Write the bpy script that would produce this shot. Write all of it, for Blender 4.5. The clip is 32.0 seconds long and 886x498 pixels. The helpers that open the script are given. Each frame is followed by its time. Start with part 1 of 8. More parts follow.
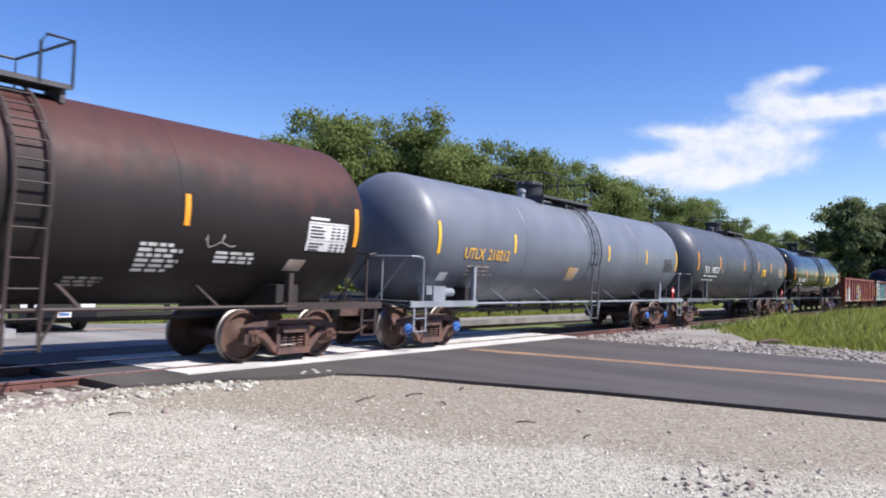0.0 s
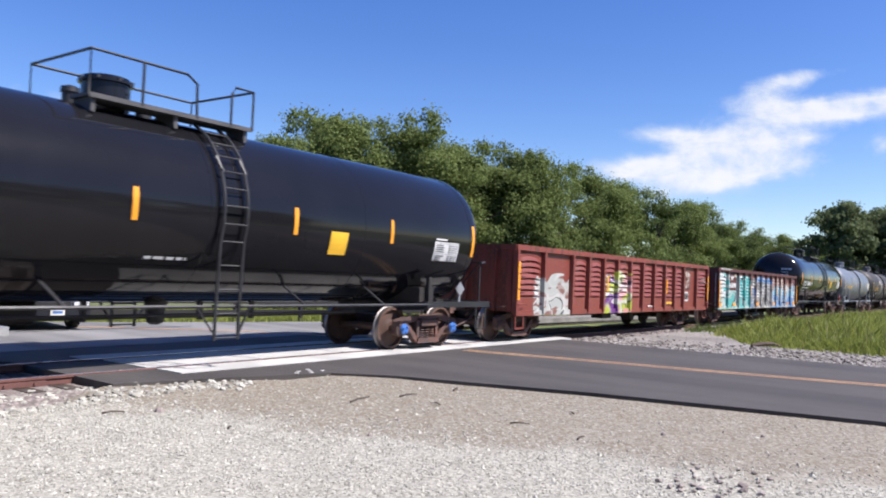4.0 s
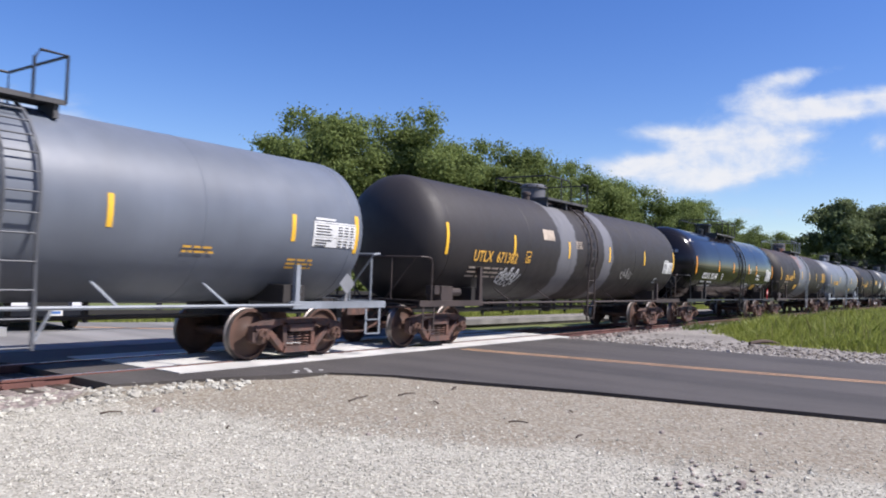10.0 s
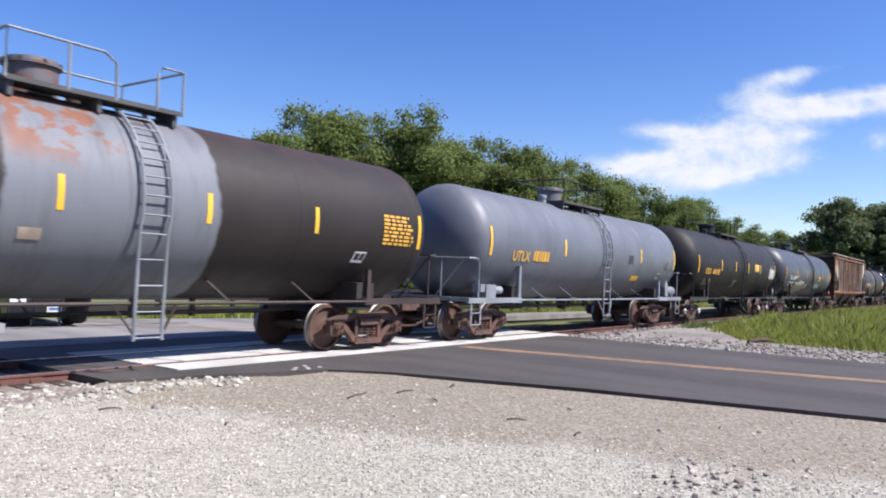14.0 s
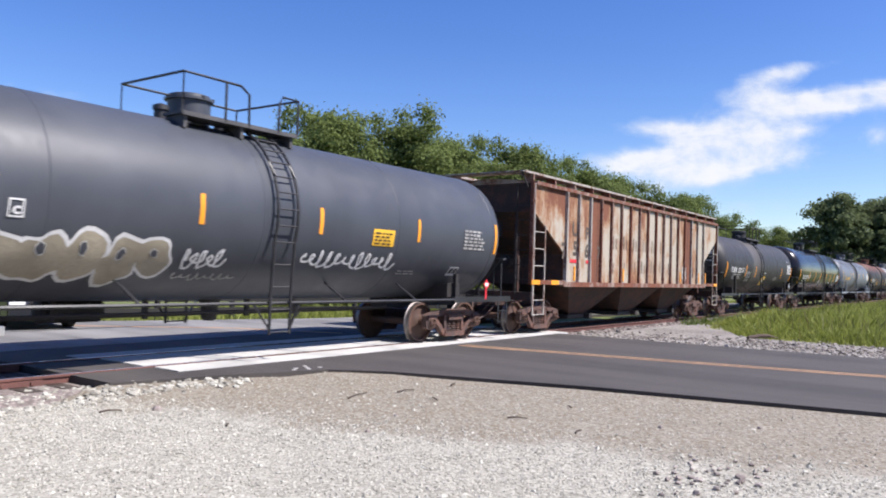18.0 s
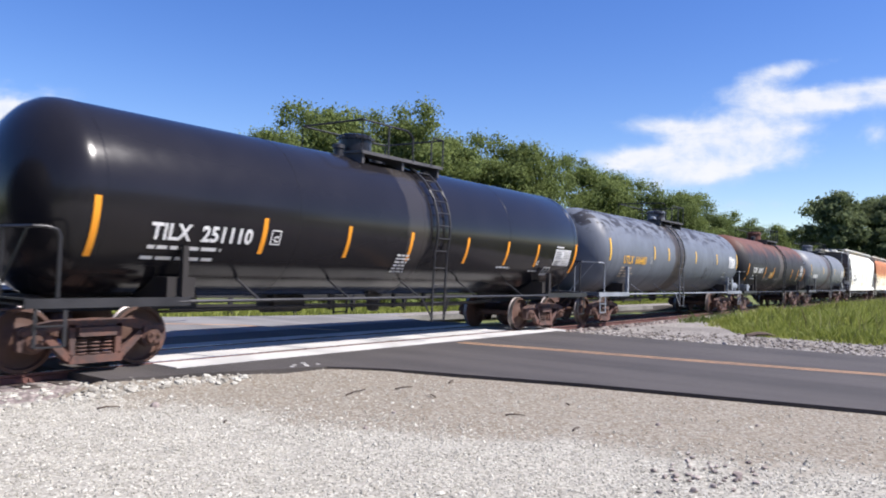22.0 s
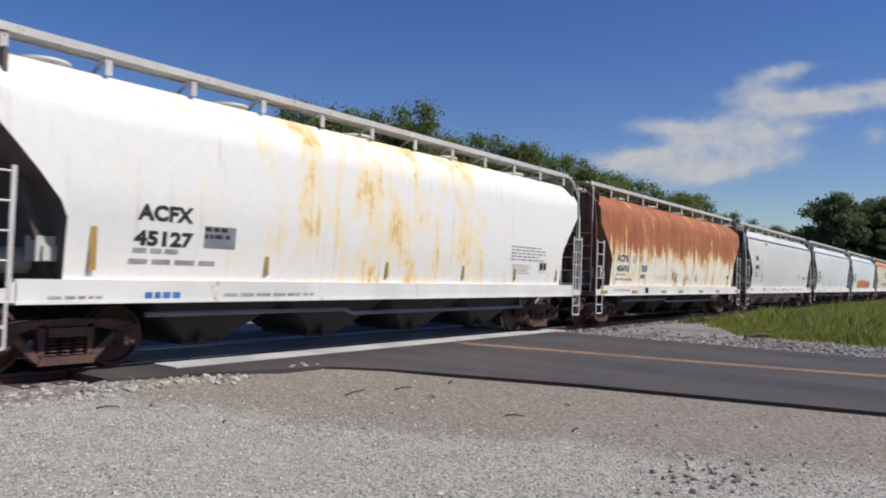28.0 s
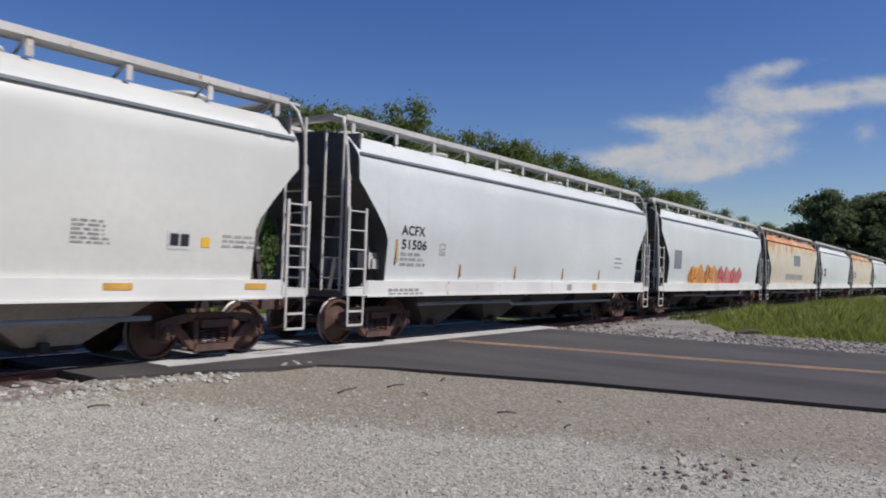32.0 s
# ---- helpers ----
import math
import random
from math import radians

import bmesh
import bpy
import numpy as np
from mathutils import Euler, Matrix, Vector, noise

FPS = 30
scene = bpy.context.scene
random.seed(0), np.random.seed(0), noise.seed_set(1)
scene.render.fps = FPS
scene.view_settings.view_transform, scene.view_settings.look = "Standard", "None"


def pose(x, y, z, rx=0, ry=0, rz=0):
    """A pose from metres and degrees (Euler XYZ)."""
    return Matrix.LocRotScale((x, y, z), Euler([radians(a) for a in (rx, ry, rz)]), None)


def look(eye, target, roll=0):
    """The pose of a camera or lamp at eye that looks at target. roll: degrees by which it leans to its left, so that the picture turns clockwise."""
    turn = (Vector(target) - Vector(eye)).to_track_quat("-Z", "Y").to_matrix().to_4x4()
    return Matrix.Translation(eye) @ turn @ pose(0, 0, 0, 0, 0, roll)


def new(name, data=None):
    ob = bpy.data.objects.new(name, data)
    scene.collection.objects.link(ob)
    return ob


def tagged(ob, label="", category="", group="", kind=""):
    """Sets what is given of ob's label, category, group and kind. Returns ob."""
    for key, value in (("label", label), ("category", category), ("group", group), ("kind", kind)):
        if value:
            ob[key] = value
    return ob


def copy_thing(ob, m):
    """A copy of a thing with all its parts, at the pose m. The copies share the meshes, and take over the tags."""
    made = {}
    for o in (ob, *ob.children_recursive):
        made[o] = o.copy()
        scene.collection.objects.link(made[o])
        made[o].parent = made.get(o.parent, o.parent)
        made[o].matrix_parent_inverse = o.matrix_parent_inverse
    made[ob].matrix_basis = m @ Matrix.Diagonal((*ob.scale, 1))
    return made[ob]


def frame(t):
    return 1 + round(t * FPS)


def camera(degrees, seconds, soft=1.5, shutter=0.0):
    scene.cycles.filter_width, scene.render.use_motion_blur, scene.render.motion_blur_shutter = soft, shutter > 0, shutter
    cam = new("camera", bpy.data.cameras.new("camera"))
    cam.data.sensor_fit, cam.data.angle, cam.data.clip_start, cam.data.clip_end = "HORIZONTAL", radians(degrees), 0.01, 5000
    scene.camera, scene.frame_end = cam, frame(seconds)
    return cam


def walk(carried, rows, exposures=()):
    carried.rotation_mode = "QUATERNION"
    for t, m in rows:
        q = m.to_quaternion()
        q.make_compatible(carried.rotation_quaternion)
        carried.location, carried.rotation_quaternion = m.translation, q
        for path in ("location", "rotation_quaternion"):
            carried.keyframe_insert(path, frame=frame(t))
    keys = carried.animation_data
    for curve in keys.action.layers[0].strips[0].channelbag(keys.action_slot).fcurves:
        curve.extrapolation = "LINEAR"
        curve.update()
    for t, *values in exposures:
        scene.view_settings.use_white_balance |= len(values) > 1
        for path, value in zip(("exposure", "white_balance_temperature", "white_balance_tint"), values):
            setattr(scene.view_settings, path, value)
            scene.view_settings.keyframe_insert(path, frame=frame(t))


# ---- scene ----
# World: x along the track (the train runs towards -x), y away from the camera, z = 0 at the rail tops.
cam = camera(60.63, 32.0, soft=1.9, shutter=0.12)
PATH = [
    (0, 92.017, -1.944, -53.346),
    (0.5, 92.065, -1.948, -53.405),
    (1, 92.086, -1.944, -53.473),
    (1.5, 92.091, -2.001, -53.525),
    (2, 92.090, -2.096, -53.569),
    (2.5, 92.106, -2.154, -53.628),
    (3, 92.128, -2.241, -53.685),
    (3.5, 92.132, -2.386, -53.725),
    (5.5, 91.945, -2.187, -53.745),
    (6, 91.902, -2.153, -53.761),
    (6.5, 91.873, -2.092, -53.765),
    (7, 91.878, -2.086, -53.774),
    (7.5, 91.915, -2.148, -53.779),
    (8, 91.967, -2.217, -53.785),
    (8.5, 92.008, -2.293, -53.807),
    (9, 92.024, -2.288, -53.828),
    (9.5, 92.024, -2.209, -53.847),
    (10, 92.009, -2.173, -53.867),
    (10.5, 91.987, -2.170, -53.876),
    (11, 91.966, -2.189, -53.877),
    (11.5, 91.937, -2.251, -53.877),
    (12, 91.904, -2.264, -53.873),
    (12.5, 91.886, -2.257, -53.886),
    (13, 91.874, -2.327, -53.915),
    (13.5, 91.847, -2.373, -53.932),
    (14, 91.819, -2.353, -53.949),
    (14.5, 91.806, -2.312, -53.983),
    (16.5, 91.797, -1.798, -53.980),
    (17, 91.787, -1.896, -53.987),
    (17.5, 91.765, -1.892, -53.990),
    (18, 91.750, -1.818, -54.000),
    (18.5, 91.737, -1.797, -54.010),
    (19, 91.729, -1.858, -54.004),
    (19.5, 91.728, -1.969, -53.990),
    (20, 91.713, -2.029, -53.990),
    (20.5, 91.679, -2.023, -54.022),
    (21, 91.636, -2.031, -54.069),
    (21.5, 91.593, -2.011, -54.103),
    (22, 91.543, -1.949, -54.125),
    (22.5, 91.483, -1.898, -54.142),
    (23, 91.428, -1.874, -54.157),
    (23.5, 91.371, -1.888, -54.172),
    (24, 91.318, -1.970, -54.169),
    (24.5, 91.297, -2.070, -54.135),
    (25, 91.301, -2.137, -54.094),
    (25.5, 91.315, -2.220, -54.066),
    (27.5, 91.519, -2.011, -54.121),
    (28, 91.571, -2.077, -54.146),
    (28.5, 91.590, -2.089, -54.187),
    (29, 91.570, -2.003, -54.240),
    (29.5, 91.532, -1.901, -54.294),
    (30, 91.493, -1.880, -54.358),
    (30.5, 91.459, -1.903, -54.451),
    (31, 91.451, -1.951, -54.559),
    (31.5, 91.443, -1.995, -54.654),
    (32, 91.401, -1.927, -54.741),
]
DAY, DIM, SHADE = (0.76, 6450, 14), (0.63, 6450, 14), (0.55, 6450, 14)
EXPOSURES = [(0, *DAY), (6.2, *DAY), (7.0, *DIM), (11.2, *DIM), (11.9, *DAY), (19.2, *DAY), (19.9, *SHADE), (21.2, *SHADE), (21.9, *DAY), (25.5, *DAY),
             (27.5, -0.06, 6450, 13), (30, -0.20, 6450, 13), (32, -0.20, 6450, 13)]
walk(cam, [(t, pose(0, -11.54, 1.63, rx, ry, rz)) for t, rx, ry, rz in PATH], EXPOSURES)

# ---- light ----
SUN_AZ, SUN_EL = radians(-69.5), radians(51.5)   # azimuth from +x, towards -y: behind the camera, to its right
sun_dir = Vector((math.cos(SUN_EL) * math.cos(SUN_AZ), math.cos(SUN_EL) * math.sin(SUN_AZ), math.sin(SUN_EL)))
sun = new("sun", bpy.data.lights.new("sun", "SUN"))
sun.data.energy, sun.data.angle, sun.data.color = 5.0, radians(0.55), (1.0, 0.962, 0.915)
sun.matrix_world = look(sun_dir * 50, (0, 0, 0))

world = bpy.data.worlds.new("sky")
scene.world = world
world.use_nodes = True
wn = world.node_tree
wn.nodes.clear()
sky = wn.nodes.new("ShaderNodeTexSky")
sky.sky_type = "NISHITA"
sky.sun_disc = False
sky.sun_elevation = SUN_EL
sky.sun_rotation = radians(90) - SUN_AZ
sky.air_density, sky.dust_density, sky.ozone_density = 1.0, 0.45, 3.0
background = wn.nodes.new("ShaderNodeBackground")
background.inputs["Strength"].default_value = 0.102
world_out = wn.nodes.new("ShaderNodeOutputWorld")
clear = wn.nodes.new("ShaderNodeHueSaturation")
clear.inputs["Hue"].default_value = 0.517
clear.inputs["Saturation"].default_value = 1.30
wn.links.new(sky.outputs[0], clear.inputs["Color"])
wn.links.new(clear.outputs[0], background.inputs["Color"])
wn.links.new(background.outputs[0], world_out.inputs["Surface"])

# ---- mesh tools ----


class Geo:
    """Collects vertices and faces of one mesh."""

    def __init__(self):
        self.v, self.f = [], []

    def add(self, vs, fs):
        n = len(self.v)
        self.v.extend(tuple(p) for p in vs)
        self.f.extend(tuple(i + n for i in q) for q in fs)
        return self

    def box(self, c, s, m=None):
        x, y, z = s[0] / 2, s[1] / 2, s[2] / 2
        vs = [Vector((i * x, j * y, k * z)) for k in (-1, 1) for j in (-1, 1) for i in (-1, 1)]
        if m is not None:
            vs = [m @ p for p in vs]
        vs = [p + Vector(c) for p in vs]
        return self.add(vs, [(0, 2, 3, 1), (4, 5, 7, 6), (0, 1, 5, 4), (2, 6, 7, 3), (0, 4, 6, 2), (1, 3, 7, 5)])

    def span(self, a, b):
        return self.box([(p + q) / 2 for p, q in zip(a, b)], [abs(p - q) for p, q in zip(a, b)])

    def tube(self, pts, r, seg=6, r2=None, closed=False):
        pts = [Vector(p) for p in pts]
        n = len(pts)
        rings = []
        for i, p in enumerate(pts):
            if closed:
                d = (pts[(i + 1) % n] - pts[i - 1])
            else:
                d = (pts[min(i + 1, n - 1)] - pts[max(i - 1, 0)])
            d.normalize()
            up = Vector((0, 0, 1)) if abs(d.z) < 0.9 else Vector((1, 0, 0))
            a = d.cross(up).normalized()
            b = a.cross(d)
            rr = r if r2 is None else r + (r2 - r) * i / max(1, n - 1)
            rings.append([p + (a * math.cos(k * math.tau / seg) + b * math.sin(k * math.tau / seg)) * rr for k in range(seg)])
        vs = [p for ring in rings for p in ring]
        fs = []
        for i in range(n if closed else n - 1):
            j = (i + 1) % n
            fs += [(i * seg + k, j * seg + k, j * seg + (k + 1) % seg, i * seg + (k + 1) % seg) for k in range(seg)]
        if not closed:
            fs += [tuple(range(seg)), tuple((n - 1) * seg + k for k in reversed(range(seg)))]
        return self.add(vs, fs)

    def bar(self, a, b, w, t):
        """A flat bar from a to b, w wide across, t thick."""
        a, b = Vector(a), Vector(b)
        d = (b - a)
        m = d.to_track_quat("Z", "Y").to_matrix()
        return self.box((a + b) / 2, (w, t, d.length), m)

    def prism(self, poly, axis, a, b):
        """A closed outline, given in the plane across axis, extruded from a to b along it."""
        def put(p, h):
            return {"x": (h, p[0], p[1]), "y": (p[0], h, p[1]), "z": (p[0], p[1], h)}[axis]
        n = len(poly)
        vs = [put(p, a) for p in poly] + [put(p, b) for p in poly]
        return self.add(vs, [tuple(range(n)), tuple(reversed(range(n, 2 * n)))] + [(i, (i + 1) % n, n + (i + 1) % n, n + i) for i in range(n)])

    def turn(self, prof, axis="x", c=(0, 0, 0), seg=24, caps=True):
        """A profile of (along, radius) turned round an axis through c."""
        vs, n = [], len(prof)
        for h, r in prof:
            for k in range(seg):
                a = k * math.tau / seg
                p = {"x": (h, r * math.cos(a), r * math.sin(a)), "y": (r * math.cos(a), h, r * math.sin(a)), "z": (r * math.cos(a), r * math.sin(a), h)}[axis]
                vs.append((p[0] + c[0], p[1] + c[1], p[2] + c[2]))
        fs = [(i * seg + k, i * seg + (k + 1) % seg, (i + 1) * seg + (k + 1) % seg, (i + 1) * seg + k) for i in range(n - 1) for k in range(seg)]
        if caps:
            fs += [tuple(reversed(range(seg))), tuple((n - 1) * seg + k for k in range(seg))]
        return self.add(vs, fs)

    def mesh(self, name, material, angle=35.0):
        me = bpy.data.meshes.new(name)
        me.from_pydata(self.v, [], self.f)
        if len(self.f) < 4000:
            bm = bmesh.new()
            bm.from_mesh(me)
            bmesh.ops.recalc_face_normals(bm, faces=bm.faces)
            bm.to_mesh(me)
            bm.free()
        me.polygons.foreach_set("use_smooth", [True] * len(me.polygons))
        me.set_sharp_from_angle(angle=radians(angle))
        me.materials.append(material)
        return me


def part(name, geo, material, parent=None, label="", angle=35.0, at=None):
    """Links a Geo or a ready mesh as one object under a thing or a part."""
    me = geo.mesh(name, material, angle) if isinstance(geo, Geo) else geo
    ob = new(name, me)
    ob.parent = parent
    if at is not None:
        ob.matrix_basis = at
    return tagged(ob, label)


def thing(name, label, category, group="", kind="", at=None):
    ob = new(name)
    ob.empty_display_size = 0.3
    if at is not None:
        ob.matrix_basis = at
    return tagged(ob, label, category, group, kind)


# ---- materials ----


class Nodes:
    def __init__(self, name):
        self.mat = bpy.data.materials.new(name)
        self.mat.use_nodes = True
        self.t = self.mat.node_tree
        self.bsdf = self.t.nodes["Principled BSDF"]

    def n(self, kind, **sets):
        node = self.t.nodes.new("ShaderNode" + kind)
        for key, value in sets.items():
            if key in ("operation", "blend_type", "noise_dimensions", "feature", "wave_type", "bands_direction", "data_type", "interpolation_type", "wave_profile"):
                if key == "operation":
                    node.operation = value
                elif key == "blend_type":
                    node.blend_type = value
                elif key == "feature":
                    node.feature = value
                elif key == "data_type":
                    node.data_type = value
                elif key == "interpolation_type":
                    node.interpolation_type = value
        return node

    def link(self, a, b):
        self.t.links.new(a, b)

    def value(self, socket, v):
        if hasattr(v, "is_linked"):
            self.link(v, socket)
        else:
            socket.default_value = v

    def coords(self, scale=(1, 1, 1)):
        tc = self.n("TexCoord")
        mp = self.n("Mapping")
        mp.inputs["Scale"].default_value = scale
        self.link(tc.outputs["Object"], mp.inputs["Vector"])
        return mp.outputs[0]

    def noise(self, vec, scale, detail=4.0, rough=0.55, distort=0.0):
        nd = self.n("TexNoise")
        self.link(vec, nd.inputs["Vector"])
        nd.inputs["Scale"].default_value, nd.inputs["Detail"].default_value = scale, detail
        nd.inputs["Roughness"].default_value, nd.inputs["Distortion"].default_value = rough, distort
        return nd.outputs["Fac"]

    def math(self, op, a, b=0.0, c=0.0):
        nd = self.n("Math", operation=op)
        for s, v in zip(nd.inputs, (a, b, c)):
            self.value(s, v)
        return nd.outputs[0]

    def ramp(self, fac, a, b, lo=0.0, hi=1.0):
        """fac from a..b mapped smoothly on lo..hi."""
        nd = self.n("MapRange", interpolation_type="SMOOTHSTEP")
        self.value(nd.inputs["Value"], fac)
        for key, v in (("From Min", a), ("From Max", b), ("To Min", lo), ("To Max", hi)):
            nd.inputs[key].default_value = v
        return nd.outputs["Result"]

    def mix(self, fac, a, b, blend="MIX"):
        nd = self.n("Mix", data_type="RGBA", blend_type=blend)
        self.value(nd.inputs["Factor"], fac)
        for key, v in ((6, a), (7, b)):
            if hasattr(v, "is_linked"):
                self.link(v, nd.inputs[key])
            else:
                nd.inputs[key].default_value = (*v, 1.0) if len(v) == 3 else v
        return nd.outputs[2]

    def xyz(self, vec):
        nd = self.n("SeparateXYZ")
        self.link(vec, nd.inputs[0])
        return nd.outputs

    def bump(self, height, strength, distance):
        nd = self.n("Bump")
        nd.inputs["Strength"].default_value, nd.inputs["Distance"].default_value = strength, distance
        self.link(height, nd.inputs["Height"])
        self.link(nd.outputs[0], self.bsdf.inputs["Normal"])

    def finish(self, color, rough=0.6, metal=0.0, spec=0.5):
        self.value(self.bsdf.inputs["Base Color"], color if hasattr(color, "is_linked") else (*color, 1.0))
        self.value(self.bsdf.inputs["Roughness"], rough)
        self.bsdf.inputs["Metallic"].default_value = metal
        self.bsdf.inputs["Specular IOR Level"].default_value = spec
        return self.mat


def mat_simple(name, color, rough=0.6, metal=0.0, vary=0.25, scale=6.0, bump=0.15, dist=0.004):
    """Plain coat with grain and stains at two scales."""
    s = Nodes(name)
    co = s.coords()
    big, fine = s.noise(co, scale * 0.3, 3), s.noise(co, scale * 6, 4)
    dark = tuple(c * (1 - vary) for c in color)
    light = tuple(min(1, c * (1 + vary * 0.6)) for c in color)
    col = s.mix(s.ramp(big, 0.3, 0.7), dark, light)
    col = s.mix(s.ramp(fine, 0.35, 0.75, 0, 0.5), col, dark)
    s.bump(fine, bump, dist)
    return s.finish(col, s.ramp(big, 0.2, 0.8, max(0.05, rough - 0.1), min(1, rough + 0.1)), metal)


def mat_rusty(name, color, rust=(0.19, 0.065, 0.03), amount=0.4, rough=0.6, scale=2.0, streak=True):
    """Paint with rust that has eaten through it in runs."""
    s = Nodes(name)
    co = s.coords()
    runs = s.coords((2.2, 2.2, 0.35)) if streak else co
    n1, n2, n3 = s.noise(runs, scale, 6, 0.6), s.noise(co, scale * 7, 5, 0.65), s.noise(co, scale * 0.4, 2)
    mask = s.math("ADD", s.math("MULTIPLY", n1, 0.65), s.math("MULTIPLY", n2, 0.35))
    mask = s.ramp(mask, 0.62 - amount * 0.3, 0.70 - amount * 0.22)
    rust_c = s.mix(n2, tuple(c * 0.55 for c in rust), tuple(c * 1.35 for c in rust))
    base = s.mix(s.ramp(n3, 0.3, 0.7), tuple(c * 0.82 for c in color), color)
    s.bump(n2, 0.25, 0.004)
    return s.finish(s.mix(mask, base, rust_c), s.ramp(mask, 0, 1, rough, 0.85))
# ---- ground, road, track ----


def mat_gravel(name, light, dark, scale=24.0, damp=0.3):
    s = Nodes(name)
    co = s.coords()
    vor = s.n("TexVoronoi")
    s.link(co, vor.inputs["Vector"])
    vor.inputs["Scale"].default_value = scale
    tone = s.n("SeparateColor")
    s.link(vor.outputs["Color"], tone.inputs[0])
    big, fine = s.noise(co, 0.35, 4, 0.6), s.noise(co, 60, 3)
    stone = s.mix(s.ramp(tone.outputs[0], 0.0, 1.0), tuple(c * 0.72 for c in light), tuple(min(1, c * 1.18) for c in light))
    col = s.mix(s.ramp(vor.outputs["Distance"], 0.25, 0.75, 0, 0.55), stone, dark)
    col = s.mix(s.ramp(big, 0.45, 0.68, 0, damp), col, dark)
    h = s.math("SUBTRACT", s.math("MULTIPLY", fine, 0.3), vor.outputs["Distance"])
    s.bump(h, 0.6, 0.02)
    return s.finish(col, 0.9)


def mat_lot():
    """Crushed white limestone, worn to pale brown earth towards the road and where wheels have run."""
    s = Nodes("limestone_gravel")
    co = s.coords()
    vor = s.n("TexVoronoi")
    s.link(co, vor.inputs["Vector"])
    vor.inputs["Scale"].default_value = 30.0
    tone = s.n("SeparateColor")
    s.link(vor.outputs["Color"], tone.inputs[0])
    big, mid, fine = s.noise(co, 0.55, 4, 0.6), s.noise(co, 2.6, 5, 0.65), s.noise(co, 70, 3)
    x, y, z = s.xyz(co)
    white = s.mix(tone.outputs[0], (0.240, 0.228, 0.187), (0.430, 0.410, 0.343))
    earth = s.mix(mid, (0.106, 0.082, 0.052), (0.215, 0.172, 0.117))
    # worn towards the road's edge, which runs from (8.9, -2.7) to (11.4, -10.4)
    away = s.math("ADD", s.math("MULTIPLY", x, 0.95), s.math("MULTIPLY", y, 0.31))
    wear = s.math("ADD", s.ramp(away, 3.1, 5.1, -0.32, 0.60), s.math("MULTIPLY", s.math("SUBTRACT", big, 0.5), 1.5))
    wear = s.math("ADD", wear, s.math("MULTIPLY", s.math("SUBTRACT", mid, 0.5), 0.9))
    wear = s.ramp(wear, -0.12, 0.45)
    wear = s.math("MULTIPLY", wear, s.ramp(tone.outputs[1], 0.1, 0.8, 1.0, 0.45))
    col = s.mix(wear, white, earth)
    col = s.mix(s.ramp(vor.outputs["Distance"], 0.4, 0.85, 0, 0.35), col, (0.18, 0.163, 0.138))
    h = s.math("SUBTRACT", s.math("MULTIPLY", fine, 0.35), vor.outputs["Distance"])
    s.bump(h, 0.4, 0.016)
    return s.finish(col, 0.92)


def mat_asphalt(name, base=0.055, tint=(1.0, 0.95, 0.93)):
    s = Nodes(name)
    co = s.coords()
    lanes = s.coords((1.0, 0.06, 1.0))
    big, lane, fine = s.noise(co, 0.5, 4), s.noise(lanes, 0.9, 3), s.noise(co, 90, 3, 0.7)
    col = s.mix(s.ramp(lane, 0.35, 0.65), tuple(base * 0.8 * c for c in tint), tuple(base * 1.3 * c for c in tint))
    col = s.mix(s.ramp(big, 0.4, 0.75, 0, 0.4), col, tuple(base * 1.7 * c for c in tint))
    col = s.mix(s.ramp(fine, 0.55, 0.8, 0, 0.5), col, (0.22, 0.20, 0.19))
    s.bump(fine, 0.35, 0.006)
    return s.finish(col, 0.85)


LOT = mat_lot()
ASPHALT = mat_asphalt("asphalt", 0.046, (1.0, 0.875, 0.80))
ASPHALT_OLD = mat_asphalt("asphalt_old", 0.16, (1.0, 0.97, 0.93))
BALLAST = mat_gravel("ballast", (0.26, 0.22, 0.20), (0.07, 0.055, 0.05), 18.0, 0.5)
GRASS_SOIL = mat_gravel("grass_soil", (0.14, 0.165, 0.040), (0.07, 0.085, 0.022), 9.0, 0.6)
CONCRETE = mat_simple("crossing_concrete", (0.49, 0.48, 0.45), 0.8, 0.0, 0.2, 3.0, 0.3)
RAIL_SIDE = mat_simple("rail_rust", (0.135, 0.058, 0.046), 0.8, 0.0, 0.3, 6.0)
RAIL_TOP = mat_simple("rail_shine", (0.45, 0.43, 0.42), 0.25, 0.9, 0.15, 6.0, 0.04)
TIE = mat_simple("tie_wood", (0.09, 0.07, 0.058), 0.9, 0.0, 0.4, 4.0, 0.5, 0.01)
LINE_WHITE = mat_simple("road_white", (0.66, 0.65, 0.62), 0.75, 0.0, 0.25, 5.0)
LINE_ORANGE = mat_simple("road_orange", (0.42, 0.25, 0.135), 0.75, 0.0, 0.25, 5.0)


def sheet(name, poly, z, thick, material, label="", kind="structure", category="ground"):
    """A slab with the given outline, its top at z."""
    g = Geo().prism(poly, "z", z - thick, z)
    ob = part(name, g, material, None, label)
    return tagged(ob, label, category, "", kind)


# the ground: one sheet to the horizon
g = Geo()
xs = [-3000, -600, -150, -60, -20, 60, 120, 200, 400, 900, 3200]
ys = [-2500, -500, -120, -40, 40, 90, 160, 320, 700, 3000]
g.add([(x, y, -0.34) for y in ys for x in xs], [(j * len(xs) + i, j * len(xs) + i + 1, (j + 1) * len(xs) + i + 1, (j + 1) * len(xs) + i) for j in range(len(ys) - 1) for i in range(len(xs) - 1)])
tagged(part("ground", g, GRASS_SOIL), "rough green grassland beyond the tracks", "ground", "", "structure")


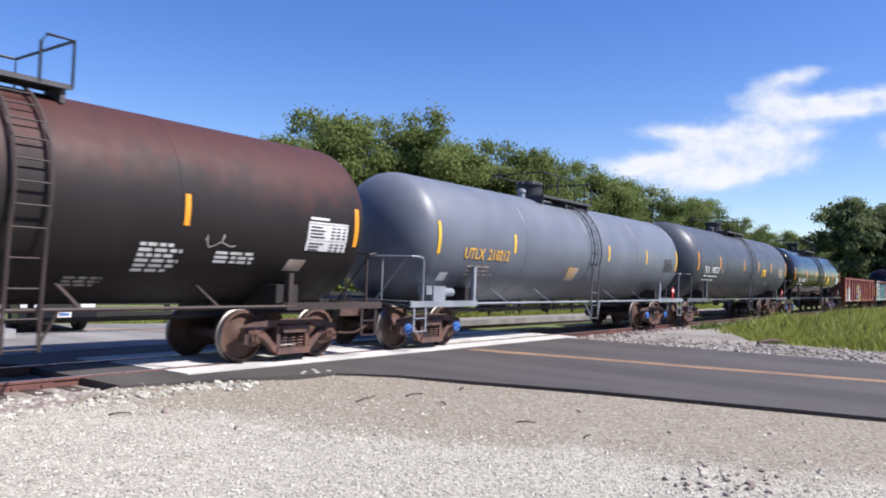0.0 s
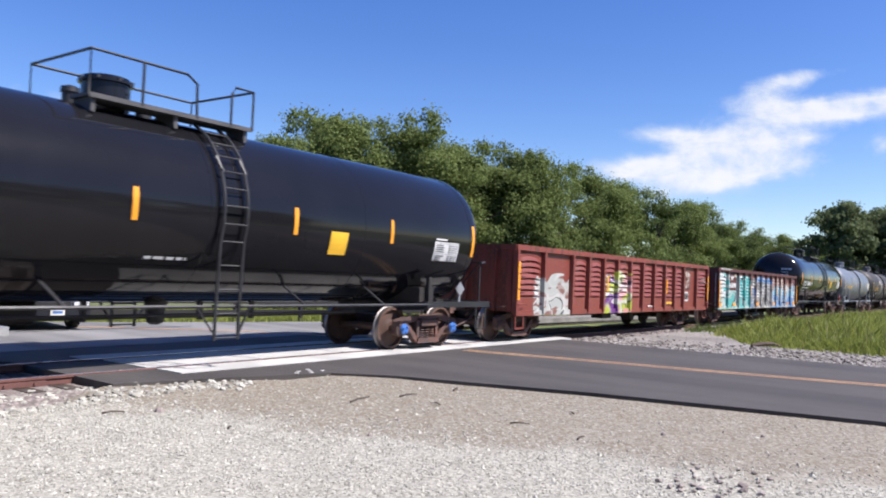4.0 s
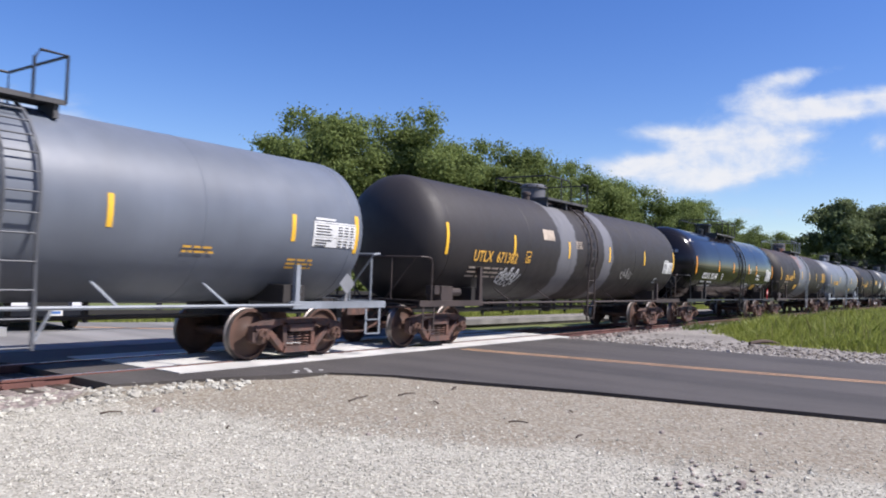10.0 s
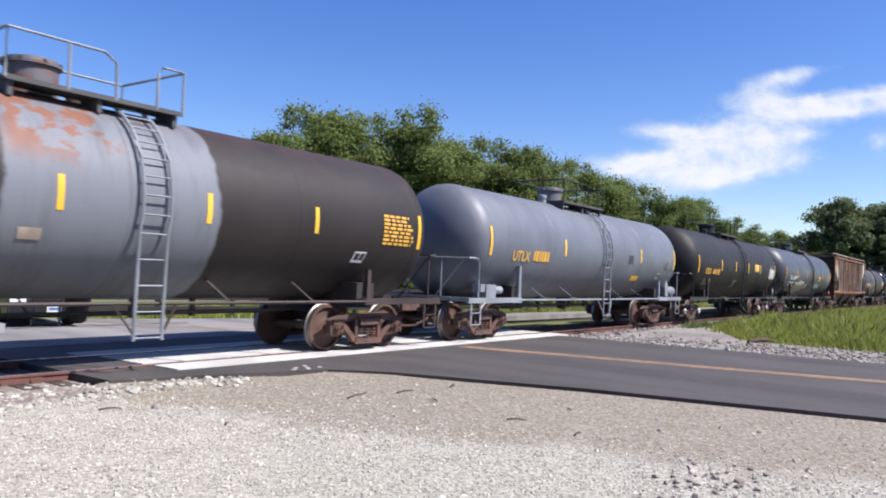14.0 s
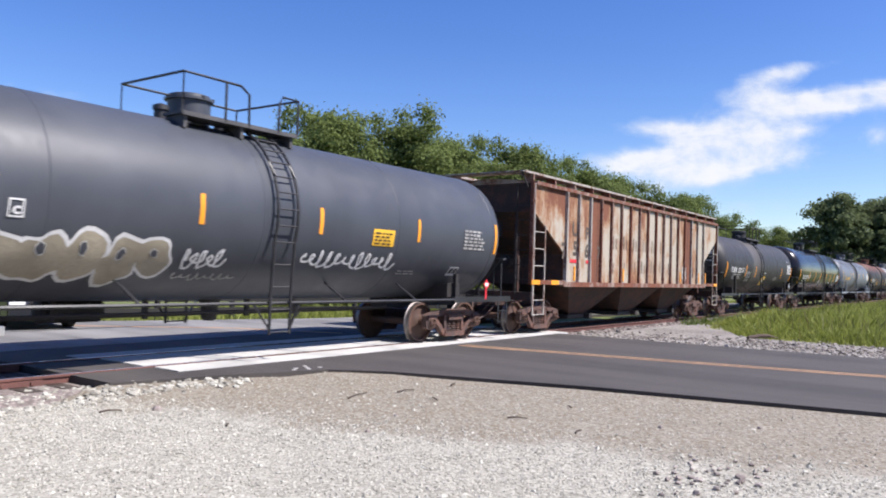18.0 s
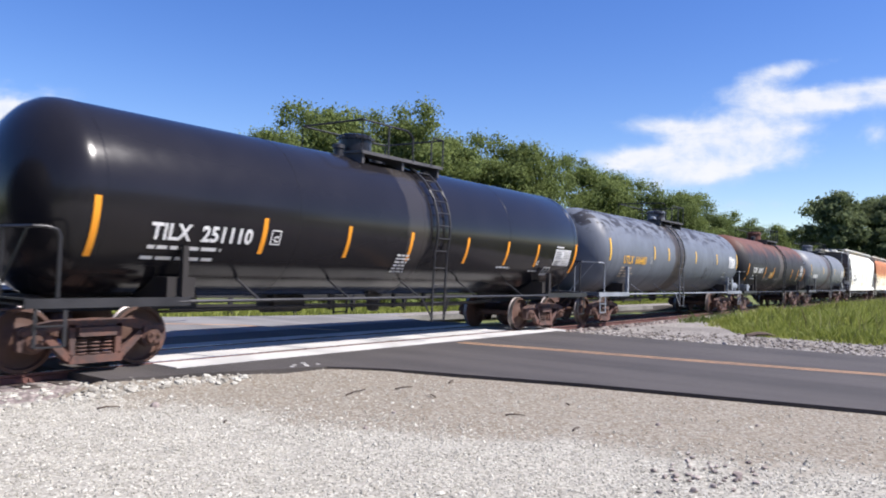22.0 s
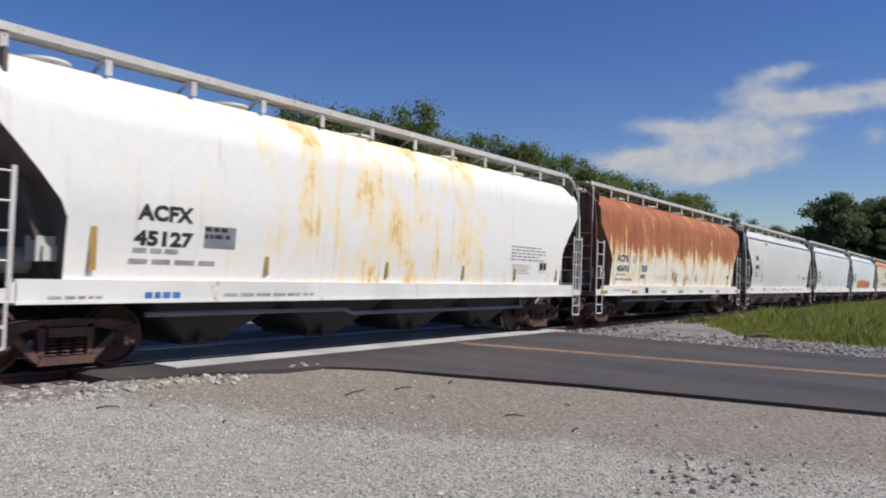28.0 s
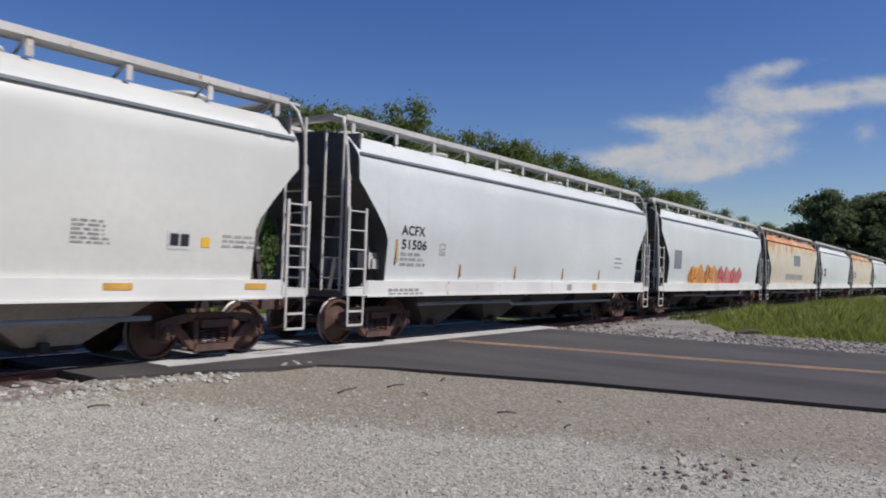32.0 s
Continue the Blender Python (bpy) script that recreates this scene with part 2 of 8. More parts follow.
def relief(name, x0, x1, y0, y1, step, height, material, label, category="ground"):
    """A finely uneven sheet over a rectangle."""
    nx, ny = int((x1 - x0) / step) + 1, int((y1 - y0) / step) + 1
    vs = []
    for j in range(ny + 1):
        for i in range(nx + 1):
            x, y = x0 + (x1 - x0) * i / nx, y0 + (y1 - y0) * j / ny
            vs.append((x, y, height(x, y)))
    fs = [(j * (nx + 1) + i, j * (nx + 1) + i + 1, (j + 1) * (nx + 1) + i + 1, (j + 1) * (nx + 1) + i) for j in range(ny) for i in range(nx)]
    me = bpy.data.meshes.new(name)
    me.from_pydata(vs, [], fs)
    me.polygons.foreach_set("use_smooth", [True] * len(fs))
    me.materials.append(material)
    return tagged(new(name, me), label, category, "", "structure")


def road_near(y):
    """x of the road's near edge."""
    return 9.05 - (y + 2.7) * 0.31


def lot_z(x, y):
    n = noise.noise(Vector((x * 0.5, y * 0.5, 0))) * 0.03 + noise.noise(Vector((x * 2.1, y * 2.1, 3))) * 0.012
    edge = max(0.0, min(1.0, (road_near(y) - x) / 1.2))
    tr = max(0.0, min(1.0, (-1.75 - y) / 1.2))
    ditch = max(0.0, min(1.0, (5.7 - x) / 0.7)) * max(0.0, min(1.0, 1.0 + (y + 1.75) / 1.1))
    step = max(0.0, min(1.0, (-3.0 - y) / 1.5))
    return -0.055 - 0.022 * step * max(0.0, 1 - edge) - 0.06 * min(edge, tr) + n * min(edge, tr) - 0.15 * ditch * ditch * (3 - 2 * ditch)


relief("gravel_lot", -22, 13.6, -26, -1.72, 0.22, lot_z, LOT, "white crushed limestone lot, worn to brown earth")

# road: nearly square to the track, its near edge a small step above the gravel
ROAD_EDGE = [(5.75, -1.82), (7.2, -2.15), (9.0, -2.75), (9.6, -3.6), (10.6, -6.6), (11.45, -10.4), (18.5, -34.0)]
road_main = ROAD_EDGE + [(28.0, -34.0), (19.95, -9.5), (19.65, -5.0), (19.6, -1.5), (19.9, -0.9), (19.9, 1.2), (19.4, 3.2), (20.0, 4.9), (46.0, 3.7), (46.0, 4.9), (24.0, 5.6), (17.5, 6.5), (12.0, 8.2), (6.0, 11.2), (-60.0, 30.0), (-60.0, 8.0), (-2.0, 3.4), (4.8, 2.2), (5.75, 1.2)]
tagged(sheet("road", road_main, -0.02, 0.3, ASPHALT, "grey asphalt road that crosses the track", category="road"), "")


tagged(sheet("far_road", [(20.0, 4.8), (46.0, 3.72), (46.0, 4.88), (24.0, 5.55), (17.5, 6.45), (12.0, 8.1), (6.0, 11.1), (-59.0, 29.5), (-59.0, 8.3), (-2.0, 3.7), (5.0, 2.5), (12.0, 2.75), (19.3, 3.3)], -0.012, 0.2, ASPHALT_OLD, "pale worn asphalt beyond the crossing", category="road"), "")


def strip_mesh(name, pts, w, z, material, label):
    """A painted line along a path."""
    g = Geo()
    for i in range(len(pts) - 1):
        (x0, y0), (x1, y1) = pts[i], pts[i + 1]
        d = Vector((x1 - x0, y1 - y0)).normalized()
        n = Vector((-d.y, d.x)) * w / 2
        g.add([(x0 + n.x, y0 + n.y, z), (x0 - n.x, y0 - n.y, z), (x1 - n.x, y1 - n.y, z), (x1 + n.x, y1 + n.y, z)], [(0, 1, 2, 3)])
    ob = part(name, g, material)
    return tagged(ob, label, "road marking", "", "structure")


centre = [(14.30, -1.75), (14.36, -2.4), (14.85, -4.6), (15.2, -6.5), (15.7, -8.8), (16.05, -10.2), (20.5, -28.0)]
strip_mesh("centre_line", [(x - 0.10, y) for x, y in centre], 0.11, -0.0155, LINE_ORANGE, "worn orange line along the road")
strip_mesh("centre_line", [(x + 0.13, y) for x, y in centre], 0.11, -0.0155, LINE_ORANGE, "worn orange line along the road")
strip_mesh("centre_line", [(14.2, 1.9), (12.9, 4.6), (9.5, 7.6), (3.0, 11.2)], 0.2, -0.007, LINE_ORANGE, "worn orange line along the road")
# track: ballast bed, ties, rails, the crossing's concrete panels
bed = Geo().prism([(-2.6, -0.33), (-1.6, -0.13), (1.6, -0.13), (2.6, -0.33)], "x", 19.9, 420)
bed.prism([(-2.2, -0.33), (-1.6, -0.13), (1.6, -0.13), (2.6, -0.33)], "x", -160, 5.9)
tagged(part("ballast_bed", bed, BALLAST), "dark crushed stone ballast under the rails", "ballast", "", "structure")
for y in (-0.755, 0.755):
    prof = [(-0.07, -0.17), (0.07, -0.17), (0.07, -0.155), (0.012, -0.13), (0.012, -0.045), (0.036, -0.035), (0.036, -0.006), (0.03, 0.0), (-0.03, 0.0), (-0.036, -0.006), (-0.036, -0.035), (-0.012, -0.045), (-0.012, -0.13), (-0.07, -0.155)]
    rail = tagged(part("rail", Geo().prism([(y + a, b) for a, b in prof], "x", -160, 420), RAIL_SIDE), "rust-brown steel rail with a worn top", "rail", "rails of the track", "structure")
    part("running_surface", Geo().box((130, y, 0.0005), (580, 0.05, 0.003)), RAIL_TOP, rail)
tie_me = Geo().box((0, 0, -0.20), (0.23, 2.6, 0.16)).mesh("tie", TIE)
plate_me = Geo().box((0, -0.755, -0.135), (0.2, 0.36, 0.03)).box((0, 0.755, -0.135), (0.2, 0.36, 0.03)).mesh("tie_plate", RAIL_SIDE)
ties = thing("track_ties", "weathered timber ties under the rails", "railway ties", "", "structure")
x = -20.0
while x < 110:
    if not 5.6 < x < 20.2:
        t = part("tie", tie_me, None, ties, at=Matrix.Translation((x, 0, 0)))
        part("tie_plate", plate_me, None, t)
    x += 0.5
crossing = thing("crossing_panels", "pale concrete grade crossing panels along the rails", "crossing panels", "", "structure")
for k in range(5):
    a, b = 7.0 + k * 2.62, 7.0 + (k + 1) * 2.62 - 0.02
    part("panel", Geo().box(((a + b) / 2, 0, -0.06), (b - a, 1.26, 0.11)), CONCRETE, crossing)
    part("panel", Geo().box(((a + b) / 2 + 0.06, -1.16, -0.062), (b - a, 0.64, 0.112)), CONCRETE, crossing)
    part("panel", Geo().box(((a + b) / 2 - 0.2, 1.10, -0.062), (b - a, 0.52, 0.112)), CONCRETE, crossing)
# bolted joint bars on the near rail
for x in (1.2, 3.1, 5.0):
    tagged(part("joint_bar", Geo().box((x, -0.79, -0.09), (0.7, 0.03, 0.08)).box((x - 0.2, -0.815, -0.09), (0.04, 0.03, 0.04)).box((x + 0.2, -0.815, -0.09), (0.04, 0.03, 0.04)), RAIL_SIDE), "rusty bolted rail joint bar", "joint bar", "rail joint bars")
# ---- trees ----


def mat_leaf(name, c):
    s = Nodes(name)
    oi = s.n("ObjectInfo")
    geo = s.n("NewGeometry")
    v = s.math("ADD", s.math("MULTIPLY", geo.outputs["Random Per Island"], 0.7), s.math("MULTIPLY", oi.outputs["Random"], 0.3))
    col = s.mix(v, tuple(q * 0.78 for q in c), tuple(q * 1.22 for q in c))
    s.bsdf.inputs["Transmission Weight"].default_value = 0.0
    s.finish(col, 0.75, 0.0, 0.12)
    tr = s.n("BsdfTranslucent")
    s.link(col, tr.inputs["Color"])
    mixs = s.n("MixShader")
    mixs.inputs[0].default_value = 0.42
    s.link(s.bsdf.outputs[0], mixs.inputs[1])
    s.link(tr.outputs[0], mixs.inputs[2])
    out = [q for q in s.t.nodes if q.type == "OUTPUT_MATERIAL"][0]
    s.link(mixs.outputs[0], out.inputs["Surface"])
    return s.mat


LEAF = mat_leaf("leaf_green", (0.150, 0.188, 0.060))
LEAF_DARK = mat_leaf("leaf_dark", (0.124, 0.160, 0.054))
# Bluer leaves for the far trees: distance haze put into their colour.
LEAF_HAZED = mat_leaf("leaf_far", (0.140, 0.172, 0.082))
BARK = mat_simple("bark", (0.085, 0.068, 0.052), 0.9, 0.0, 0.4, 6.0, 0.6, 0.02)


def leaf_cloud(name, blobs, count, size, rnd, material, sub=9, spread=0.30):
    """Small leaf cards in many loose sprays within ellipsoids: (centre, radii)."""
    cen, rad = [], []
    for c, r in blobs:
        for k in range(sub):
            d = rnd.normal(size=3)
            d *= rnd.uniform(0.3, 1.05) / np.linalg.norm(d)
            cen.append((c[0] + d[0] * r[0], c[1] + d[1] * r[1], c[2] + d[2] * r[2]))
            rad.append(rnd.uniform(0.5, 1.6) * spread * 0.98)
    cen, rad = np.array(cen), np.array(rad)
    pick = rnd.choice(len(cen), count, p=rad ** 2 / (rad ** 2).sum())
    p = cen[pick] + rnd.normal(size=(count, 3)) * rad[pick][:, None] * np.array((1.25, 1.25, 0.75))
    out = (p - cen[pick]) / np.maximum(0.05, np.linalg.norm(p - cen[pick], axis=1))[:, None]
    face = rnd.normal(size=(count, 3)) * 0.55 + out * 0.75 + np.array((0.0, 0.0, 0.45))
    face /= np.linalg.norm(face, axis=1)[:, None]
    a = np.cross(face, rnd.normal(size=(count, 3)))
    a /= np.linalg.norm(a, axis=1)[:, None]
    b = np.cross(face, a)
    s = size * rnd.uniform(0.5, 1.3, count)[:, None]
    v = np.empty((count, 4, 3))
    v[:, 0], v[:, 1], v[:, 2], v[:, 3] = p - a * s, p + b * s * 0.55, p + a * s, p - b * s * 0.55
    me = bpy.data.meshes.new(name)
    me.from_pydata(v.reshape(-1, 3).tolist(), [], np.arange(count * 4).reshape(-1, 4).tolist())
    me.materials.append(material)
    return me


def tree_blobs(h, w, rnd, low=0.25, n=26):
    blobs = []
    for k in range(n):
        u = rnd.uniform(low, 1.0)
        reach = w * math.sqrt(max(0.03, math.sin(min(1.0, (u - low) / (1 - low) * 0.80 + 0.19) * math.pi)))
        a = rnd.uniform(0, math.tau)
        rr = reach * rnd.uniform(0.35, 0.95)
        s = rnd.uniform(0.13, 0.24) * w + 0.35
        blobs.append(((rr * math.cos(a), rr * math.sin(a), u * h * 0.93), (s * 1.25, s * 1.25, s * 0.8)))
    return blobs


def tree(h, w, seed, label, leaves=5200, size=0.20, low=0.25, material=None, thick=1.0, n=26):
    rnd = np.random.RandomState(seed)
    t = thing("tree", label, "tree", "trees behind the track")
    blobs = tree_blobs(h, w, rnd, low, n)
    g = Geo()
    lean = rnd.uniform(-0.4, 0.4)
    trunk = [(0, 0, -0.4), (lean * 0.2, 0, h * 0.2), (lean * 0.6, 0.1, h * 0.45), (lean, 0.2, h * 0.75)]
    g.tube(trunk, 0.028 * h * thick, 9, 0.008 * h)
    part("trunk", g, BARK, t)
    for c, r in blobs[::2][:14]:
        z0 = max(h * 0.15, c[2] * rnd.uniform(0.45, 0.75))
        f = z0 / h
        g = Geo().tube([(lean * f * 1.2, 0.1, z0), (c[0] * 0.5 + lean * 0.4, c[1] * 0.5, (z0 + c[2]) / 2 + 0.2), c], 0.010 * h * thick, 5, 0.02)
        part("limb", g, BARK, t)
    part("crown", leaf_cloud("crown", blobs, leaves, size, rnd, material or LEAF), None, t)
    return t


TALL = tree(12.0, 4.3, 3, "tall leafy green tree behind the track", 42000, 0.11, 0.25)
WIDE = tree(11.6, 5.0, 7, "broad leafy green tree behind the track", 42000, 0.11, 0.16)
BUSHY = tree(10.5, 4.6, 11, "dense dark green tree behind the track", 38000, 0.115, 0.05, LEAF_DARK)
SHRUB = tree(3.2, 2.6, 19, "low green thicket behind the fence", 7000, 0.12, 0.02, LEAF)
BIG = tree(15.0, 6.6, 23, "large green spreading tree beyond the bend", 42000, 0.24, 0.02, LEAF_HAZED, n=64)


def by_ray(dx, dy, dist):
    """A place so far from the camera along a level direction."""
    return 0 + dx * dist, -11.54 + dy * dist


# (kind, direction, distance, turn)
ROW = [(TALL, 0.690, 0.724, 46.5, 0), (WIDE, 0.70, 0.714, 51, 40), (TALL, 0.728, 0.686, 50, 200), (WIDE, 0.762, 0.648, 49, 90), (TALL, 0.789, 0.614, 47.5, 140), (WIDE, 0.815, 0.58, 52, 210), (BUSHY, 0.83, 0.558, 56, 10),
       (TALL, 0.851, 0.525, 55, 20), (WIDE, 0.874, 0.486, 59, 250), (TALL, 0.902, 0.432, 66, 80), (WIDE, 0.915, 0.403, 72, 10), (BUSHY, 0.935, 0.354, 76, 160), (WIDE, 0.944, 0.330, 88, 60), (TALL, 0.950, 0.312, 93, 260),
       (BUSHY, 0.957, 0.29, 100, 300), (TALL, 0.965, 0.262, 122, 130), (BUSHY, 0.970, 0.243, 120, 220), (WIDE, 0.976, 0.218, 140, 45), (TALL, 0.980, 0.199, 165, 75), (WIDE, 0.985, 0.172, 180, 15)]
first = set()
for model, dx, dy, dist, turn in ROW:
    x, y = by_ray(dx, dy, dist)
    m = pose(x, y, -0.3, 0, 0, turn)
    if model.name not in first:
        first.add(model.name)
        model.matrix_basis = m
    else:
        copy_thing(model, m)
for k, (dx, dy, dist, turn) in enumerate(((0.989, 0.148, 122, 0), (0.9935, 0.114, 128, 120), (0.9965, 0.083, 124, 200))):
    x, y = by_ray(dx, dy, dist)
    if k == 0:
        BIG.matrix_basis = pose(x, y, -0.3, 0, 0, turn)
    else:
        copy_thing(BIG, pose(x, y, -0.3, 0, 0, turn))
rnd = random.Random(4)
for k in range(4, 16):
    x = 13.0 + k * 2.6
    y = 12.5 + rnd.uniform(0, 3.5) - 0.1 * (x - 13)
    m = pose(x, y, -0.3, 0, 0, rnd.uniform(0, 360))
    if k == 4:
        SHRUB.matrix_basis = m
    else:
        copy_thing(SHRUB, m)

# the line of trees behind the camera, which darkens the lower sky in glossy paint
for k in range(15):
    copy_thing((BUSHY, WIDE, TALL)[k % 3], pose(-46 + k * 6.8 + rnd.uniform(-1.5, 1.5), -44 + rnd.uniform(-4, 4), -0.3, 0, 0, rnd.uniform(0, 360)))

# round the side the train runs to: unseen, added to dim the tank heads
for k in range(9):
    copy_thing((WIDE, BUSHY, TALL)[k % 3], pose(-44 + rnd.uniform(-3, 3), -36 + k * 6.6 + rnd.uniform(-1.5, 1.5), -0.3, 0, 0, rnd.uniform(0, 360)))

# far woods: low along the horizon, one mass of leaves
rs = np.random.RandomState(8)
blobs = []
for k in range(170):
    a = rs.uniform(0.75, 1.62)
    d = rs.uniform(190, 260)
    hgt = rs.uniform(3.0, 6.0)
    blobs.append(((math.cos(a) * d, -11.5 + math.sin(a) * d, hgt * 0.5), (5.5, 5.5, hgt * 0.55)))
for k in range(120):
    a = rs.uniform(0.06, 0.40)
    d = rs.uniform(230, 330)
    hgt = rs.uniform(11, 19) * (0.55 + 0.45 * math.sin((a - 0.06) * 9))
    blobs.append(((math.cos(a) * d, -11.5 + math.sin(a) * d, hgt * 0.5), (8, 8, hgt * 0.55)))
woods = new("far_woods", leaf_cloud("far_woods", blobs, 90000, 0.75, rs, LEAF_HAZED, 8, 1.7))
tagged(woods, "distant low green woods along the horizon", "woods", "", "stuff")
# ---- clouds, far off ----
SKY_FAR = 2600.0


def mat_cloud(name, puffs, seed):
    """White vapour in soft heaps: (across, up, half width, half height, rise in degrees, strength), in metres on the bank's plane."""
    s = Nodes(name)
    tc = s.n("TexCoord")
    x, y, z = s.xyz(tc.outputs["Object"])
    mp = s.n("Mapping")
    mp.inputs["Scale"].default_value, mp.inputs["Location"].default_value, mp.inputs["Rotation"].default_value = (0.0042, 0.0105, 1.0), (seed, seed * 0.7, 0), (0, 0, -0.2)
    s.link(tc.outputs["Object"], mp.inputs["Vector"])
    wisps, fluff = s.noise(mp.outputs[0], 1.0, 9, 0.62, 0.5), s.noise(tc.outputs["Object"], 0.014, 7, 0.58)
    heap = None
    for cx, cy, rx, ry, rise, k in puffs:
        c, sn = math.cos(radians(rise)), math.sin(radians(rise))
        u = s.math("ADD", s.math("MULTIPLY", s.math("SUBTRACT", x, cx), c / rx), s.math("MULTIPLY", s.math("SUBTRACT", y, cy), sn / rx))
        v = s.math("SUBTRACT", s.math("MULTIPLY", s.math("SUBTRACT", y, cy), c / ry), s.math("MULTIPLY", s.math("SUBTRACT", x, cx), sn / ry))
        r2 = s.math("ADD", s.math("MULTIPLY", u, u), s.math("MULTIPLY", v, v))
        q = s.math("MULTIPLY", s.math("POWER", 2.718, s.math("MULTIPLY", r2, -0.85)), k)
        heap = q if heap is None else s.math("ADD", heap, q)
    heap = s.math("MINIMUM", heap, 1.02)
    grain = s.math("ADD", s.math("MULTIPLY", wisps, 0.65), s.math("MULTIPLY", fluff, 0.35))
    body = s.math("ADD", heap, s.math("MULTIPLY", s.math("SUBTRACT", grain, 0.5), 1.9))
    a = s.math("MULTIPLY", s.ramp(body, 0.20, 1.15, 0, 0.90), s.ramp(heap, 0.06, 0.3))
    em = s.n("Emission")
    em.inputs["Strength"].default_value = 0.60
    s.link(s.mix(s.ramp(body, 0.4, 1.3), (0.66, 0.78, 0.95), (0.97, 0.98, 0.97)), em.inputs["Color"])
    tr, mx = s.n("BsdfTransparent"), s.n("MixShader")
    s.link(a, mx.inputs[0])
    s.link(tr.outputs[0], mx.inputs[1])
    s.link(em.outputs[0], mx.inputs[2])
    out = [q for q in s.t.nodes if q.type == "OUTPUT_MATERIAL"][0]
    s.link(mx.outputs[0], out.inputs["Surface"])
    return s.mat


def cloud(cx, cy, w, h, puffs, seed, label):
    """A thin cloud bank far off, across and up in metres on a plane that faces the crossing."""
    me = bpy.data.meshes.new("cloud")
    me.from_pydata([(-w, -h, 0), (w, -h, 0), (w, h, 0), (-w, h, 0)], [], [(0, 1, 2, 3)])
    me.materials.append(mat_cloud("cloud", puffs, seed))
    ob = tagged(new("cloud", me), label, "cloud", "clouds in the sky", "structure")
    ob.matrix_basis = pose(0, -11.54, 1.63, 91.9, -2.15, -53.76) @ pose(cx, cy, -SKY_FAR)
    ob.visible_shadow = False
    return ob


cloud(1130, 400, 820, 300, [
    (45, 187, 170, 33, 15, 0.85), (253, 96, 190, 40, 8, 0.95), (520, 120, 240, 50, 5, 0.9), (-106, -12, 250, 82, 12, 1.0), (-10, 102, 140, 38, 6, 0.7),
    (-372, 1, 145, 30, -5, 0.8), (-150, -97, 235, 50, 4, 0.95), (-475, -118, 160, 42, 3, 0.95), (-238, -175, 300, 40, 8, 0.75), (130, -6, 85, 22, 0, 0.5),
    (376, -26, 55, 38, 0, 0.75), (-50, -266, 500, 36, 0, 0.42)], 1.3, "thin white fair-weather cloud bank in the blue sky")
cloud(-1350, 310, 620, 270, [
    (26, 90, 235, 74, -9, 1.15), (216, 68, 170, 30, -6, 0.9), (105, -55, 300, 70, 0, 0.85), (348, -55, 95, 40, -6, 0.8), (-300, 110, 300, 120, 0, 1.0), (180, -120, 280, 50, 0, 0.75)],
    6.2, "white heaped cloud low in the blue sky")
# ---- rolling stock: shared pieces ----
STEEL_BROWN = mat_rusty("truck_steel", (0.080, 0.050, 0.043), (0.135, 0.066, 0.048), 0.55, 0.75, 5.0, streak=False)
WHEEL_RUST = mat_simple("wheel_rust", (0.10, 0.052, 0.036), 0.7, 0.0, 0.35, 5.0)
TREAD = mat_simple("worn_tread", (0.28, 0.25, 0.235), 0.5, 0.9, 0.2, 8.0, 0.05)
UNDER = mat_simple("underframe_black", (0.028, 0.024, 0.022), 0.75, 0.0, 0.4, 3.0)
TRIM_BLACK = mat_simple("trim_black", (0.022, 0.022, 0.024), 0.5, 0.0, 0.3, 5.0)
TRIM_GREY = mat_simple("trim_grey", (0.22, 0.24, 0.265), 0.55, 0.0, 0.25, 4.0)
TRIM_SLATE = mat_simple("trim_slate", (0.10, 0.105, 0.115), 0.6, 0.0, 0.3, 4.0)
TRIM_WHITE = mat_rusty("trim_white", (0.58, 0.565, 0.52), (0.30, 0.15, 0.07), 0.22, 0.55, 3.0)
TRIM_BROWN = mat_simple("trim_brown", (0.045, 0.032, 0.028), 0.7, 0.0, 0.3, 4.0)
YELLOW = mat_simple("reflective_yellow", (0.80, 0.46, 0.035), 0.45, 0.0, 0.12, 6.0, 0.05)
AMBER = mat_simple("reflective_amber", (0.85, 0.33, 0.02), 0.45, 0.0, 0.12, 6.0, 0.05)
GRATING = mat_simple("platform_grating", (0.075, 0.073, 0.075), 0.7, 0.0, 0.3, 4.0)
STENCIL_WHITE = mat_simple("stencil_white", (0.66, 0.66, 0.645), 0.6, 0.0, 0.18, 9.0, 0.05)
STENCIL_DIM = mat_simple("stencil_dim", (0.36, 0.35, 0.33), 0.7, 0.0, 0.35, 9.0, 0.05)
STENCIL_YELLOW = mat_simple("stencil_yellow", (0.72, 0.40, 0.06), 0.6, 0.0, 0.2, 9.0, 0.05)
STENCIL_BLACK = mat_simple("stencil_black", (0.02, 0.02, 0.02), 0.6, 0.0, 0.2, 9.0, 0.05)
STENCIL_GHOST = mat_simple("stencil_ghost", (0.40, 0.33, 0.26), 0.7, 0.0, 0.35, 9.0, 0.05)
PLACARD_GREY = mat_simple("placard_grey", (0.20, 0.205, 0.215), 0.6, 0.0, 0.2, 9.0, 0.03)
PLACARD_RED = mat_simple("placard_red", (0.62, 0.03, 0.04), 0.5, 0.0, 0.1, 9.0, 0.03)
CAP_BLUE = mat_simple("cap_blue", (0.05, 0.16, 0.45), 0.5, 0.0, 0.2, 9.0)
CAP_WHITE = mat_simple("cap_white", (0.6, 0.6, 0.58), 0.5, 0.0, 0.25, 9.0)

WHEEL_R = 0.457


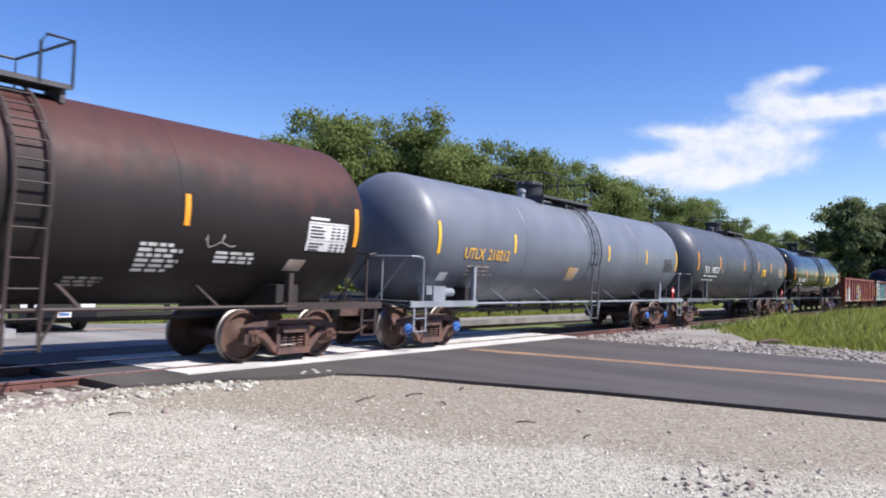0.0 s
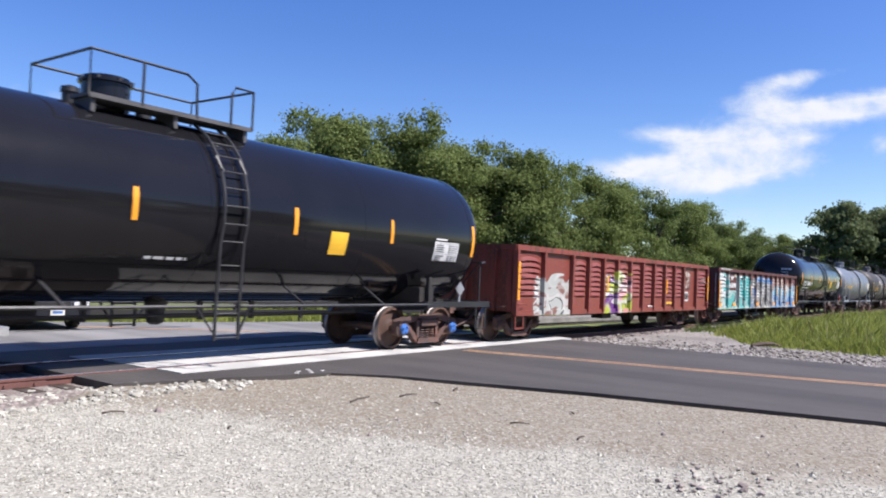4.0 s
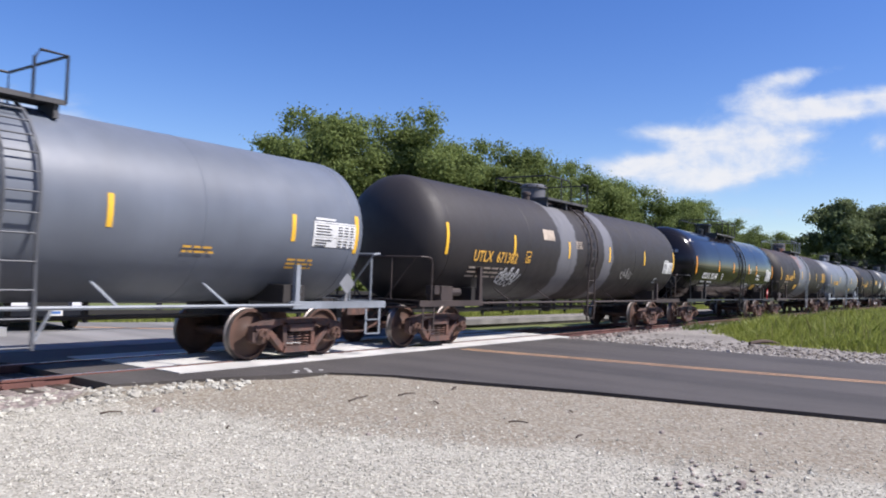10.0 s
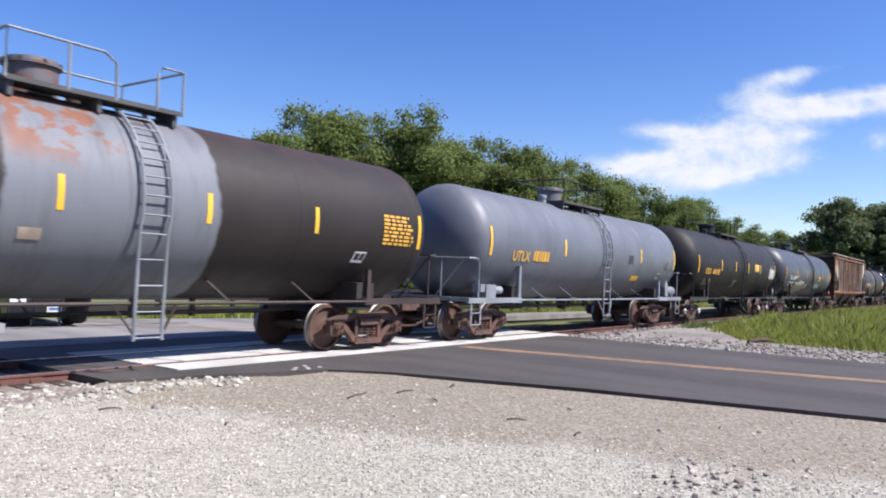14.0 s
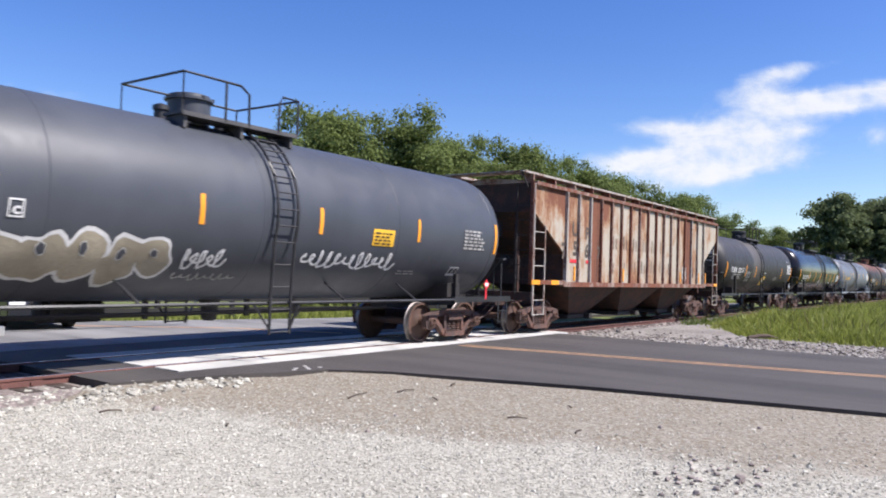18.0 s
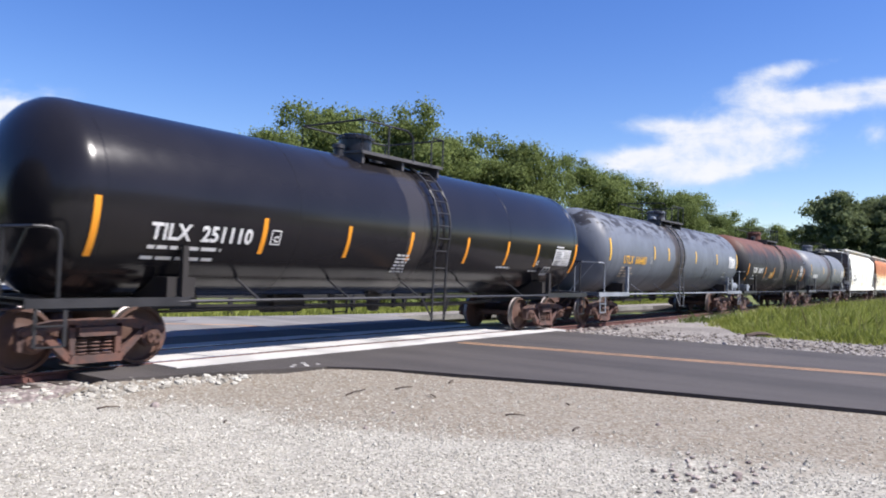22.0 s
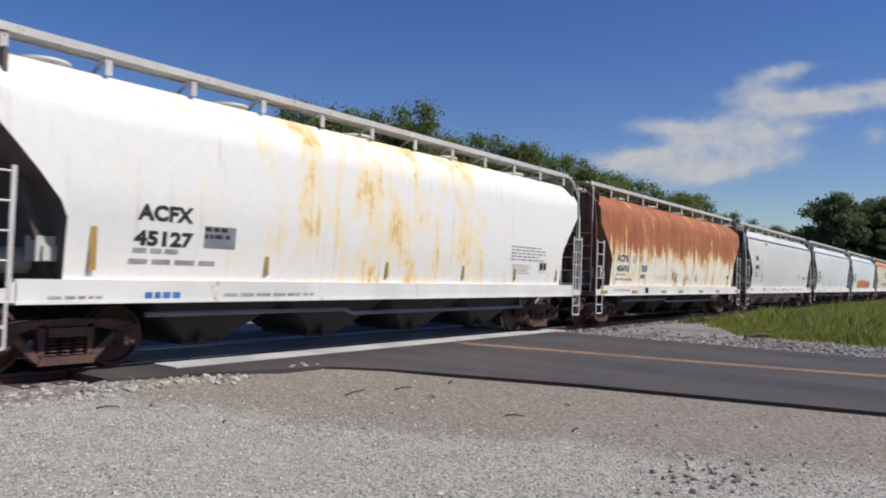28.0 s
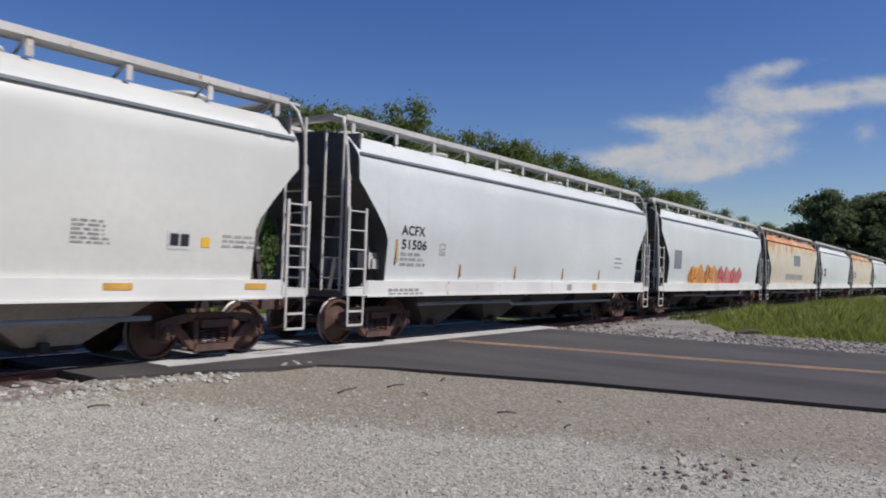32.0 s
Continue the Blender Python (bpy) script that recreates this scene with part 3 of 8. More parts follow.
def wheelset_mesh(name, cap):
    g = Geo()
    g.tube([(0, -1.0, 0), (0, 1.0, 0)], 0.085, 10)
    for s in (-1, 1):
        prof = [(0.66, 0.10), (0.66, 0.14), (0.70, 0.20), (0.705, 0.38), (0.685, 0.405), (0.68, 0.47), (0.69, 0.485), (0.705, 0.484), (0.72, 0.458),
                (0.815, 0.452), (0.82, 0.40), (0.76, 0.385), (0.752, 0.22), (0.79, 0.16), (0.80, 0.11), (0.80, 0.02)]
        g.turn([(s * h, r) for h, r in prof], "y", seg=32, caps=False)
    n1 = len(g.f)
    for s in (-1, 1):
        g.turn([(s * 0.98, 0.125), (s * 1.17, 0.125), (s * 1.19, 0.11), (s * 1.205, 0.11), (s * 1.21, 0.02)], "y", seg=18)
        for k in range(3):
            a = k * math.tau / 3
            g.turn([(s * 1.20, 0.026), (s * 1.245, 0.026), (s * 1.25, 0.01)], "y", (0.066 * math.cos(a), 0, 0.066 * math.sin(a)), 6)
    me = g.mesh(name, WHEEL_RUST, 40)
    me.materials.append(TREAD)
    me.materials.append(cap)
    for p in me.polygons:
        c = p.center
        r = math.hypot(c.x, c.z)
        if r > 0.43 and abs(c.y) > 0.69:
            p.material_index = 1
        elif abs(c.y) > 1.1:
            p.material_index = 2
    return me


WHEELSETS = {"rust": wheelset_mesh("wheelset", WHEEL_RUST), "blue": wheelset_mesh("wheelset", CAP_BLUE), "white": wheelset_mesh("wheelset", CAP_WHITE)}


def side_frame_mesh(s):
    g = Geo()
    a, b = s * 0.99, s * 1.13
    for k in (-1, 1):
        g.prism([(k * x, z) for x, z in ((0.72, 0.52), (1.08, 0.52), (1.10, 0.62), (1.02, 0.66), (0.62, 0.74), (0.0, 0.76), (0.0, 0.66), (0.45, 0.63), (0.70, 0.57))], "y", a, b)
        g.prism([(k * x, z) for x, z in ((0.98, 0.55), (1.09, 0.55), (1.09, 0.36), (1.03, 0.32), (1.02, 0.50))], "y", a, b)
        g.prism([(k * x, z) for x, z in ((0.72, 0.60), (0.78, 0.52), (0.42, 0.17), (0.30, 0.14), (0.28, 0.22), (0.36, 0.26))], "y", a, b)
        g.prism([(k * x, z) for x, z in ((0.30, 0.24), (0.38, 0.24), (0.40, 0.68), (0.30, 0.68))], "y", a, b)
        g.turn([(s * 0.96, 0.165), (s * 1.12, 0.165), (s * 1.15, 0.14)], "y", (k * 0.89, 0, WHEEL_R), 12)
        g.box((k * 0.89, s * 1.06, 0.585), (0.30, 0.20, 0.09))
    g.prism([(-0.40, 0.13), (0.40, 0.13), (0.36, 0.24), (-0.36, 0.24)], "y", a - s * 0.02, b + s * 0.04)
    return g.mesh("side_frame", STEEL_BROWN, 30)


def spring_mesh(s):
    g = Geo()
    for k in (-0.19, 0.0, 0.19):
        for j in range(5):
            z = 0.26 + j * 0.052
            g.turn([(z - 0.014, 0.07), (z, 0.088), (z + 0.014, 0.07)], "z", (k, s * 1.07, 0), 10)
    return g.mesh("spring_nest", STEEL_BROWN, 50)


def bolster_mesh():
    g = Geo()
    g.box((0, 0, 0.58), (0.40, 2.0, 0.20))
    g.box((0, -1.07, 0.575), (0.56, 0.24, 0.13))
    g.box((0, 1.07, 0.575), (0.56, 0.24, 0.13))
    g.turn([(0.66, 0.22), (0.78, 0.20)], "z", (0, 0, 0), 16)
    for k in (-1, 1):
        g.box((k * 0.42, 0, 0.42), (0.10, 1.5, 0.14))
        g.bar((k * 0.5, -0.72, 0.40), (k * 0.5, 0.72, 0.40), 0.08, 0.08)
        for s in (-1, 1):
            g.box((k * 0.405, s * 0.75, 0.45), (0.05, 0.10, 0.30))
    return g.mesh("truck_bolster", STEEL_BROWN, 30)


FRAME_MESH = {-1: side_frame_mesh(-1), 1: side_frame_mesh(1)}
SPRING_MESH = {-1: spring_mesh(-1), 1: spring_mesh(1)}
BOLSTER_MESH = bolster_mesh()
WHEELS = []   # (wheelset, car, place of the axle along the train)


def truck(car, x, caps="rust"):
    t = part("truck", BOLSTER_MESH, STEEL_BROWN, car, at=Matrix.Translation((x, 0, 0)))
    for s in (-1, 1):
        part("side_frame", FRAME_MESH[s], None, t)
        tagged(part("spring_nest", SPRING_MESH[s], None, t), "nest of coil springs", kind="stuff")
    for k in (-0.89, 0.89):
        w = part("wheelset", WHEELSETS[caps], None, t, at=Matrix.Translation((k, 0, WHEEL_R)))
        WHEELS.append((w, car, x + k))
    return t


def coupler_mesh(ln):
    """From the end of the sill at x = 0 out to -ln, where it meets its fellow."""
    g = Geo()
    g.box((-ln / 2 + 0.1, 0, 0.85), (ln, 0.14, 0.17))
    g.prism([(-ln + 0.28, -0.14), (-ln + 0.05, -0.19), (-ln - 0.06, -0.12), (-ln - 0.04, 0.02), (-ln + 0.04, 0.05), (-ln - 0.02, 0.10), (-ln - 0.10, 0.16), (-ln + 0.02, 0.20), (-ln + 0.28, 0.14)], "z", 0.70, 1.0)
    g.tube([(0.0, -0.42, 0.78), (-ln * 0.4, -0.36, 0.50), (-ln * 0.75, -0.2, 0.34), (-ln, 0.0, 0.32)], 0.028, 6)
    g.tube([(0.25, -1.3, 0.98), (-0.12, -1.3, 0.92), (-0.12, -0.4, 0.88), (-0.12, -0.1, 0.62)], 0.016, 5)
    return g


def end_gear(car, x, d, ln, mat=None):
    """The coupler at the car's end; d: -1 at its front, +1 at its rear."""
    m = Matrix.Translation((x, 0, 0)) @ Matrix.Rotation(0 if d < 0 else math.pi, 4, "Z")
    part("coupler", coupler_mesh(ln), STEEL_BROWN, car, "rust-brown steel knuckle coupler", at=m)


def brake_wheel(car, x, d, y, z, mat):
    g = Geo()
    n = 16
    g.tube([(0, 0.27 * math.cos(k * math.tau / n), 0.27 * math.sin(k * math.tau / n)) for k in range(n)], 0.018, 6, closed=True)
    for k in range(5):
        a = k * math.tau / 5
        g.tube([(0, 0, 0), (0, 0.27 * math.cos(a), 0.27 * math.sin(a))], 0.014, 5)
    g.turn([(-0.05, 0.05), (0.05, 0.05)], "x", (0, 0, 0), 10)
    w = part("brake_wheel", g, mat, car, "black spoked hand brake wheel", at=Matrix.Translation((x + d * 0.12, y, z)))
    b = Geo().box((-d * 0.22, 0, -0.02), (0.22, 0.32, 0.42))
    b.tube([(-d * 0.2, 0, -0.2), (-d * 0.2, 0, -(z - 1.0))], 0.02, 6)
    part("gear_box", b, mat, w)


# ---- shell surfaces ----


def mat_tank(name, base, rough=0.5, patches=(), top=None, grime=0.35, spots=None, spec=0.5):
    """Paint of a tank shell: repainted bands along it (from x, to x, colour), a weathered crown (z, colour, strength), blotches (from z, colour, from x, to x) and dirt in runs."""
    s = Nodes(name)
    co = s.coords()
    x, y, z = s.xyz(co)
    runs = s.coords((2.5, 1.0, 0.22))
    big, run, fine = s.noise(co, 0.7, 3), s.noise(runs, 1.5, 5, 0.6), s.noise(co, 22, 4)
    mid = s.noise(co, 3.0, 5, 0.6)
    col = s.mix(s.ramp(big, 0.3, 0.7), tuple(c * 0.86 for c in base), tuple(c * 1.08 for c in base))
    for x0, x1, c, soft in patches:
        xx = s.math("ADD", x, s.math("MULTIPLY", s.math("SUBTRACT", mid, 0.5), soft))
        m = s.math("MULTIPLY", s.ramp(xx, x0 - 0.02 - soft * 0.1, x0 + 0.02 + soft * 0.1), s.ramp(xx, x1 - 0.02 - soft * 0.1, x1 + 0.02 + soft * 0.1, 1, 0))
        col = s.mix(m, col, c)
    if top:
        z0, c, k = top
        zz = s.math("ADD", z, s.math("MULTIPLY", s.math("SUBTRACT", s.noise(s.coords((0.9, 0.9, 0.5)), 1.6, 6, 0.62), 0.5), 1.7))
        col = s.mix(s.math("MULTIPLY", s.ramp(zz, z0 - 0.35, z0 + 0.45), k), col, c)
    if spots:
        z0, c, *reach = spots
        sp = s.noise(s.coords((0.8, 1.0, 1.4)), 2.6, 6, 0.62)
        m = s.math("MULTIPLY", s.ramp(sp, 0.49, 0.55), s.ramp(z, z0, z0 + 0.5))
        if reach:
            m = s.math("MULTIPLY", m, s.math("MULTIPLY", s.ramp(x, reach[0] - 0.1, reach[0] + 0.2), s.ramp(x, reach[1] - 0.4, reach[1] + 0.1, 1, 0)))
        col = s.mix(m, col, c)
    dirt = s.math("MULTIPLY", s.ramp(run, 0.45, 0.75), grime)
    col = s.mix(dirt, col, tuple(c * 0.45 + 0.012 for c in base))
    col = s.mix(s.ramp(fine, 0.5, 0.8, 0, 0.05 if rough < 0.3 else 0.14), col, tuple(c * 0.8 + 0.022 for c in base))
    s.bump(s.math("ADD", s.math("MULTIPLY", fine, 0.3), big), 0.02 if rough < 0.3 else 0.035, 0.02)
    low, high = (rough * 0.9, rough * 1.15) if rough < 0.3 else (rough - 0.03, rough + 0.07)
    return s.finish(col, s.ramp(mid, 0.3, 0.7, low, high), 0.0, spec)


def curved_patch(x0, x1, z0, z1, r, zc, lift=0.006, steps=6, skew=0.0):
    """A thin strip lying on the near side of a shell, between two heights."""
    g = Geo()
    a0, a1 = math.asin(max(-1, min(1, (z0 - zc) / r))), math.asin(max(-1, min(1, (z1 - zc) / r)))
    vs = []
    for i in range(steps + 1):
        a = a0 + (a1 - a0) * i / steps
        k = skew * i / steps
        for lf in (0.001, lift):
            vs += [(x0 + k, -(r + lf) * math.cos(a), zc + (r + lf) * math.sin(a)), (x1 + k, -(r + lf) * math.cos(a), zc + (r + lf) * math.sin(a))]
    fs = []
    for i in range(steps):
        a, b = i * 4, i * 4 + 4
        fs += [(a + 2, a + 3, b + 3, b + 2), (a, b, b + 1, a + 1), (a, a + 2, b + 2, b), (a + 1, b + 1, b + 3, a + 3)]
    n = steps * 4
    fs += [(0, 1, 3, 2), (n, n + 2, n + 3, n + 1)]
    return g.add(vs, fs)


TEXT_CACHE = {}


def letters(text, size, bold=0.0, spacing=1.0):
    """The outline of a line of writing as flat vertices and faces, its lower left corner at 0, 0."""
    key = (text, size, bold, spacing)
    if key not in TEXT_CACHE:
        cu = bpy.data.curves.new("writing", "FONT")
        cu.body, cu.size, cu.offset, cu.space_character = text, size * 1.38, bold, spacing
        cu.resolution_u = 3
        ob = bpy.data.objects.new("writing", cu)
        scene.collection.objects.link(ob)
        bpy.context.view_layer.update()
        me = bpy.data.meshes.new_from_object(ob.evaluated_get(bpy.context.evaluated_depsgraph_get()))
        TEXT_CACHE[key] = ([(v.co.x, v.co.y) for v in me.vertices], [tuple(p.vertices) for p in me.polygons])
        bpy.data.objects.remove(ob)
        bpy.data.curves.remove(cu)
        bpy.data.meshes.remove(me)
    return TEXT_CACHE[key]


BIN = -1.625


def on_shell(pts, x, z, r, zc, lift=0.014):
    a0 = math.asin((z - zc) / r)
    return [(x + u, -(r + lift) * math.cos(a0 + v / r), zc + (r + lift) * math.sin(a0 + v / r)) for u, v in pts]


def on_wall(pts, x, z, y):
    """On a flat wall at y, or, from BIN on outwards, on the swelling flank of a hopper's bin."""
    if y > BIN + 0.002:
        return [(x + u, y, z + v) for u, v in pts]
    return [(x + u, y - BIN - side_y(z + v, "round") - 0.006, z + v) for u, v in pts]


def write(car, text, x, z, size, surf, material, bold=0.012, spacing=1.05, wide=1.0, name="lettering"):
    """Paints a line of writing on a shell (r, zc) or on a wall at y."""
    vs, fs = letters(text, size, bold, spacing)
    pts = [(u * wide, v) for u, v in vs]
    co = on_shell(pts, x, z, *surf) if isinstance(surf, tuple) else on_wall(pts, x, z, surf)
    # each letter by itself: corners joined by faces belong together
    root = list(range(len(co)))
    def find(i):
        while root[i] != i:
            i = root[i]
        return i
    for f in fs:
        for i in f[1:]:
            root[find(i)] = find(f[0])
    groups = {}
    for f in fs:
        groups.setdefault(find(f[0]), []).append(f)
    for faces in groups.values():
        used = sorted({i for f in faces for i in f})
        back = {i: k for k, i in enumerate(used)}
        me = bpy.data.meshes.new("letter")
        me.from_pydata([co[i] for i in used], [], [tuple(back[i] for i in f) for f in faces])
        me.materials.append(material)
        ob = new("letter", me)
        ob.parent = car
    return ob


def bars(car, x, z, w, rows, surf, material, h=0.045, gap=0.045, seed=1, name="stencil", words=4):
    """Lines of writing too small to read, as plain bars."""
    rnd = random.Random(seed)
    g = Geo()
    for i in range(rows):
        u = 0.0
        end = w * rnd.uniform(0.75, 1.0)
        while u < end:
            ln = min(rnd.uniform(0.5, 1.5) * w / words, end - u)
            if ln > 0.02:
                vv = -(i * (h + gap))
                q = [(u, vv), (u + ln * 0.85, vv), (u + ln * 0.85, vv + h), (u, vv + h)]
                co = on_shell(q, x, z, *surf) if isinstance(surf, tuple) else on_wall(q, x, z, surf)
                g.add(co, [(0, 1, 2, 3)])
            u += ln + 0.02
    me = bpy.data.meshes.new(name)
    me.from_pydata(g.v, [], g.f)
    me.materials.append(material)
    ob = new(name, me)
    ob.parent = car
    return tagged(ob, "rows of small stencilled print", kind="stuff")


def quad_on(car, x, z, w, h, surf, material, name, label="", lean=0.0, lift=0.009):
    n = 4
    pts = []
    for i in range(n + 1):
        v = h * i / n
        pts += [(lean * i / n, v), (w + lean * i / n, v)]
    co = on_shell(pts, x, z, *surf, lift) if isinstance(surf, tuple) else on_wall(pts, x, z, surf)
    g = Geo().add(co, [(2 * i, 2 * i + 1, 2 * i + 3, 2 * i + 2) for i in range(n)])
    me = bpy.data.meshes.new(name)
    me.from_pydata(g.v, [], g.f)
    me.materials.append(material)
    ob = new(name, me)
    ob.parent = car
    return tagged(ob, label)


def data_panel(car, x, z, w, h, surf, white=STENCIL_WHITE, black=STENCIL_BLACK, seed=3):
    """A white consolidated stencil table under a title tab; its writing as bars in one wide and three narrow columns."""
    rnd = random.Random(seed)
    p = quad_on(car, x, z, w, h * 0.86, surf, white, "stencil_panel", "white stencil table with rows of small print")
    quad_on(car, x + w * 0.04, z + h * 0.90, w * 0.46, h * 0.07, surf, white, "panel_title")
    g = Geo()
    rows = 9
    for i in range(rows):
        v = h * 0.86 * (1 - (i + 0.78) / rows)
        t = h * 0.86 / rows * 0.38
        cells = [(0.0, 1.0)] if i in (0, 5) else [(0.05, rnd.uniform(0.30, 0.50)), (0.57, 0.67), (0.71, 0.81), (0.86, 0.94)]
        if i in (0, 5):
            v, t = v + t * 0.35, t * 0.3
        for a, b in cells:
            q = [(w * a, v), (w * b, v), (w * b, v + t), (w * a, v + t)]
            g.add(on_shell(q, x, z, surf[0], surf[1], 0.015) if isinstance(surf, tuple) else on_wall(q, x, z, surf - 0.004), [(0, 1, 2, 3)])
    me = bpy.data.meshes.new("table_print")
    me.from_pydata(g.v, [], g.f)
    me.materials.append(black)
    ob = new("table_print", me)
    ob.parent = car
    tagged(ob, "rows of small black print", kind="stuff")
    return p


def wide_panel(car, x, z, w, surf, lean=0.06):
    """A white-rimmed black test panel in two fields."""
    quad_on(car, x, z, w, w * 0.72, surf, STENCIL_WHITE, "test_panel", lean=lean)
    s2 = (surf[0] + 0.004, surf[1]) if isinstance(surf, tuple) else surf - 0.004
    for k in (0.08, 0.54):
        quad_on(car, x + w * k + lean * 0.3, z + w * 0.14, w * 0.38, w * 0.46, s2, STENCIL_BLACK, "test_field", lean=lean * 0.6)


def placard(car, x, y, z, size, red=True):
    g = Geo()
    h = size / 2 if red else size * 0.62
    g.prism([(x - h, z), (x, z - h), (x + h, z), (x, z + h)], "y", y, y - 0.01)
    g.box((x, y + 0.012, (z - h * 0.6 + 1.0) / 2), (0.07, 0.02, z - h * 0.6 - 1.0))
    p = part("placard", g, PLACARD_RED if red else PLACARD_GREY, car, "red and white diamond hazard placard" if red else "grey empty diamond placard holder")
    if red:
        k = h * 0.60
        part("placard_field", Geo().prism([(x - k * 1.2, z), (x - k * 0.6, z - k * 0.55), (x + k * 0.6, z - k * 0.55), (x + k * 1.2, z), (x + k * 0.6, z + k * 0.55), (x - k * 0.6, z + k * 0.55)], "y", y - 0.01, y - 0.014), STENCIL_WHITE, p)


# ---- tank car ----


def tank_car(L, R, top, shell_mat, trim, label, dome=-1.0, ladder_x=0.42, gap=(1.4, 1.4), caps="rust", brake=0, bottom=1.0, ladder_w=0.46, front_brace=True, light_rail=False, dome_mat=None, ladder_mat=None):
    xc, hl = (L + R) / 2, (R - L) / 2
    r, zc = (top - bottom) / 2, (top + bottom) / 2
    car = thing("tank_car", label, "tank car", "cars of the freight train")
    car["train_x"] = xc
    surf = (r, zc)
    # shell with elliptical heads
    prof = []
    for k in range(9):
        a = k / 8 * math.pi / 2
        prof.append((-hl - r * 0.52 * math.cos(a), max(0.01, r * math.sin(a))))
    n = 8
    prof += [(-hl + 2 * hl * i / n, r) for i in range(1, n)]
    prof += [(-h, q) for h, q in reversed(prof[:9])]
    g = Geo().turn(prof, "x", (0, 0, zc), 48)
    part("shell", g, shell_mat, car, angle=50)
    # weld seams
    for k in range(5):
        x = -hl + 2 * hl * (k + 0.04) / 4.08
        g = Geo().turn([(x - 0.015, r - 0.004), (x, r + 0.005), (x + 0.015, r - 0.004)], "x", (0, 0, zc), 48, caps=False)
        part("weld_seam", g, shell_mat, car, angle=60)
    # stub sills, end platforms, saddles
    for d in (-1, 1):
        e = d * hl
        tr = d * (hl - (0.28 if d < 0 else 1.12))
        g = Geo().box((e - d * 0.9, 0, 0.93), (3.4, 0.5, 0.26))
        g.box((e + d * 0.72, 0, 0.86), (0.16, 0.7, 0.40))
        part("stub_sill", g, UNDER, car)
        g = Geo()
        for s in (-1, 1):
            g.box((e - d * 0.35, s * 1.42, 1.0), (2.5, 0.09, 0.13))
            g.box((e + d * 0.75, s * 0.85, 1.02), (0.30, 1.15, 0.05))
            g.box((e - d * 1.5, s * 0.85, 1.02), (0.26, 1.15, 0.10))
        g.box((e + d * 0.86, 0, 1.02), (0.08, 2.85, 0.10))
        part("end_platform", g, trim, car)
        a = math.acos(min(1, 1.30 / r))
        for s in (-1, 1):
            x = e - d * 1.5
            hs = zc - r * math.sin(a) + (0.12 if d < 0 else -0.12)
            part("saddle_post", Geo().prism([(x - 0.05, 1.02), (x + 0.05, 1.02), (x + 0.05, hs), (x - 0.05, hs)], "y", s * 1.36, s * 1.45), trim if trim is not TRIM_BLACK else UNDER, car)
            part("saddle", Geo().box((x, s * 0.80, zc - r * 0.86), (0.5, 1.1, 0.32)), UNDER, car)
        # end handrail
        g = Geo()
        x = e + d * 0.78
        zt = 2.02
        for s in (-1, 1):
            g.tube([(x - d * 0.32, s * 1.43, 1.0), (x - d * 0.32, s * 1.43, zt - 0.12), (x - d * 0.27, s * 1.43, zt - 0.03), (x - d * 0.14, s * 1.43, zt), (x, s * 1.36, zt), (x + d * 0.02, s * 1.2, zt), (x + d * 0.02, 0, zt)], 0.026, 6)
            if front_brace:
                g.tube([(x, s * 1.2, zt - 0.02), (x, s * 0.35, 1.05)], 0.02, 5)
            g.tube([(x + d * 0.02, s * 0.55, zt), (x + d * 0.02, s * 0.55, 1.04)], 0.018, 5)
        part("end_handrail", g, trim, car)
        # corner step
        for s in (-1, 1):
            g = Geo()
            for k in (-0.2, 0.2):
                g.bar((e + d * 0.55 + k, s * 1.44, 1.0), (e + d * 0.55 + k, s * 1.44, 0.42), 0.05, 0.015)
            for z in (0.42, 0.7):
                g.bar((e + d * 0.35, s * 1.44, z), (e + d * 0.75, s * 1.44, z), 0.06, 0.02)
            part("corner_step", g, trim, car)
        truck(car, tr, caps)
        end_gear(car, e + d * 0.8, d, gap[0 if d < 0 else 1] - 0.8)
    # side rails, struts
    for s in (-1, 1):
        g = Geo().tube([(-hl + 1.4, s * 1.44, 1.0), (hl - 1.4, s * 1.44, 1.0)], 0.032, 6)
        part("side_rail", g, trim, car)
    for k in range(5):
        x = -hl + 3.0 + (2 * hl - 6.0) * k / 4
        if abs(x - ladder_x) < 0.6:
            continue
        for s in (-1, 1):
            z1 = 1.36
            y1 = math.sqrt(max(0.01, r * r - (z1 - zc) ** 2))
            part("rail_strut", Geo().bar((x, s * 1.44, 1.0), (x - 0.16, s * min(1.40, y1), z1), 0.07, 0.02), trim, car)
    # underside gear
    g = Geo().turn([(-0.55, 0.05), (-0.5, 0.2), (0.5, 0.2), (0.55, 0.05)], "x", (-2.2, 0.55, 0.82), 14)
    part("air_tank", g, UNDER, car)
    g = Geo()
    g.tube([(-hl + 2, 0.3, 0.72), (hl - 2, 0.3, 0.72)], 0.03, 6)
    g.tube([(-hl + 2, -0.35, 0.80), (hl - 2, -0.35, 0.80)], 0.025, 6)
    for k in (-2.6, -1.0, 1.2, 2.4):
        g.box((k, 0.3, 0.84), (0.08, 0.08, 0.36))
    part("brake_rod", g, UNDER, car)
    g = Geo().turn([(0.62, 0.08), (0.66, 0.14), (0.86, 0.16), (1.1, 0.22)], "z", (0.1, 0, 0), 14)
    part("outlet_valve", g, UNDER, car)
    # crown: platform, dome, railing
    zt = zc + r
    p0, p1 = (dome - 0.75, ladder_x + 0.8) if dome < ladder_x else (ladder_x - 0.9, dome + 0.75)
    g = Geo()
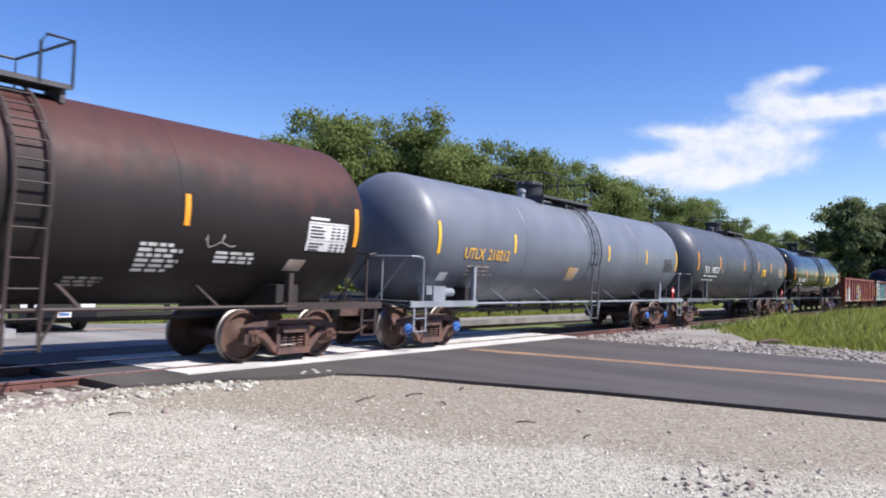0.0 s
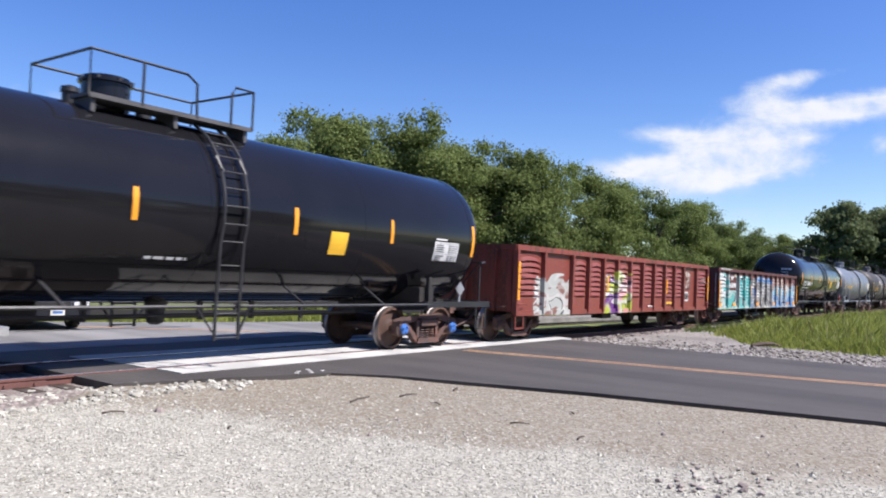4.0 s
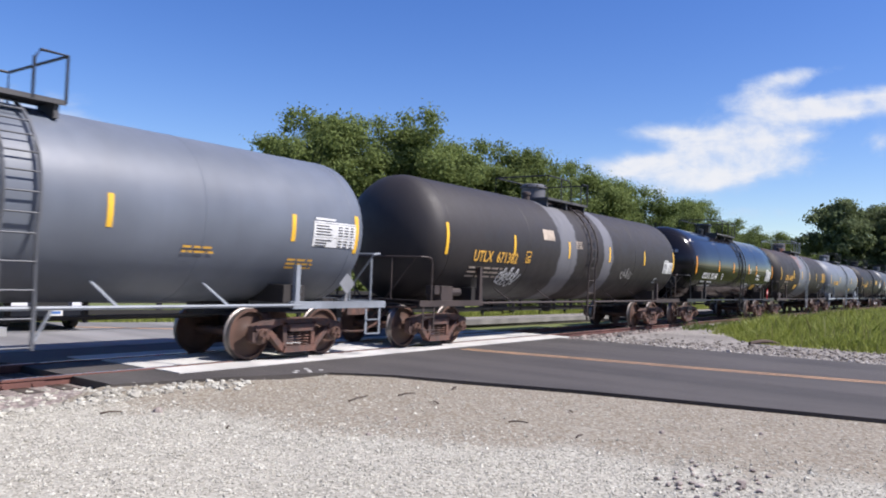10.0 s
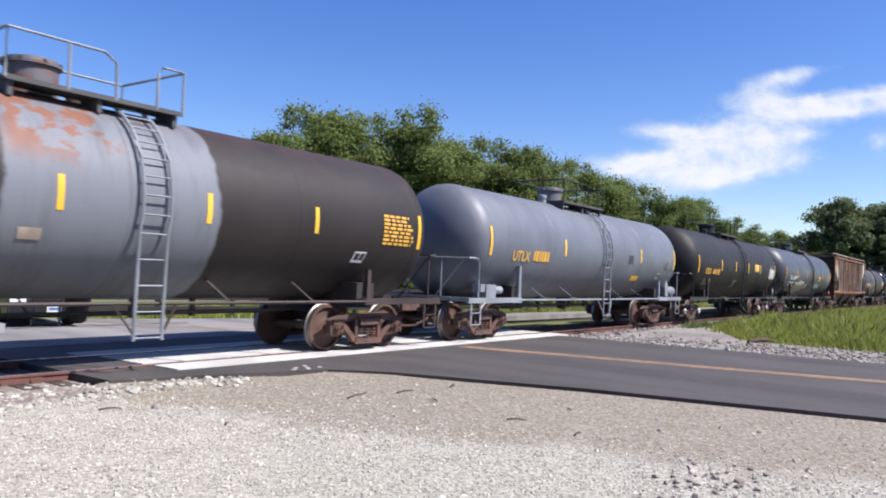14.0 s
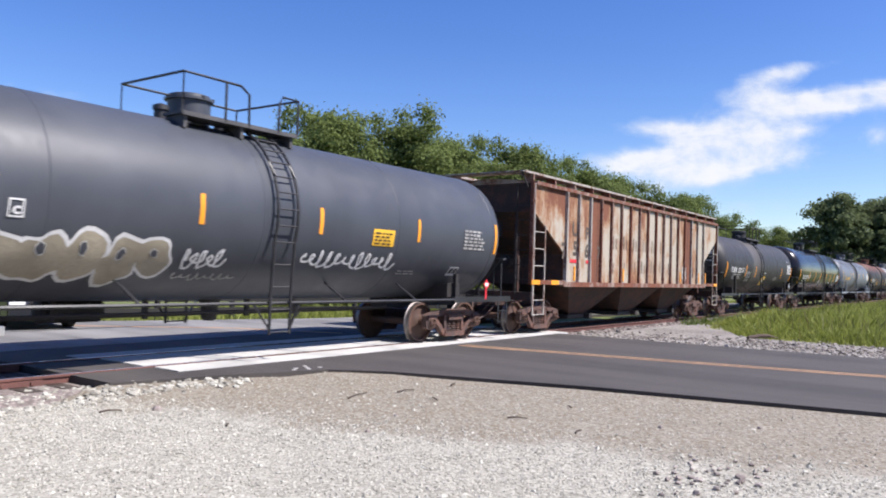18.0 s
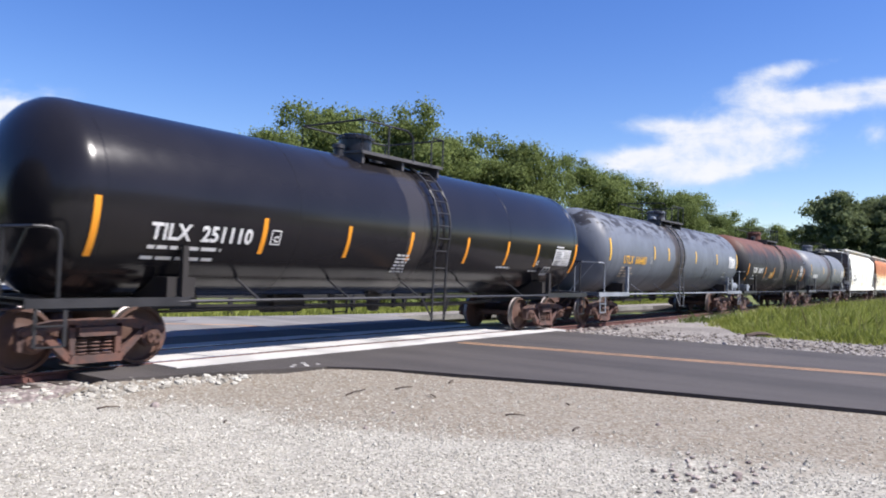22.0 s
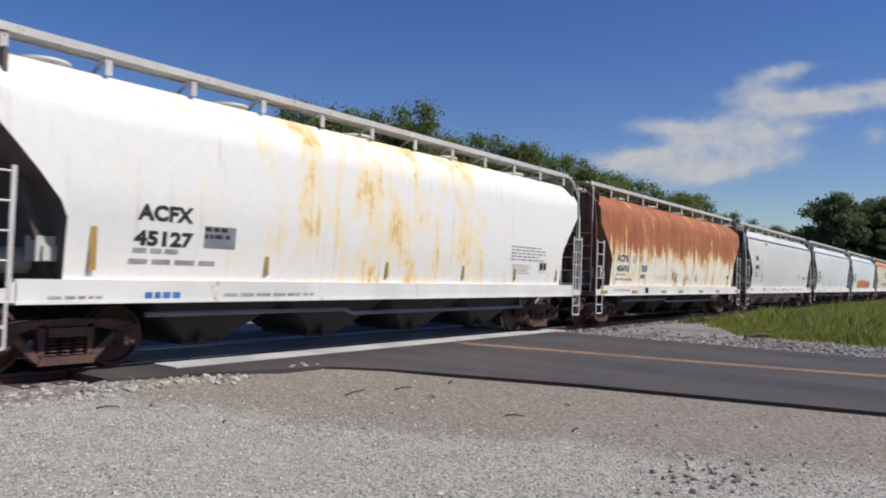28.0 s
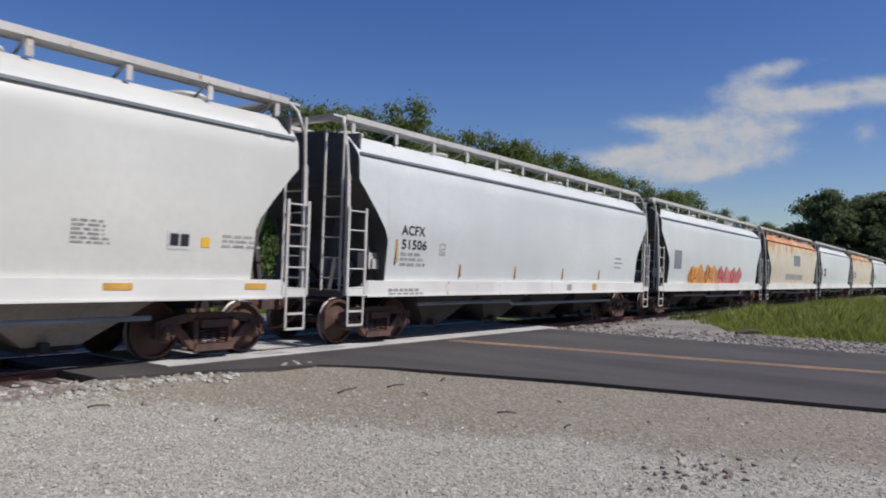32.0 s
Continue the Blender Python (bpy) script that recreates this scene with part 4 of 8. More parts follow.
    for s in (-1, 1):
        g.box(((p0 + p1) / 2, s * 0.62, zt + 0.02), (p1 - p0, 0.52, 0.05))
        g.box(((p0 + p1) / 2, s * 0.895, zt + 0.01), (p1 - p0, 0.03, 0.07))
        for x in (p0 + 0.1, (p0 + p1) / 2, p1 - 0.1):
            g.box((x, s * 0.6, zt - 0.10), (0.07, 0.5, 0.24))
    part("platform", g, GRATING, car)
    dm = part("manway", Geo().turn([(zt - 0.15, 0.37), (zt + 0.40, 0.37), (zt + 0.41, 0.42), (zt + 0.45, 0.42), (zt + 0.46, 0.37), (zt + 0.51, 0.36), (zt + 0.53, 0.30)], "z", (dome, 0, 0), 24), dome_mat or shell_mat, car)
    for k in range(8):
        a = k * math.tau / 8
        part("lid_bolt", Geo().box((dome + 0.40 * math.cos(a), 0.40 * math.sin(a), zt + 0.455), (0.045, 0.045, 0.05)), trim, dm)
    for x, hgt, rr in ((dome - 0.62, 0.22, 0.11), (dome + 0.62, 0.16, 0.13), (dome + 0.92, 0.12, 0.08)):
        g = Geo().turn([(zt - 0.1, rr), (zt + hgt * 0.6, rr), (zt + hgt * 0.65, rr * 1.25), (zt + hgt, rr * 1.2), (zt + hgt + 0.03, rr * 0.5)], "z", (x, -0.1, 0), 14)
        part("valve", g, trim, car)
    g = Geo()
    hr = zt + 0.68
    for s in (-1, 1):
        if s < 0:
            g.tube([(p0, s * 0.9, zt), (p0, s * 0.9, hr), (ladder_x - 0.55, s * 0.9, hr), (ladder_x - 0.36, s * 0.9, hr - 0.12), (ladder_x - 0.34, s * 0.9, zt)], 0.022, 6)
            g.tube([(ladder_x + 0.34, s * 0.9, zt), (ladder_x + 0.34, s * 0.9, hr - 0.12), (ladder_x + 0.42, s * 0.9, hr), (p1, s * 0.9, hr), (p1, s * 0.9, zt)], 0.022, 6)
        else:
            g.tube([(p0, s * 0.9, zt), (p0, s * 0.9, hr), (p1, s * 0.9, hr), (p1, s * 0.9, zt)], 0.022, 6)
    for x in (p0, p1):
        g.tube([(x, -0.9, hr), (x, 0.9, hr)], 0.022, 6)
    g.tube([(dome + 0.1, -0.9, zt), (dome + 0.1, -0.9, hr)], 0.022, 6)
    part("platform_railing", g, TRIM_GREY if light_rail else TRIM_BLACK, car)
    # ladders on both flanks
    for s in (-1, 1):
        arc = []
        for k in range(9):
            a = 1.12 - 1.42 * k / 8
            arc.append((s * -1, -(r + 0.09) * math.cos(a), zc + (r + 0.09) * math.sin(a)))
        zl = arc[-1][2]
        for k in (-ladder_w / 2, ladder_w / 2):
            pts = [(ladder_x + k, s * -y, z) for _, y, z in arc] + [(ladder_x + k, s * 1.50, 1.0), (ladder_x + k, s * 1.50, 0.46)]
            part("ladder_stile", Geo().tube(pts, 0.028, 6), ladder_mat or (TRIM_GREY if light_rail else trim), car)
        for k in range(13):
            if k < 9:
                a = 1.12 - 1.42 * k / 8
                y, z = (r + 0.10) * math.cos(a), zc + (r + 0.10) * math.sin(a)
            else:
                z = zl - (k - 8) * (zl - 0.5) / 4
                y = 1.50
            part("ladder_rung", Geo().tube([(ladder_x - ladder_w / 2, s * y, z), (ladder_x + ladder_w / 2, s * y, z)], 0.014, 5), ladder_mat or (TRIM_GREY if light_rail else trim), car)
        part("ladder_brace", Geo().bar((ladder_x - 0.23, s * 1.5, 0.55), (ladder_x - 0.55, s * 1.44, 1.0), 0.04, 0.02), trim, car)
        part("ladder_brace", Geo().bar((ladder_x + 0.23, s * 1.5, 0.55), (ladder_x + 0.5, s * 1.44, 1.0), 0.04, 0.02), trim, car)
    if brake:
        brake_wheel(car, brake * hl + brake * 0.9, brake, -0.75, 1.75, TRIM_BLACK)
    return car, surf, hl


def strip(car, surf, x, z0, z1, material=YELLOW, w=0.10):
    part("reflector_strip", curved_patch(x - w / 2, x + w / 2, z0, z1, *surf), material, car)


def scribble(car, surf, x, z, w, h, material, seed, loops=9, thick=0.03, name="sprayed_tag"):
    """A run of sprayed strokes that cannot be read, as a flat ribbon on the wall."""
    rnd = random.Random(seed)
    pts = []
    for k in range(loops * 6 + 1):
        u = k / (loops * 6)
        ph = u * loops * math.tau
        amp = h * (0.32 + 0.16 * math.sin(u * 17 + seed))
        pts.append((w * u + h * 0.22 * math.sin(ph * 1.0 + 1.2) * rnd.uniform(0.6, 1.2), h / 2 + amp * math.sin(ph + rnd.uniform(-0.4, 0.4))))
    g = Geo()
    for (u0, v0), (u1, v1) in zip(pts, pts[1:]):
        du, dv = u1 - u0, v1 - v0
        ln = math.hypot(du, dv) or 1
        nx, nv = -dv / ln * thick / 2, du / ln * thick / 2
        q = [(u0 + nx, v0 + nv), (u0 - nx, v0 - nv), (u1 - nx, v1 - nv), (u1 + nx, v1 + nv)]
        co = on_shell(q, x, z, *surf, 0.018) if isinstance(surf, tuple) else on_wall(q, x, z, surf - 0.006)
        g.add(co, [(0, 1, 2, 3)])
    me = bpy.data.meshes.new(name)
    me.from_pydata(g.v, [], g.f)
    me.materials.append(material)
    ob = new(name, me)
    ob.parent = car
    return tagged(ob, "sprayed scrawl", kind="stuff")


def blob(car, surf, x, z, w, h, fill, line, seed, name="sprayed_letter"):
    """One swollen sprayed letter: a filled shape with a pale outline."""
    rnd = random.Random(seed)
    n = 22
    a0, a1, a2 = rnd.uniform(0, 6), rnd.uniform(0.10, 0.22), rnd.uniform(0.05, 0.14)
    rim = []
    for k in range(n):
        a = k * math.tau / n
        r = 1 + a1 * math.sin(2 * a + a0) + a2 * math.sin(5 * a + 2 * a0)
        rim.append((w / 2 + w / 2 * r * math.cos(a), h / 2 + h / 2 * r * math.sin(a)))
    def put(pts, lift):
        return on_shell(pts, x, z, *surf, lift) if isinstance(surf, tuple) else on_wall(pts, x, z, surf - lift)
    for nm, mat, scale, lift in (("outline", line, 1.0, 0.016), ("fill", fill, 0.86, 0.02)):
        c = (w / 2, h / 2)
        rings = [[(c[0] + (p[0] - c[0]) * scale * q, c[1] + (p[1] - c[1]) * scale * q) for p in rim] for q in (0.02, 0.35, 0.7, 1.0)]
        g = Geo()
        g.add(put([p for ring in rings for p in ring], lift), [(j * n + k, j * n + (k + 1) % n, (j + 1) * n + (k + 1) % n, (j + 1) * n + k) for j in range(3) for k in range(n)])
        me = bpy.data.meshes.new(name)
        me.from_pydata(g.v, [], g.f)
        me.materials.append(mat)
        ob = new(name + "_" + nm, me)
        ob.parent = car


def stencil_box(car, x, z, s, surf, material, letter="C"):
    """A small square frame with a letter in it."""
    g = Geo()
    t = s * 0.1
    for q in ([(0, 0), (s, 0), (s, t), (0, t)], [(0, s * 1.2 - t), (s, s * 1.2 - t), (s, s * 1.2), (0, s * 1.2)], [(0, t), (t, t), (t, s * 1.2 - t), (0, s * 1.2 - t)], [(s - t, t), (s, t), (s, s * 1.2 - t), (s - t, s * 1.2 - t)]):
        co = on_shell(q, x, z, *surf) if isinstance(surf, tuple) else on_wall(q, x, z, surf)
        g.add(co, [(0, 1, 2, 3)])
    me = bpy.data.meshes.new("stencil_box")
    me.from_pydata(g.v, [], g.f)
    me.materials.append(material)
    ob = new("stencil_box", me)
    ob.parent = car
    write(car, letter, x + s * 0.3, z + s * 0.22, s * 0.5, surf, material, 0.008)


def fit_text(car, text, x0, x1, z, h, surf, material, bold=0.014):
    """A line of writing made to run from x0 to x1."""
    h, bold = h * 0.76, bold * 0.55
    vs, _ = letters(text, h, bold, 1.05)
    w = max(u for u, v in vs)
    return write(car, text, x0, z, h, surf, material, bold, 1.05, (x1 - x0) / w)
# ---- covered hoppers and gondolas ----


def side_y(z, kind):
    """Half width of a hopper body at height z."""
    if kind == "round":
        if z < 2.5:
            return 1.50 + 0.10 * math.sin((z - 1.2) / 1.3 * math.pi / 2)
        if z < 3.7:
            return 1.60 - 0.04 * ((z - 2.5) / 1.2) ** 2
        return 1.56 - 0.46 * ((z - 3.7) / 0.55) ** 1.6
    return 1.50 if z < 4.12 else 1.50 - (z - 4.12) * 2.0


def hopper_body(hl, kind, cut, zs=1.2, top=4.25, end=0.30, zhigh=3.15):
    """The bin: upright flanks, a roof, and ends that slope in beneath the roof over the length cut."""
    g = Geo()
    xs = [(-hl + end, 3.30), (-hl + 0.55, 3.04), (-hl + 0.86, 2.70), (-hl + 1.14, 2.36), (-hl + 1.23, 2.15), (-hl + 1.24, zs)]
    xs = xs + [(0.0, zs)] + [(-x, z) for x, z in reversed(xs)]
    levels = 12
    rings = []
    for x, zb in xs:
        ring = []
        for k in range(levels + 1):
            u = k / levels
            z = zb + (top - zb) * u
            ring.append((x, -side_y(z, kind), z))
        for k in range(1, 6):
            yy = side_y(top, kind)
            ring.append((x, -yy + 2 * yy * k / 6, top + 0.12 * math.sin(k / 6 * math.pi)))
        ring += [(x, -y, z) for _, y, z in reversed(ring[:levels + 1])]
        rings.append(ring)
    n = len(rings[0])
    vs = [p for ring in rings for p in ring]
    fs = []
    for i in range(len(rings) - 1):
        fs += [(i * n + k, i * n + (k + 1) % n, (i + 1) * n + (k + 1) % n, (i + 1) * n + k) for k in range(n)]
    fs += [tuple(reversed(range(n))), tuple((len(rings) - 1) * n + k for k in range(n))]
    return g.add(vs, fs)


def running_board(car, hl, z, y, mat, n):
    for s in (-1, 1):
        g = Geo()
        g.box((0, s * y, z), (2 * hl - 0.5, 0.42, 0.03))
        b = part("running_board", g, mat, car, "grated roof walkway on small posts")
        part("board_edge", Geo().box((0, s * (y + 0.225), z + 0.01), (2 * hl - 0.5, 0.03, 0.11)), mat, b)
        part("board_edge", Geo().box((0, s * (y - 0.225), z + 0.01), (2 * hl - 0.5, 0.03, 0.08)), mat, b)
        for k in range(n):
            x = -hl + 0.5 + (2 * hl - 1.0) * k / (n - 1)
            part("board_post", Geo().bar((x, s * (y + 0.20), z), (x, s * (y + 0.20), z - 0.30), 0.10, 0.03).bar((x, s * (y + 0.18), z), (x, s * (y - 0.3), z - 0.26), 0.04, 0.03), mat, car)
    for d in (-1, 1):
        part("end_board", Geo().box((d * (hl - 0.15), 0, z), (0.45, 2 * y + 0.4, 0.04)), mat, car)


def end_ladder(car, x, y, z0, z1, w, mat, n, d=1, lean=0.0):
    g = Geo()
    for k in (0, w):
        g.bar((x + d * k, y, z0), (x + d * k, y, z1), 0.06, 0.03)
    part("ladder_stile", g, mat, car)
    for k in range(n):
        z = z0 + 0.12 + (z1 - z0 - 0.2) * k / (n - 1)
        part("ladder_rung", Geo().tube([(x, y, z), (x + d * w, y, z)], 0.016, 5), mat, car)


def roof_hatch(car, hl, z, mat, n=5):
    for k in range(n):
        x = -hl + 1.6 + (2 * hl - 3.2) * k / (n - 1)
        part("roof_hatch", Geo().turn([(z - 0.05, 0.34), (z + 0.10, 0.34), (z + 0.13, 0.38), (z + 0.17, 0.36), (z + 0.2, 0.1)], "z", (x, 0, 0), 16), mat, car)


def bay(car, x, w, mat, z0=1.1, zb=0.32, y=1.25):
    g = Geo()
    a, b = w * 0.54, 0.42
    vs = [(x - a, -y, z0), (x + a, -y, z0), (x + a, y, z0), (x - a, y, z0), (x - b, -0.75, zb), (x + b, -0.75, zb), (x + b, 0.75, zb), (x - b, 0.75, zb)]
    g.add(vs, [(0, 1, 5, 4), (1, 2, 6, 5), (2, 3, 7, 6), (3, 0, 4, 7), (4, 5, 6, 7), (3, 2, 1, 0)])
    p = part("hopper_bay", g, mat, car)
    o = Geo().box((x, 0, zb - 0.03), (0.8, 1.3, 0.12)).tube([(x - 0.2, -0.85, zb), (x - 0.2, 0.85, zb)], 0.05, 8)
    o.box((x - 0.2, -0.9, zb), (0.14, 0.10, 0.14))
    part("outlet_gate", o, UNDER, p)


def covered_hopper(L, R, body_mat, sill_mat, trim, label, gap=(0.56, 0.56), bays=4, cut=1.75, style="round", board=4.56, brake=0, under=None, rib=True, seam=None, end=None, post=None, bay_mat=None):
    xc, hl = (L + R) / 2, (R - L) / 2
    car = thing("hopper_car", label, "hopper car", "cars of the freight train")
    car["train_x"] = xc
    under = under or UNDER
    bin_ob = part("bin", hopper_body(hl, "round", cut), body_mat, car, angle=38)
    # Ends and undersides take the end colour; on pale cars it holds their shade.
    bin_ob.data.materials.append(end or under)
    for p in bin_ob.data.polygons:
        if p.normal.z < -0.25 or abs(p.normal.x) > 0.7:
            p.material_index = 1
    # Ledge under the roof; its default grey puts the shadow line into the colour.
    if rib:
        for s in (-1, 1):
            part("roof_seam", Geo().box((0, s * 1.535, 3.84), (2 * hl - 0.7, 0.06, 0.05)), seam or TRIM_GREY, car)
    for s in (-1, 1):
        g = Geo().box((0, s * 1.56, 1.17), (2 * hl - 1.2, 0.10, 0.30))
        g.box((0, s * 1.50, 1.01), (2 * hl - 1.2, 0.26, 0.035))
        for d in (-1, 1):
            g.prism([(d * (hl - 0.62), 1.02), (d * (hl - 0.02), 1.02), (d * (hl - 0.02), 1.16), (d * (hl - 0.5), 1.20), (d * (hl - 0.62), 1.32)], "y", s * 1.51, s * 1.61)
        part("side_sill", g, sill_mat, car)
    g = Geo().box((0, 0, 0.90), (2 * hl - 0.3, 0.46, 0.28))
    part("centre_sill", g, under, car)
    running_board(car, hl, board, 0.98, trim, 12)
    roof_hatch(car, hl, 4.37, trim, 5)
    n = bays
    for k in range(n):
        x = (k - (n - 1) / 2) * (2 * hl - 5.4) / n
        bay(car, x, (2 * hl - 5.6) / n, bay_mat or under)
    for d in (-1, 1):
        e = d * hl
        # end frame: corner posts, slope braces, end sheet
        for s in (-1, 1):
            g = Geo().bar((e - d * 0.06, s * 1.55, 1.02), (e - d * 0.06, s * 1.50, 3.4), 0.09, 0.06)
            g.tube([(e - d * 0.06, s * 1.50, 3.4), (e - d * 0.05, s * 1.45, 3.95), (e - d * 0.10, s * 1.30, 4.40), (e - d * 0.22, s * 1.18, board)], 0.035, 6)
            part("corner_post", g, post or trim, car)
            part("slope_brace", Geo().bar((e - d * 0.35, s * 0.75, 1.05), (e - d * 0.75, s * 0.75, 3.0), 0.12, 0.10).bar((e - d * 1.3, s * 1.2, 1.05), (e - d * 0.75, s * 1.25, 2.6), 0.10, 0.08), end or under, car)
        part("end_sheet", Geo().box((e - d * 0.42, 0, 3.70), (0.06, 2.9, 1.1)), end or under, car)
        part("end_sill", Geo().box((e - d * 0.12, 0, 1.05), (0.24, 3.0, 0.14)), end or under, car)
        end_ladder(car, e - d * 0.02, -1.60, 1.05, 2.75, 0.5, trim, 5, -d)
        end_ladder(car, e - d * 0.02, 1.60, 1.05, 2.75, 0.5, trim, 5, -d)
        for s in (-1, 1):
            g = Geo()
            for k in (0.06, 0.5):
                g.bar((e - d * k, s * 1.60, 1.02), (e - d * k, s * 1.60, 0.45), 0.04, 0.02)
            for z in (0.45, 0.72):
                g.bar((e - d * 0.06, s * 1.60, z), (e - d * 0.5, s * 1.60, z), 0.03, 0.04)
            part("sill_step", g, trim, car)
        g = Geo()
        for z in (1.35, 1.75, 2.15, 2.55, 2.95):
            g.tube([(e + d * 0.02, -1.4, z), (e + d * 0.02, -0.95, z)], 0.014, 5)
        for y in (-1.42, -0.93):
            g.bar((e, y, 1.1), (e, y, 4.3), 0.05, 0.03)
        part("end_ladder", g, trim, car)
        truck(car, e - d * (1.55 if d < 0 else 1.65))
        end_gear(car, e, d, gap[0 if d < 0 else 1])
        part("air_pipe", Geo().tube([(e - d * 0.3, 0.6, 2.0), (e - d * 0.9, 0.3, 1.6), (e - d * 1.2, 0.0, 1.1)], 0.05, 6), under, car)
    g = Geo().tube([(-hl + 2.6, -1.35, 0.80), (-1.5, -1.35, 0.80), (-1.3, -1.35, 0.72), (hl - 3, -1.35, 0.72)], 0.04, 8)
    part("brake_pipe", g, TRIM_GREY, car)
    part("air_tank", Geo().turn([(-0.5, 0.04), (-0.45, 0.19), (0.45, 0.19), (0.5, 0.04)], "x", (-hl + 1.0, -0.5, 1.55), 14), TRIM_GREY if style != "white" else TRIM_WHITE, car)
    part("brake_valve", Geo().box((-hl + 1.15, -1.15, 1.72), (0.34, 0.30, 0.34)).box((-hl + 1.15, -1.3, 1.66), (0.2, 0.1, 0.2)), TRIM_WHITE, car)
    if brake:
        brake_wheel(car, brake * hl, brake, -0.4, 2.3, TRIM_BLACK)
    return car, -1.612, hl


def ribbed_hopper(L, R, body_mat, rib_mat, trim, label, gap=(1.0, 1.0)):
    xc, hl = (L + R) / 2, (R - L) / 2
    car = thing("hopper_car", label, "hopper car", "cars of the freight train")
    car["train_x"] = xc
    # flanks and ends
    z0, z1 = 1.42, 4.10
    for s in (-1, 1):
        poly = [(-hl + 0.12, z1), (hl - 0.12, z1), (hl - 0.12, 3.35), (hl - 2.0, 2.25), (hl - 2.0, z0), (-hl + 2.0, z0), (-hl + 2.0, 2.25), (-hl + 0.12, 3.35)]
        cream, rusty, pale, rust, clean = body_mat
        part("side_sheet", Geo().prism(poly, "y", s * 1.42, s * 1.46), rust, car)
        for d in (-1, 1):
            tri = [(d * (hl - 0.12), z1), (d * (hl - 2.0), z1), (d * (hl - 2.0), 2.25), (d * (hl - 0.12), 3.35)]
            part("end_panel", Geo().prism(tri, "y", s * 1.46, s * 1.50), rusty if d < 0 else pale, car)
        kinds = (rusty, rusty, rust, rusty, cream, cream, cream, cream, pale, pale, cream, pale, cream, rust, cream, pale)
        for k, m in enumerate(kinds):
            x0 = -hl + 2.0 + (2 * hl - 4.0) * k / 16
            part("side_panel", Geo().box((x0 + (2 * hl - 4.0) / 32, s * 1.48, (z0 + z1) / 2), ((2 * hl - 4.0) / 16, 0.04, z1 - z0)), m, car)
        g = Geo().box((0, s * 1.53, z1 + 0.02), (2 * hl - 0.2, 0.12, 0.10))
        part("top_chord", g, rib_mat, car)
        g = Geo().box((0, s * 1.53, z0 - 0.03), (2 * hl - 3.6, 0.12, 0.14))
        for d in (-1, 1):
            g.box((d * (hl - 0.95), s * 1.53, z0 + 0.02), (1.9, 0.10, 0.12))
        part("side_sill", g, rib_mat, car)
        n = 17
        for k in range(n):
            x = -hl + 2.0 + (2 * hl - 4.0) * k / (n - 1)
            part("rib", Geo().prism([(x - 0.055, s * 1.495), (x + 0.055, s * 1.495), (x + 0.035, s * 1.58), (x - 0.035, s * 1.58)], "z", z0 + 0.02, z1 - 0.02), clean if k in (0, 1, 2, 14, 15, 16) else rib_mat, car)
    roof = Geo().prism([(-1.52, 4.13), (1.52, 4.13), (1.3, 4.20), (0, 4.30), (-1.3, 4.20)], "x", -hl + 0.1, hl - 0.1)
    part("roof", roof, rib_mat, car)
    for d in (-1, 1):
        e = d * hl
        g = Geo().add([(e - d * 0.14, -1.46, 4.12), (e - d * 0.14, 1.46, 4.12), (e - d * 0.14, 1.46, 3.35), (e - d * 0.14, -1.46, 3.35), (e - d * 2.02, -1.46, 2.25), (e - d * 2.02, 1.46, 2.25), (e - d * 2.02, -1.46, 1.35), (e - d * 2.02, 1.46, 1.35)],
              [(0, 1, 2, 3), (3, 2, 5, 4), (4, 5, 7, 6)])
        part("slope_sheet", g, UNDER_RUST, car)
    g = Geo().box((0, 0, 0.90), (2 * hl - 0.3, 0.46, 0.30))
    part("centre_sill", g, UNDER_RUST, car)
    for x in (-3.9, 0.0, 3.9):
        g = Geo()
        a, b = 2.0, 0.55
        vs = [(x - a, -1.42, 1.42), (x + a, -1.42, 1.42), (x + a, 1.42, 1.42), (x - a, 1.42, 1.42), (x - b, -0.7, 0.42), (x + b, -0.7, 0.42), (x + b, 0.7, 0.42), (x - b, 0.7, 0.42)]
        g.add(vs, [(0, 1, 5, 4), (1, 2, 6, 5), (2, 3, 7, 6), (3, 0, 4, 7), (4, 5, 6, 7), (3, 2, 1, 0)])
        p = part("hopper_bay", g, UNDER_RUST, car)
        part("outlet_gate", Geo().box((x, 0, 0.36), (1.5, 1.55, 0.12)).box((x + 0.55, -0.85, 0.36), (0.2, 0.2, 0.16)), UNDER, p)
    # roof walk
    for s in (-1, 1):
        b = part("running_board", Geo().box((0, s * 1.20, 4.40), (2 * hl + 0.5, 0.40, 0.025)), trim, car, "grated roof walkway")
        for y in (0.985, 1.415):
            part("board_edge", Geo().box((0, s * y, 4.40), (2 * hl + 0.5, 0.03, 0.06)), trim, b)
        for k in range(14):
            x = -hl + 0.2 + (2 * hl - 0.4) * k / 13
            part("board_post", Geo().box((x, s * 1.28, 4.28), (0.06, 0.30, 0.20)), rib_mat, car)
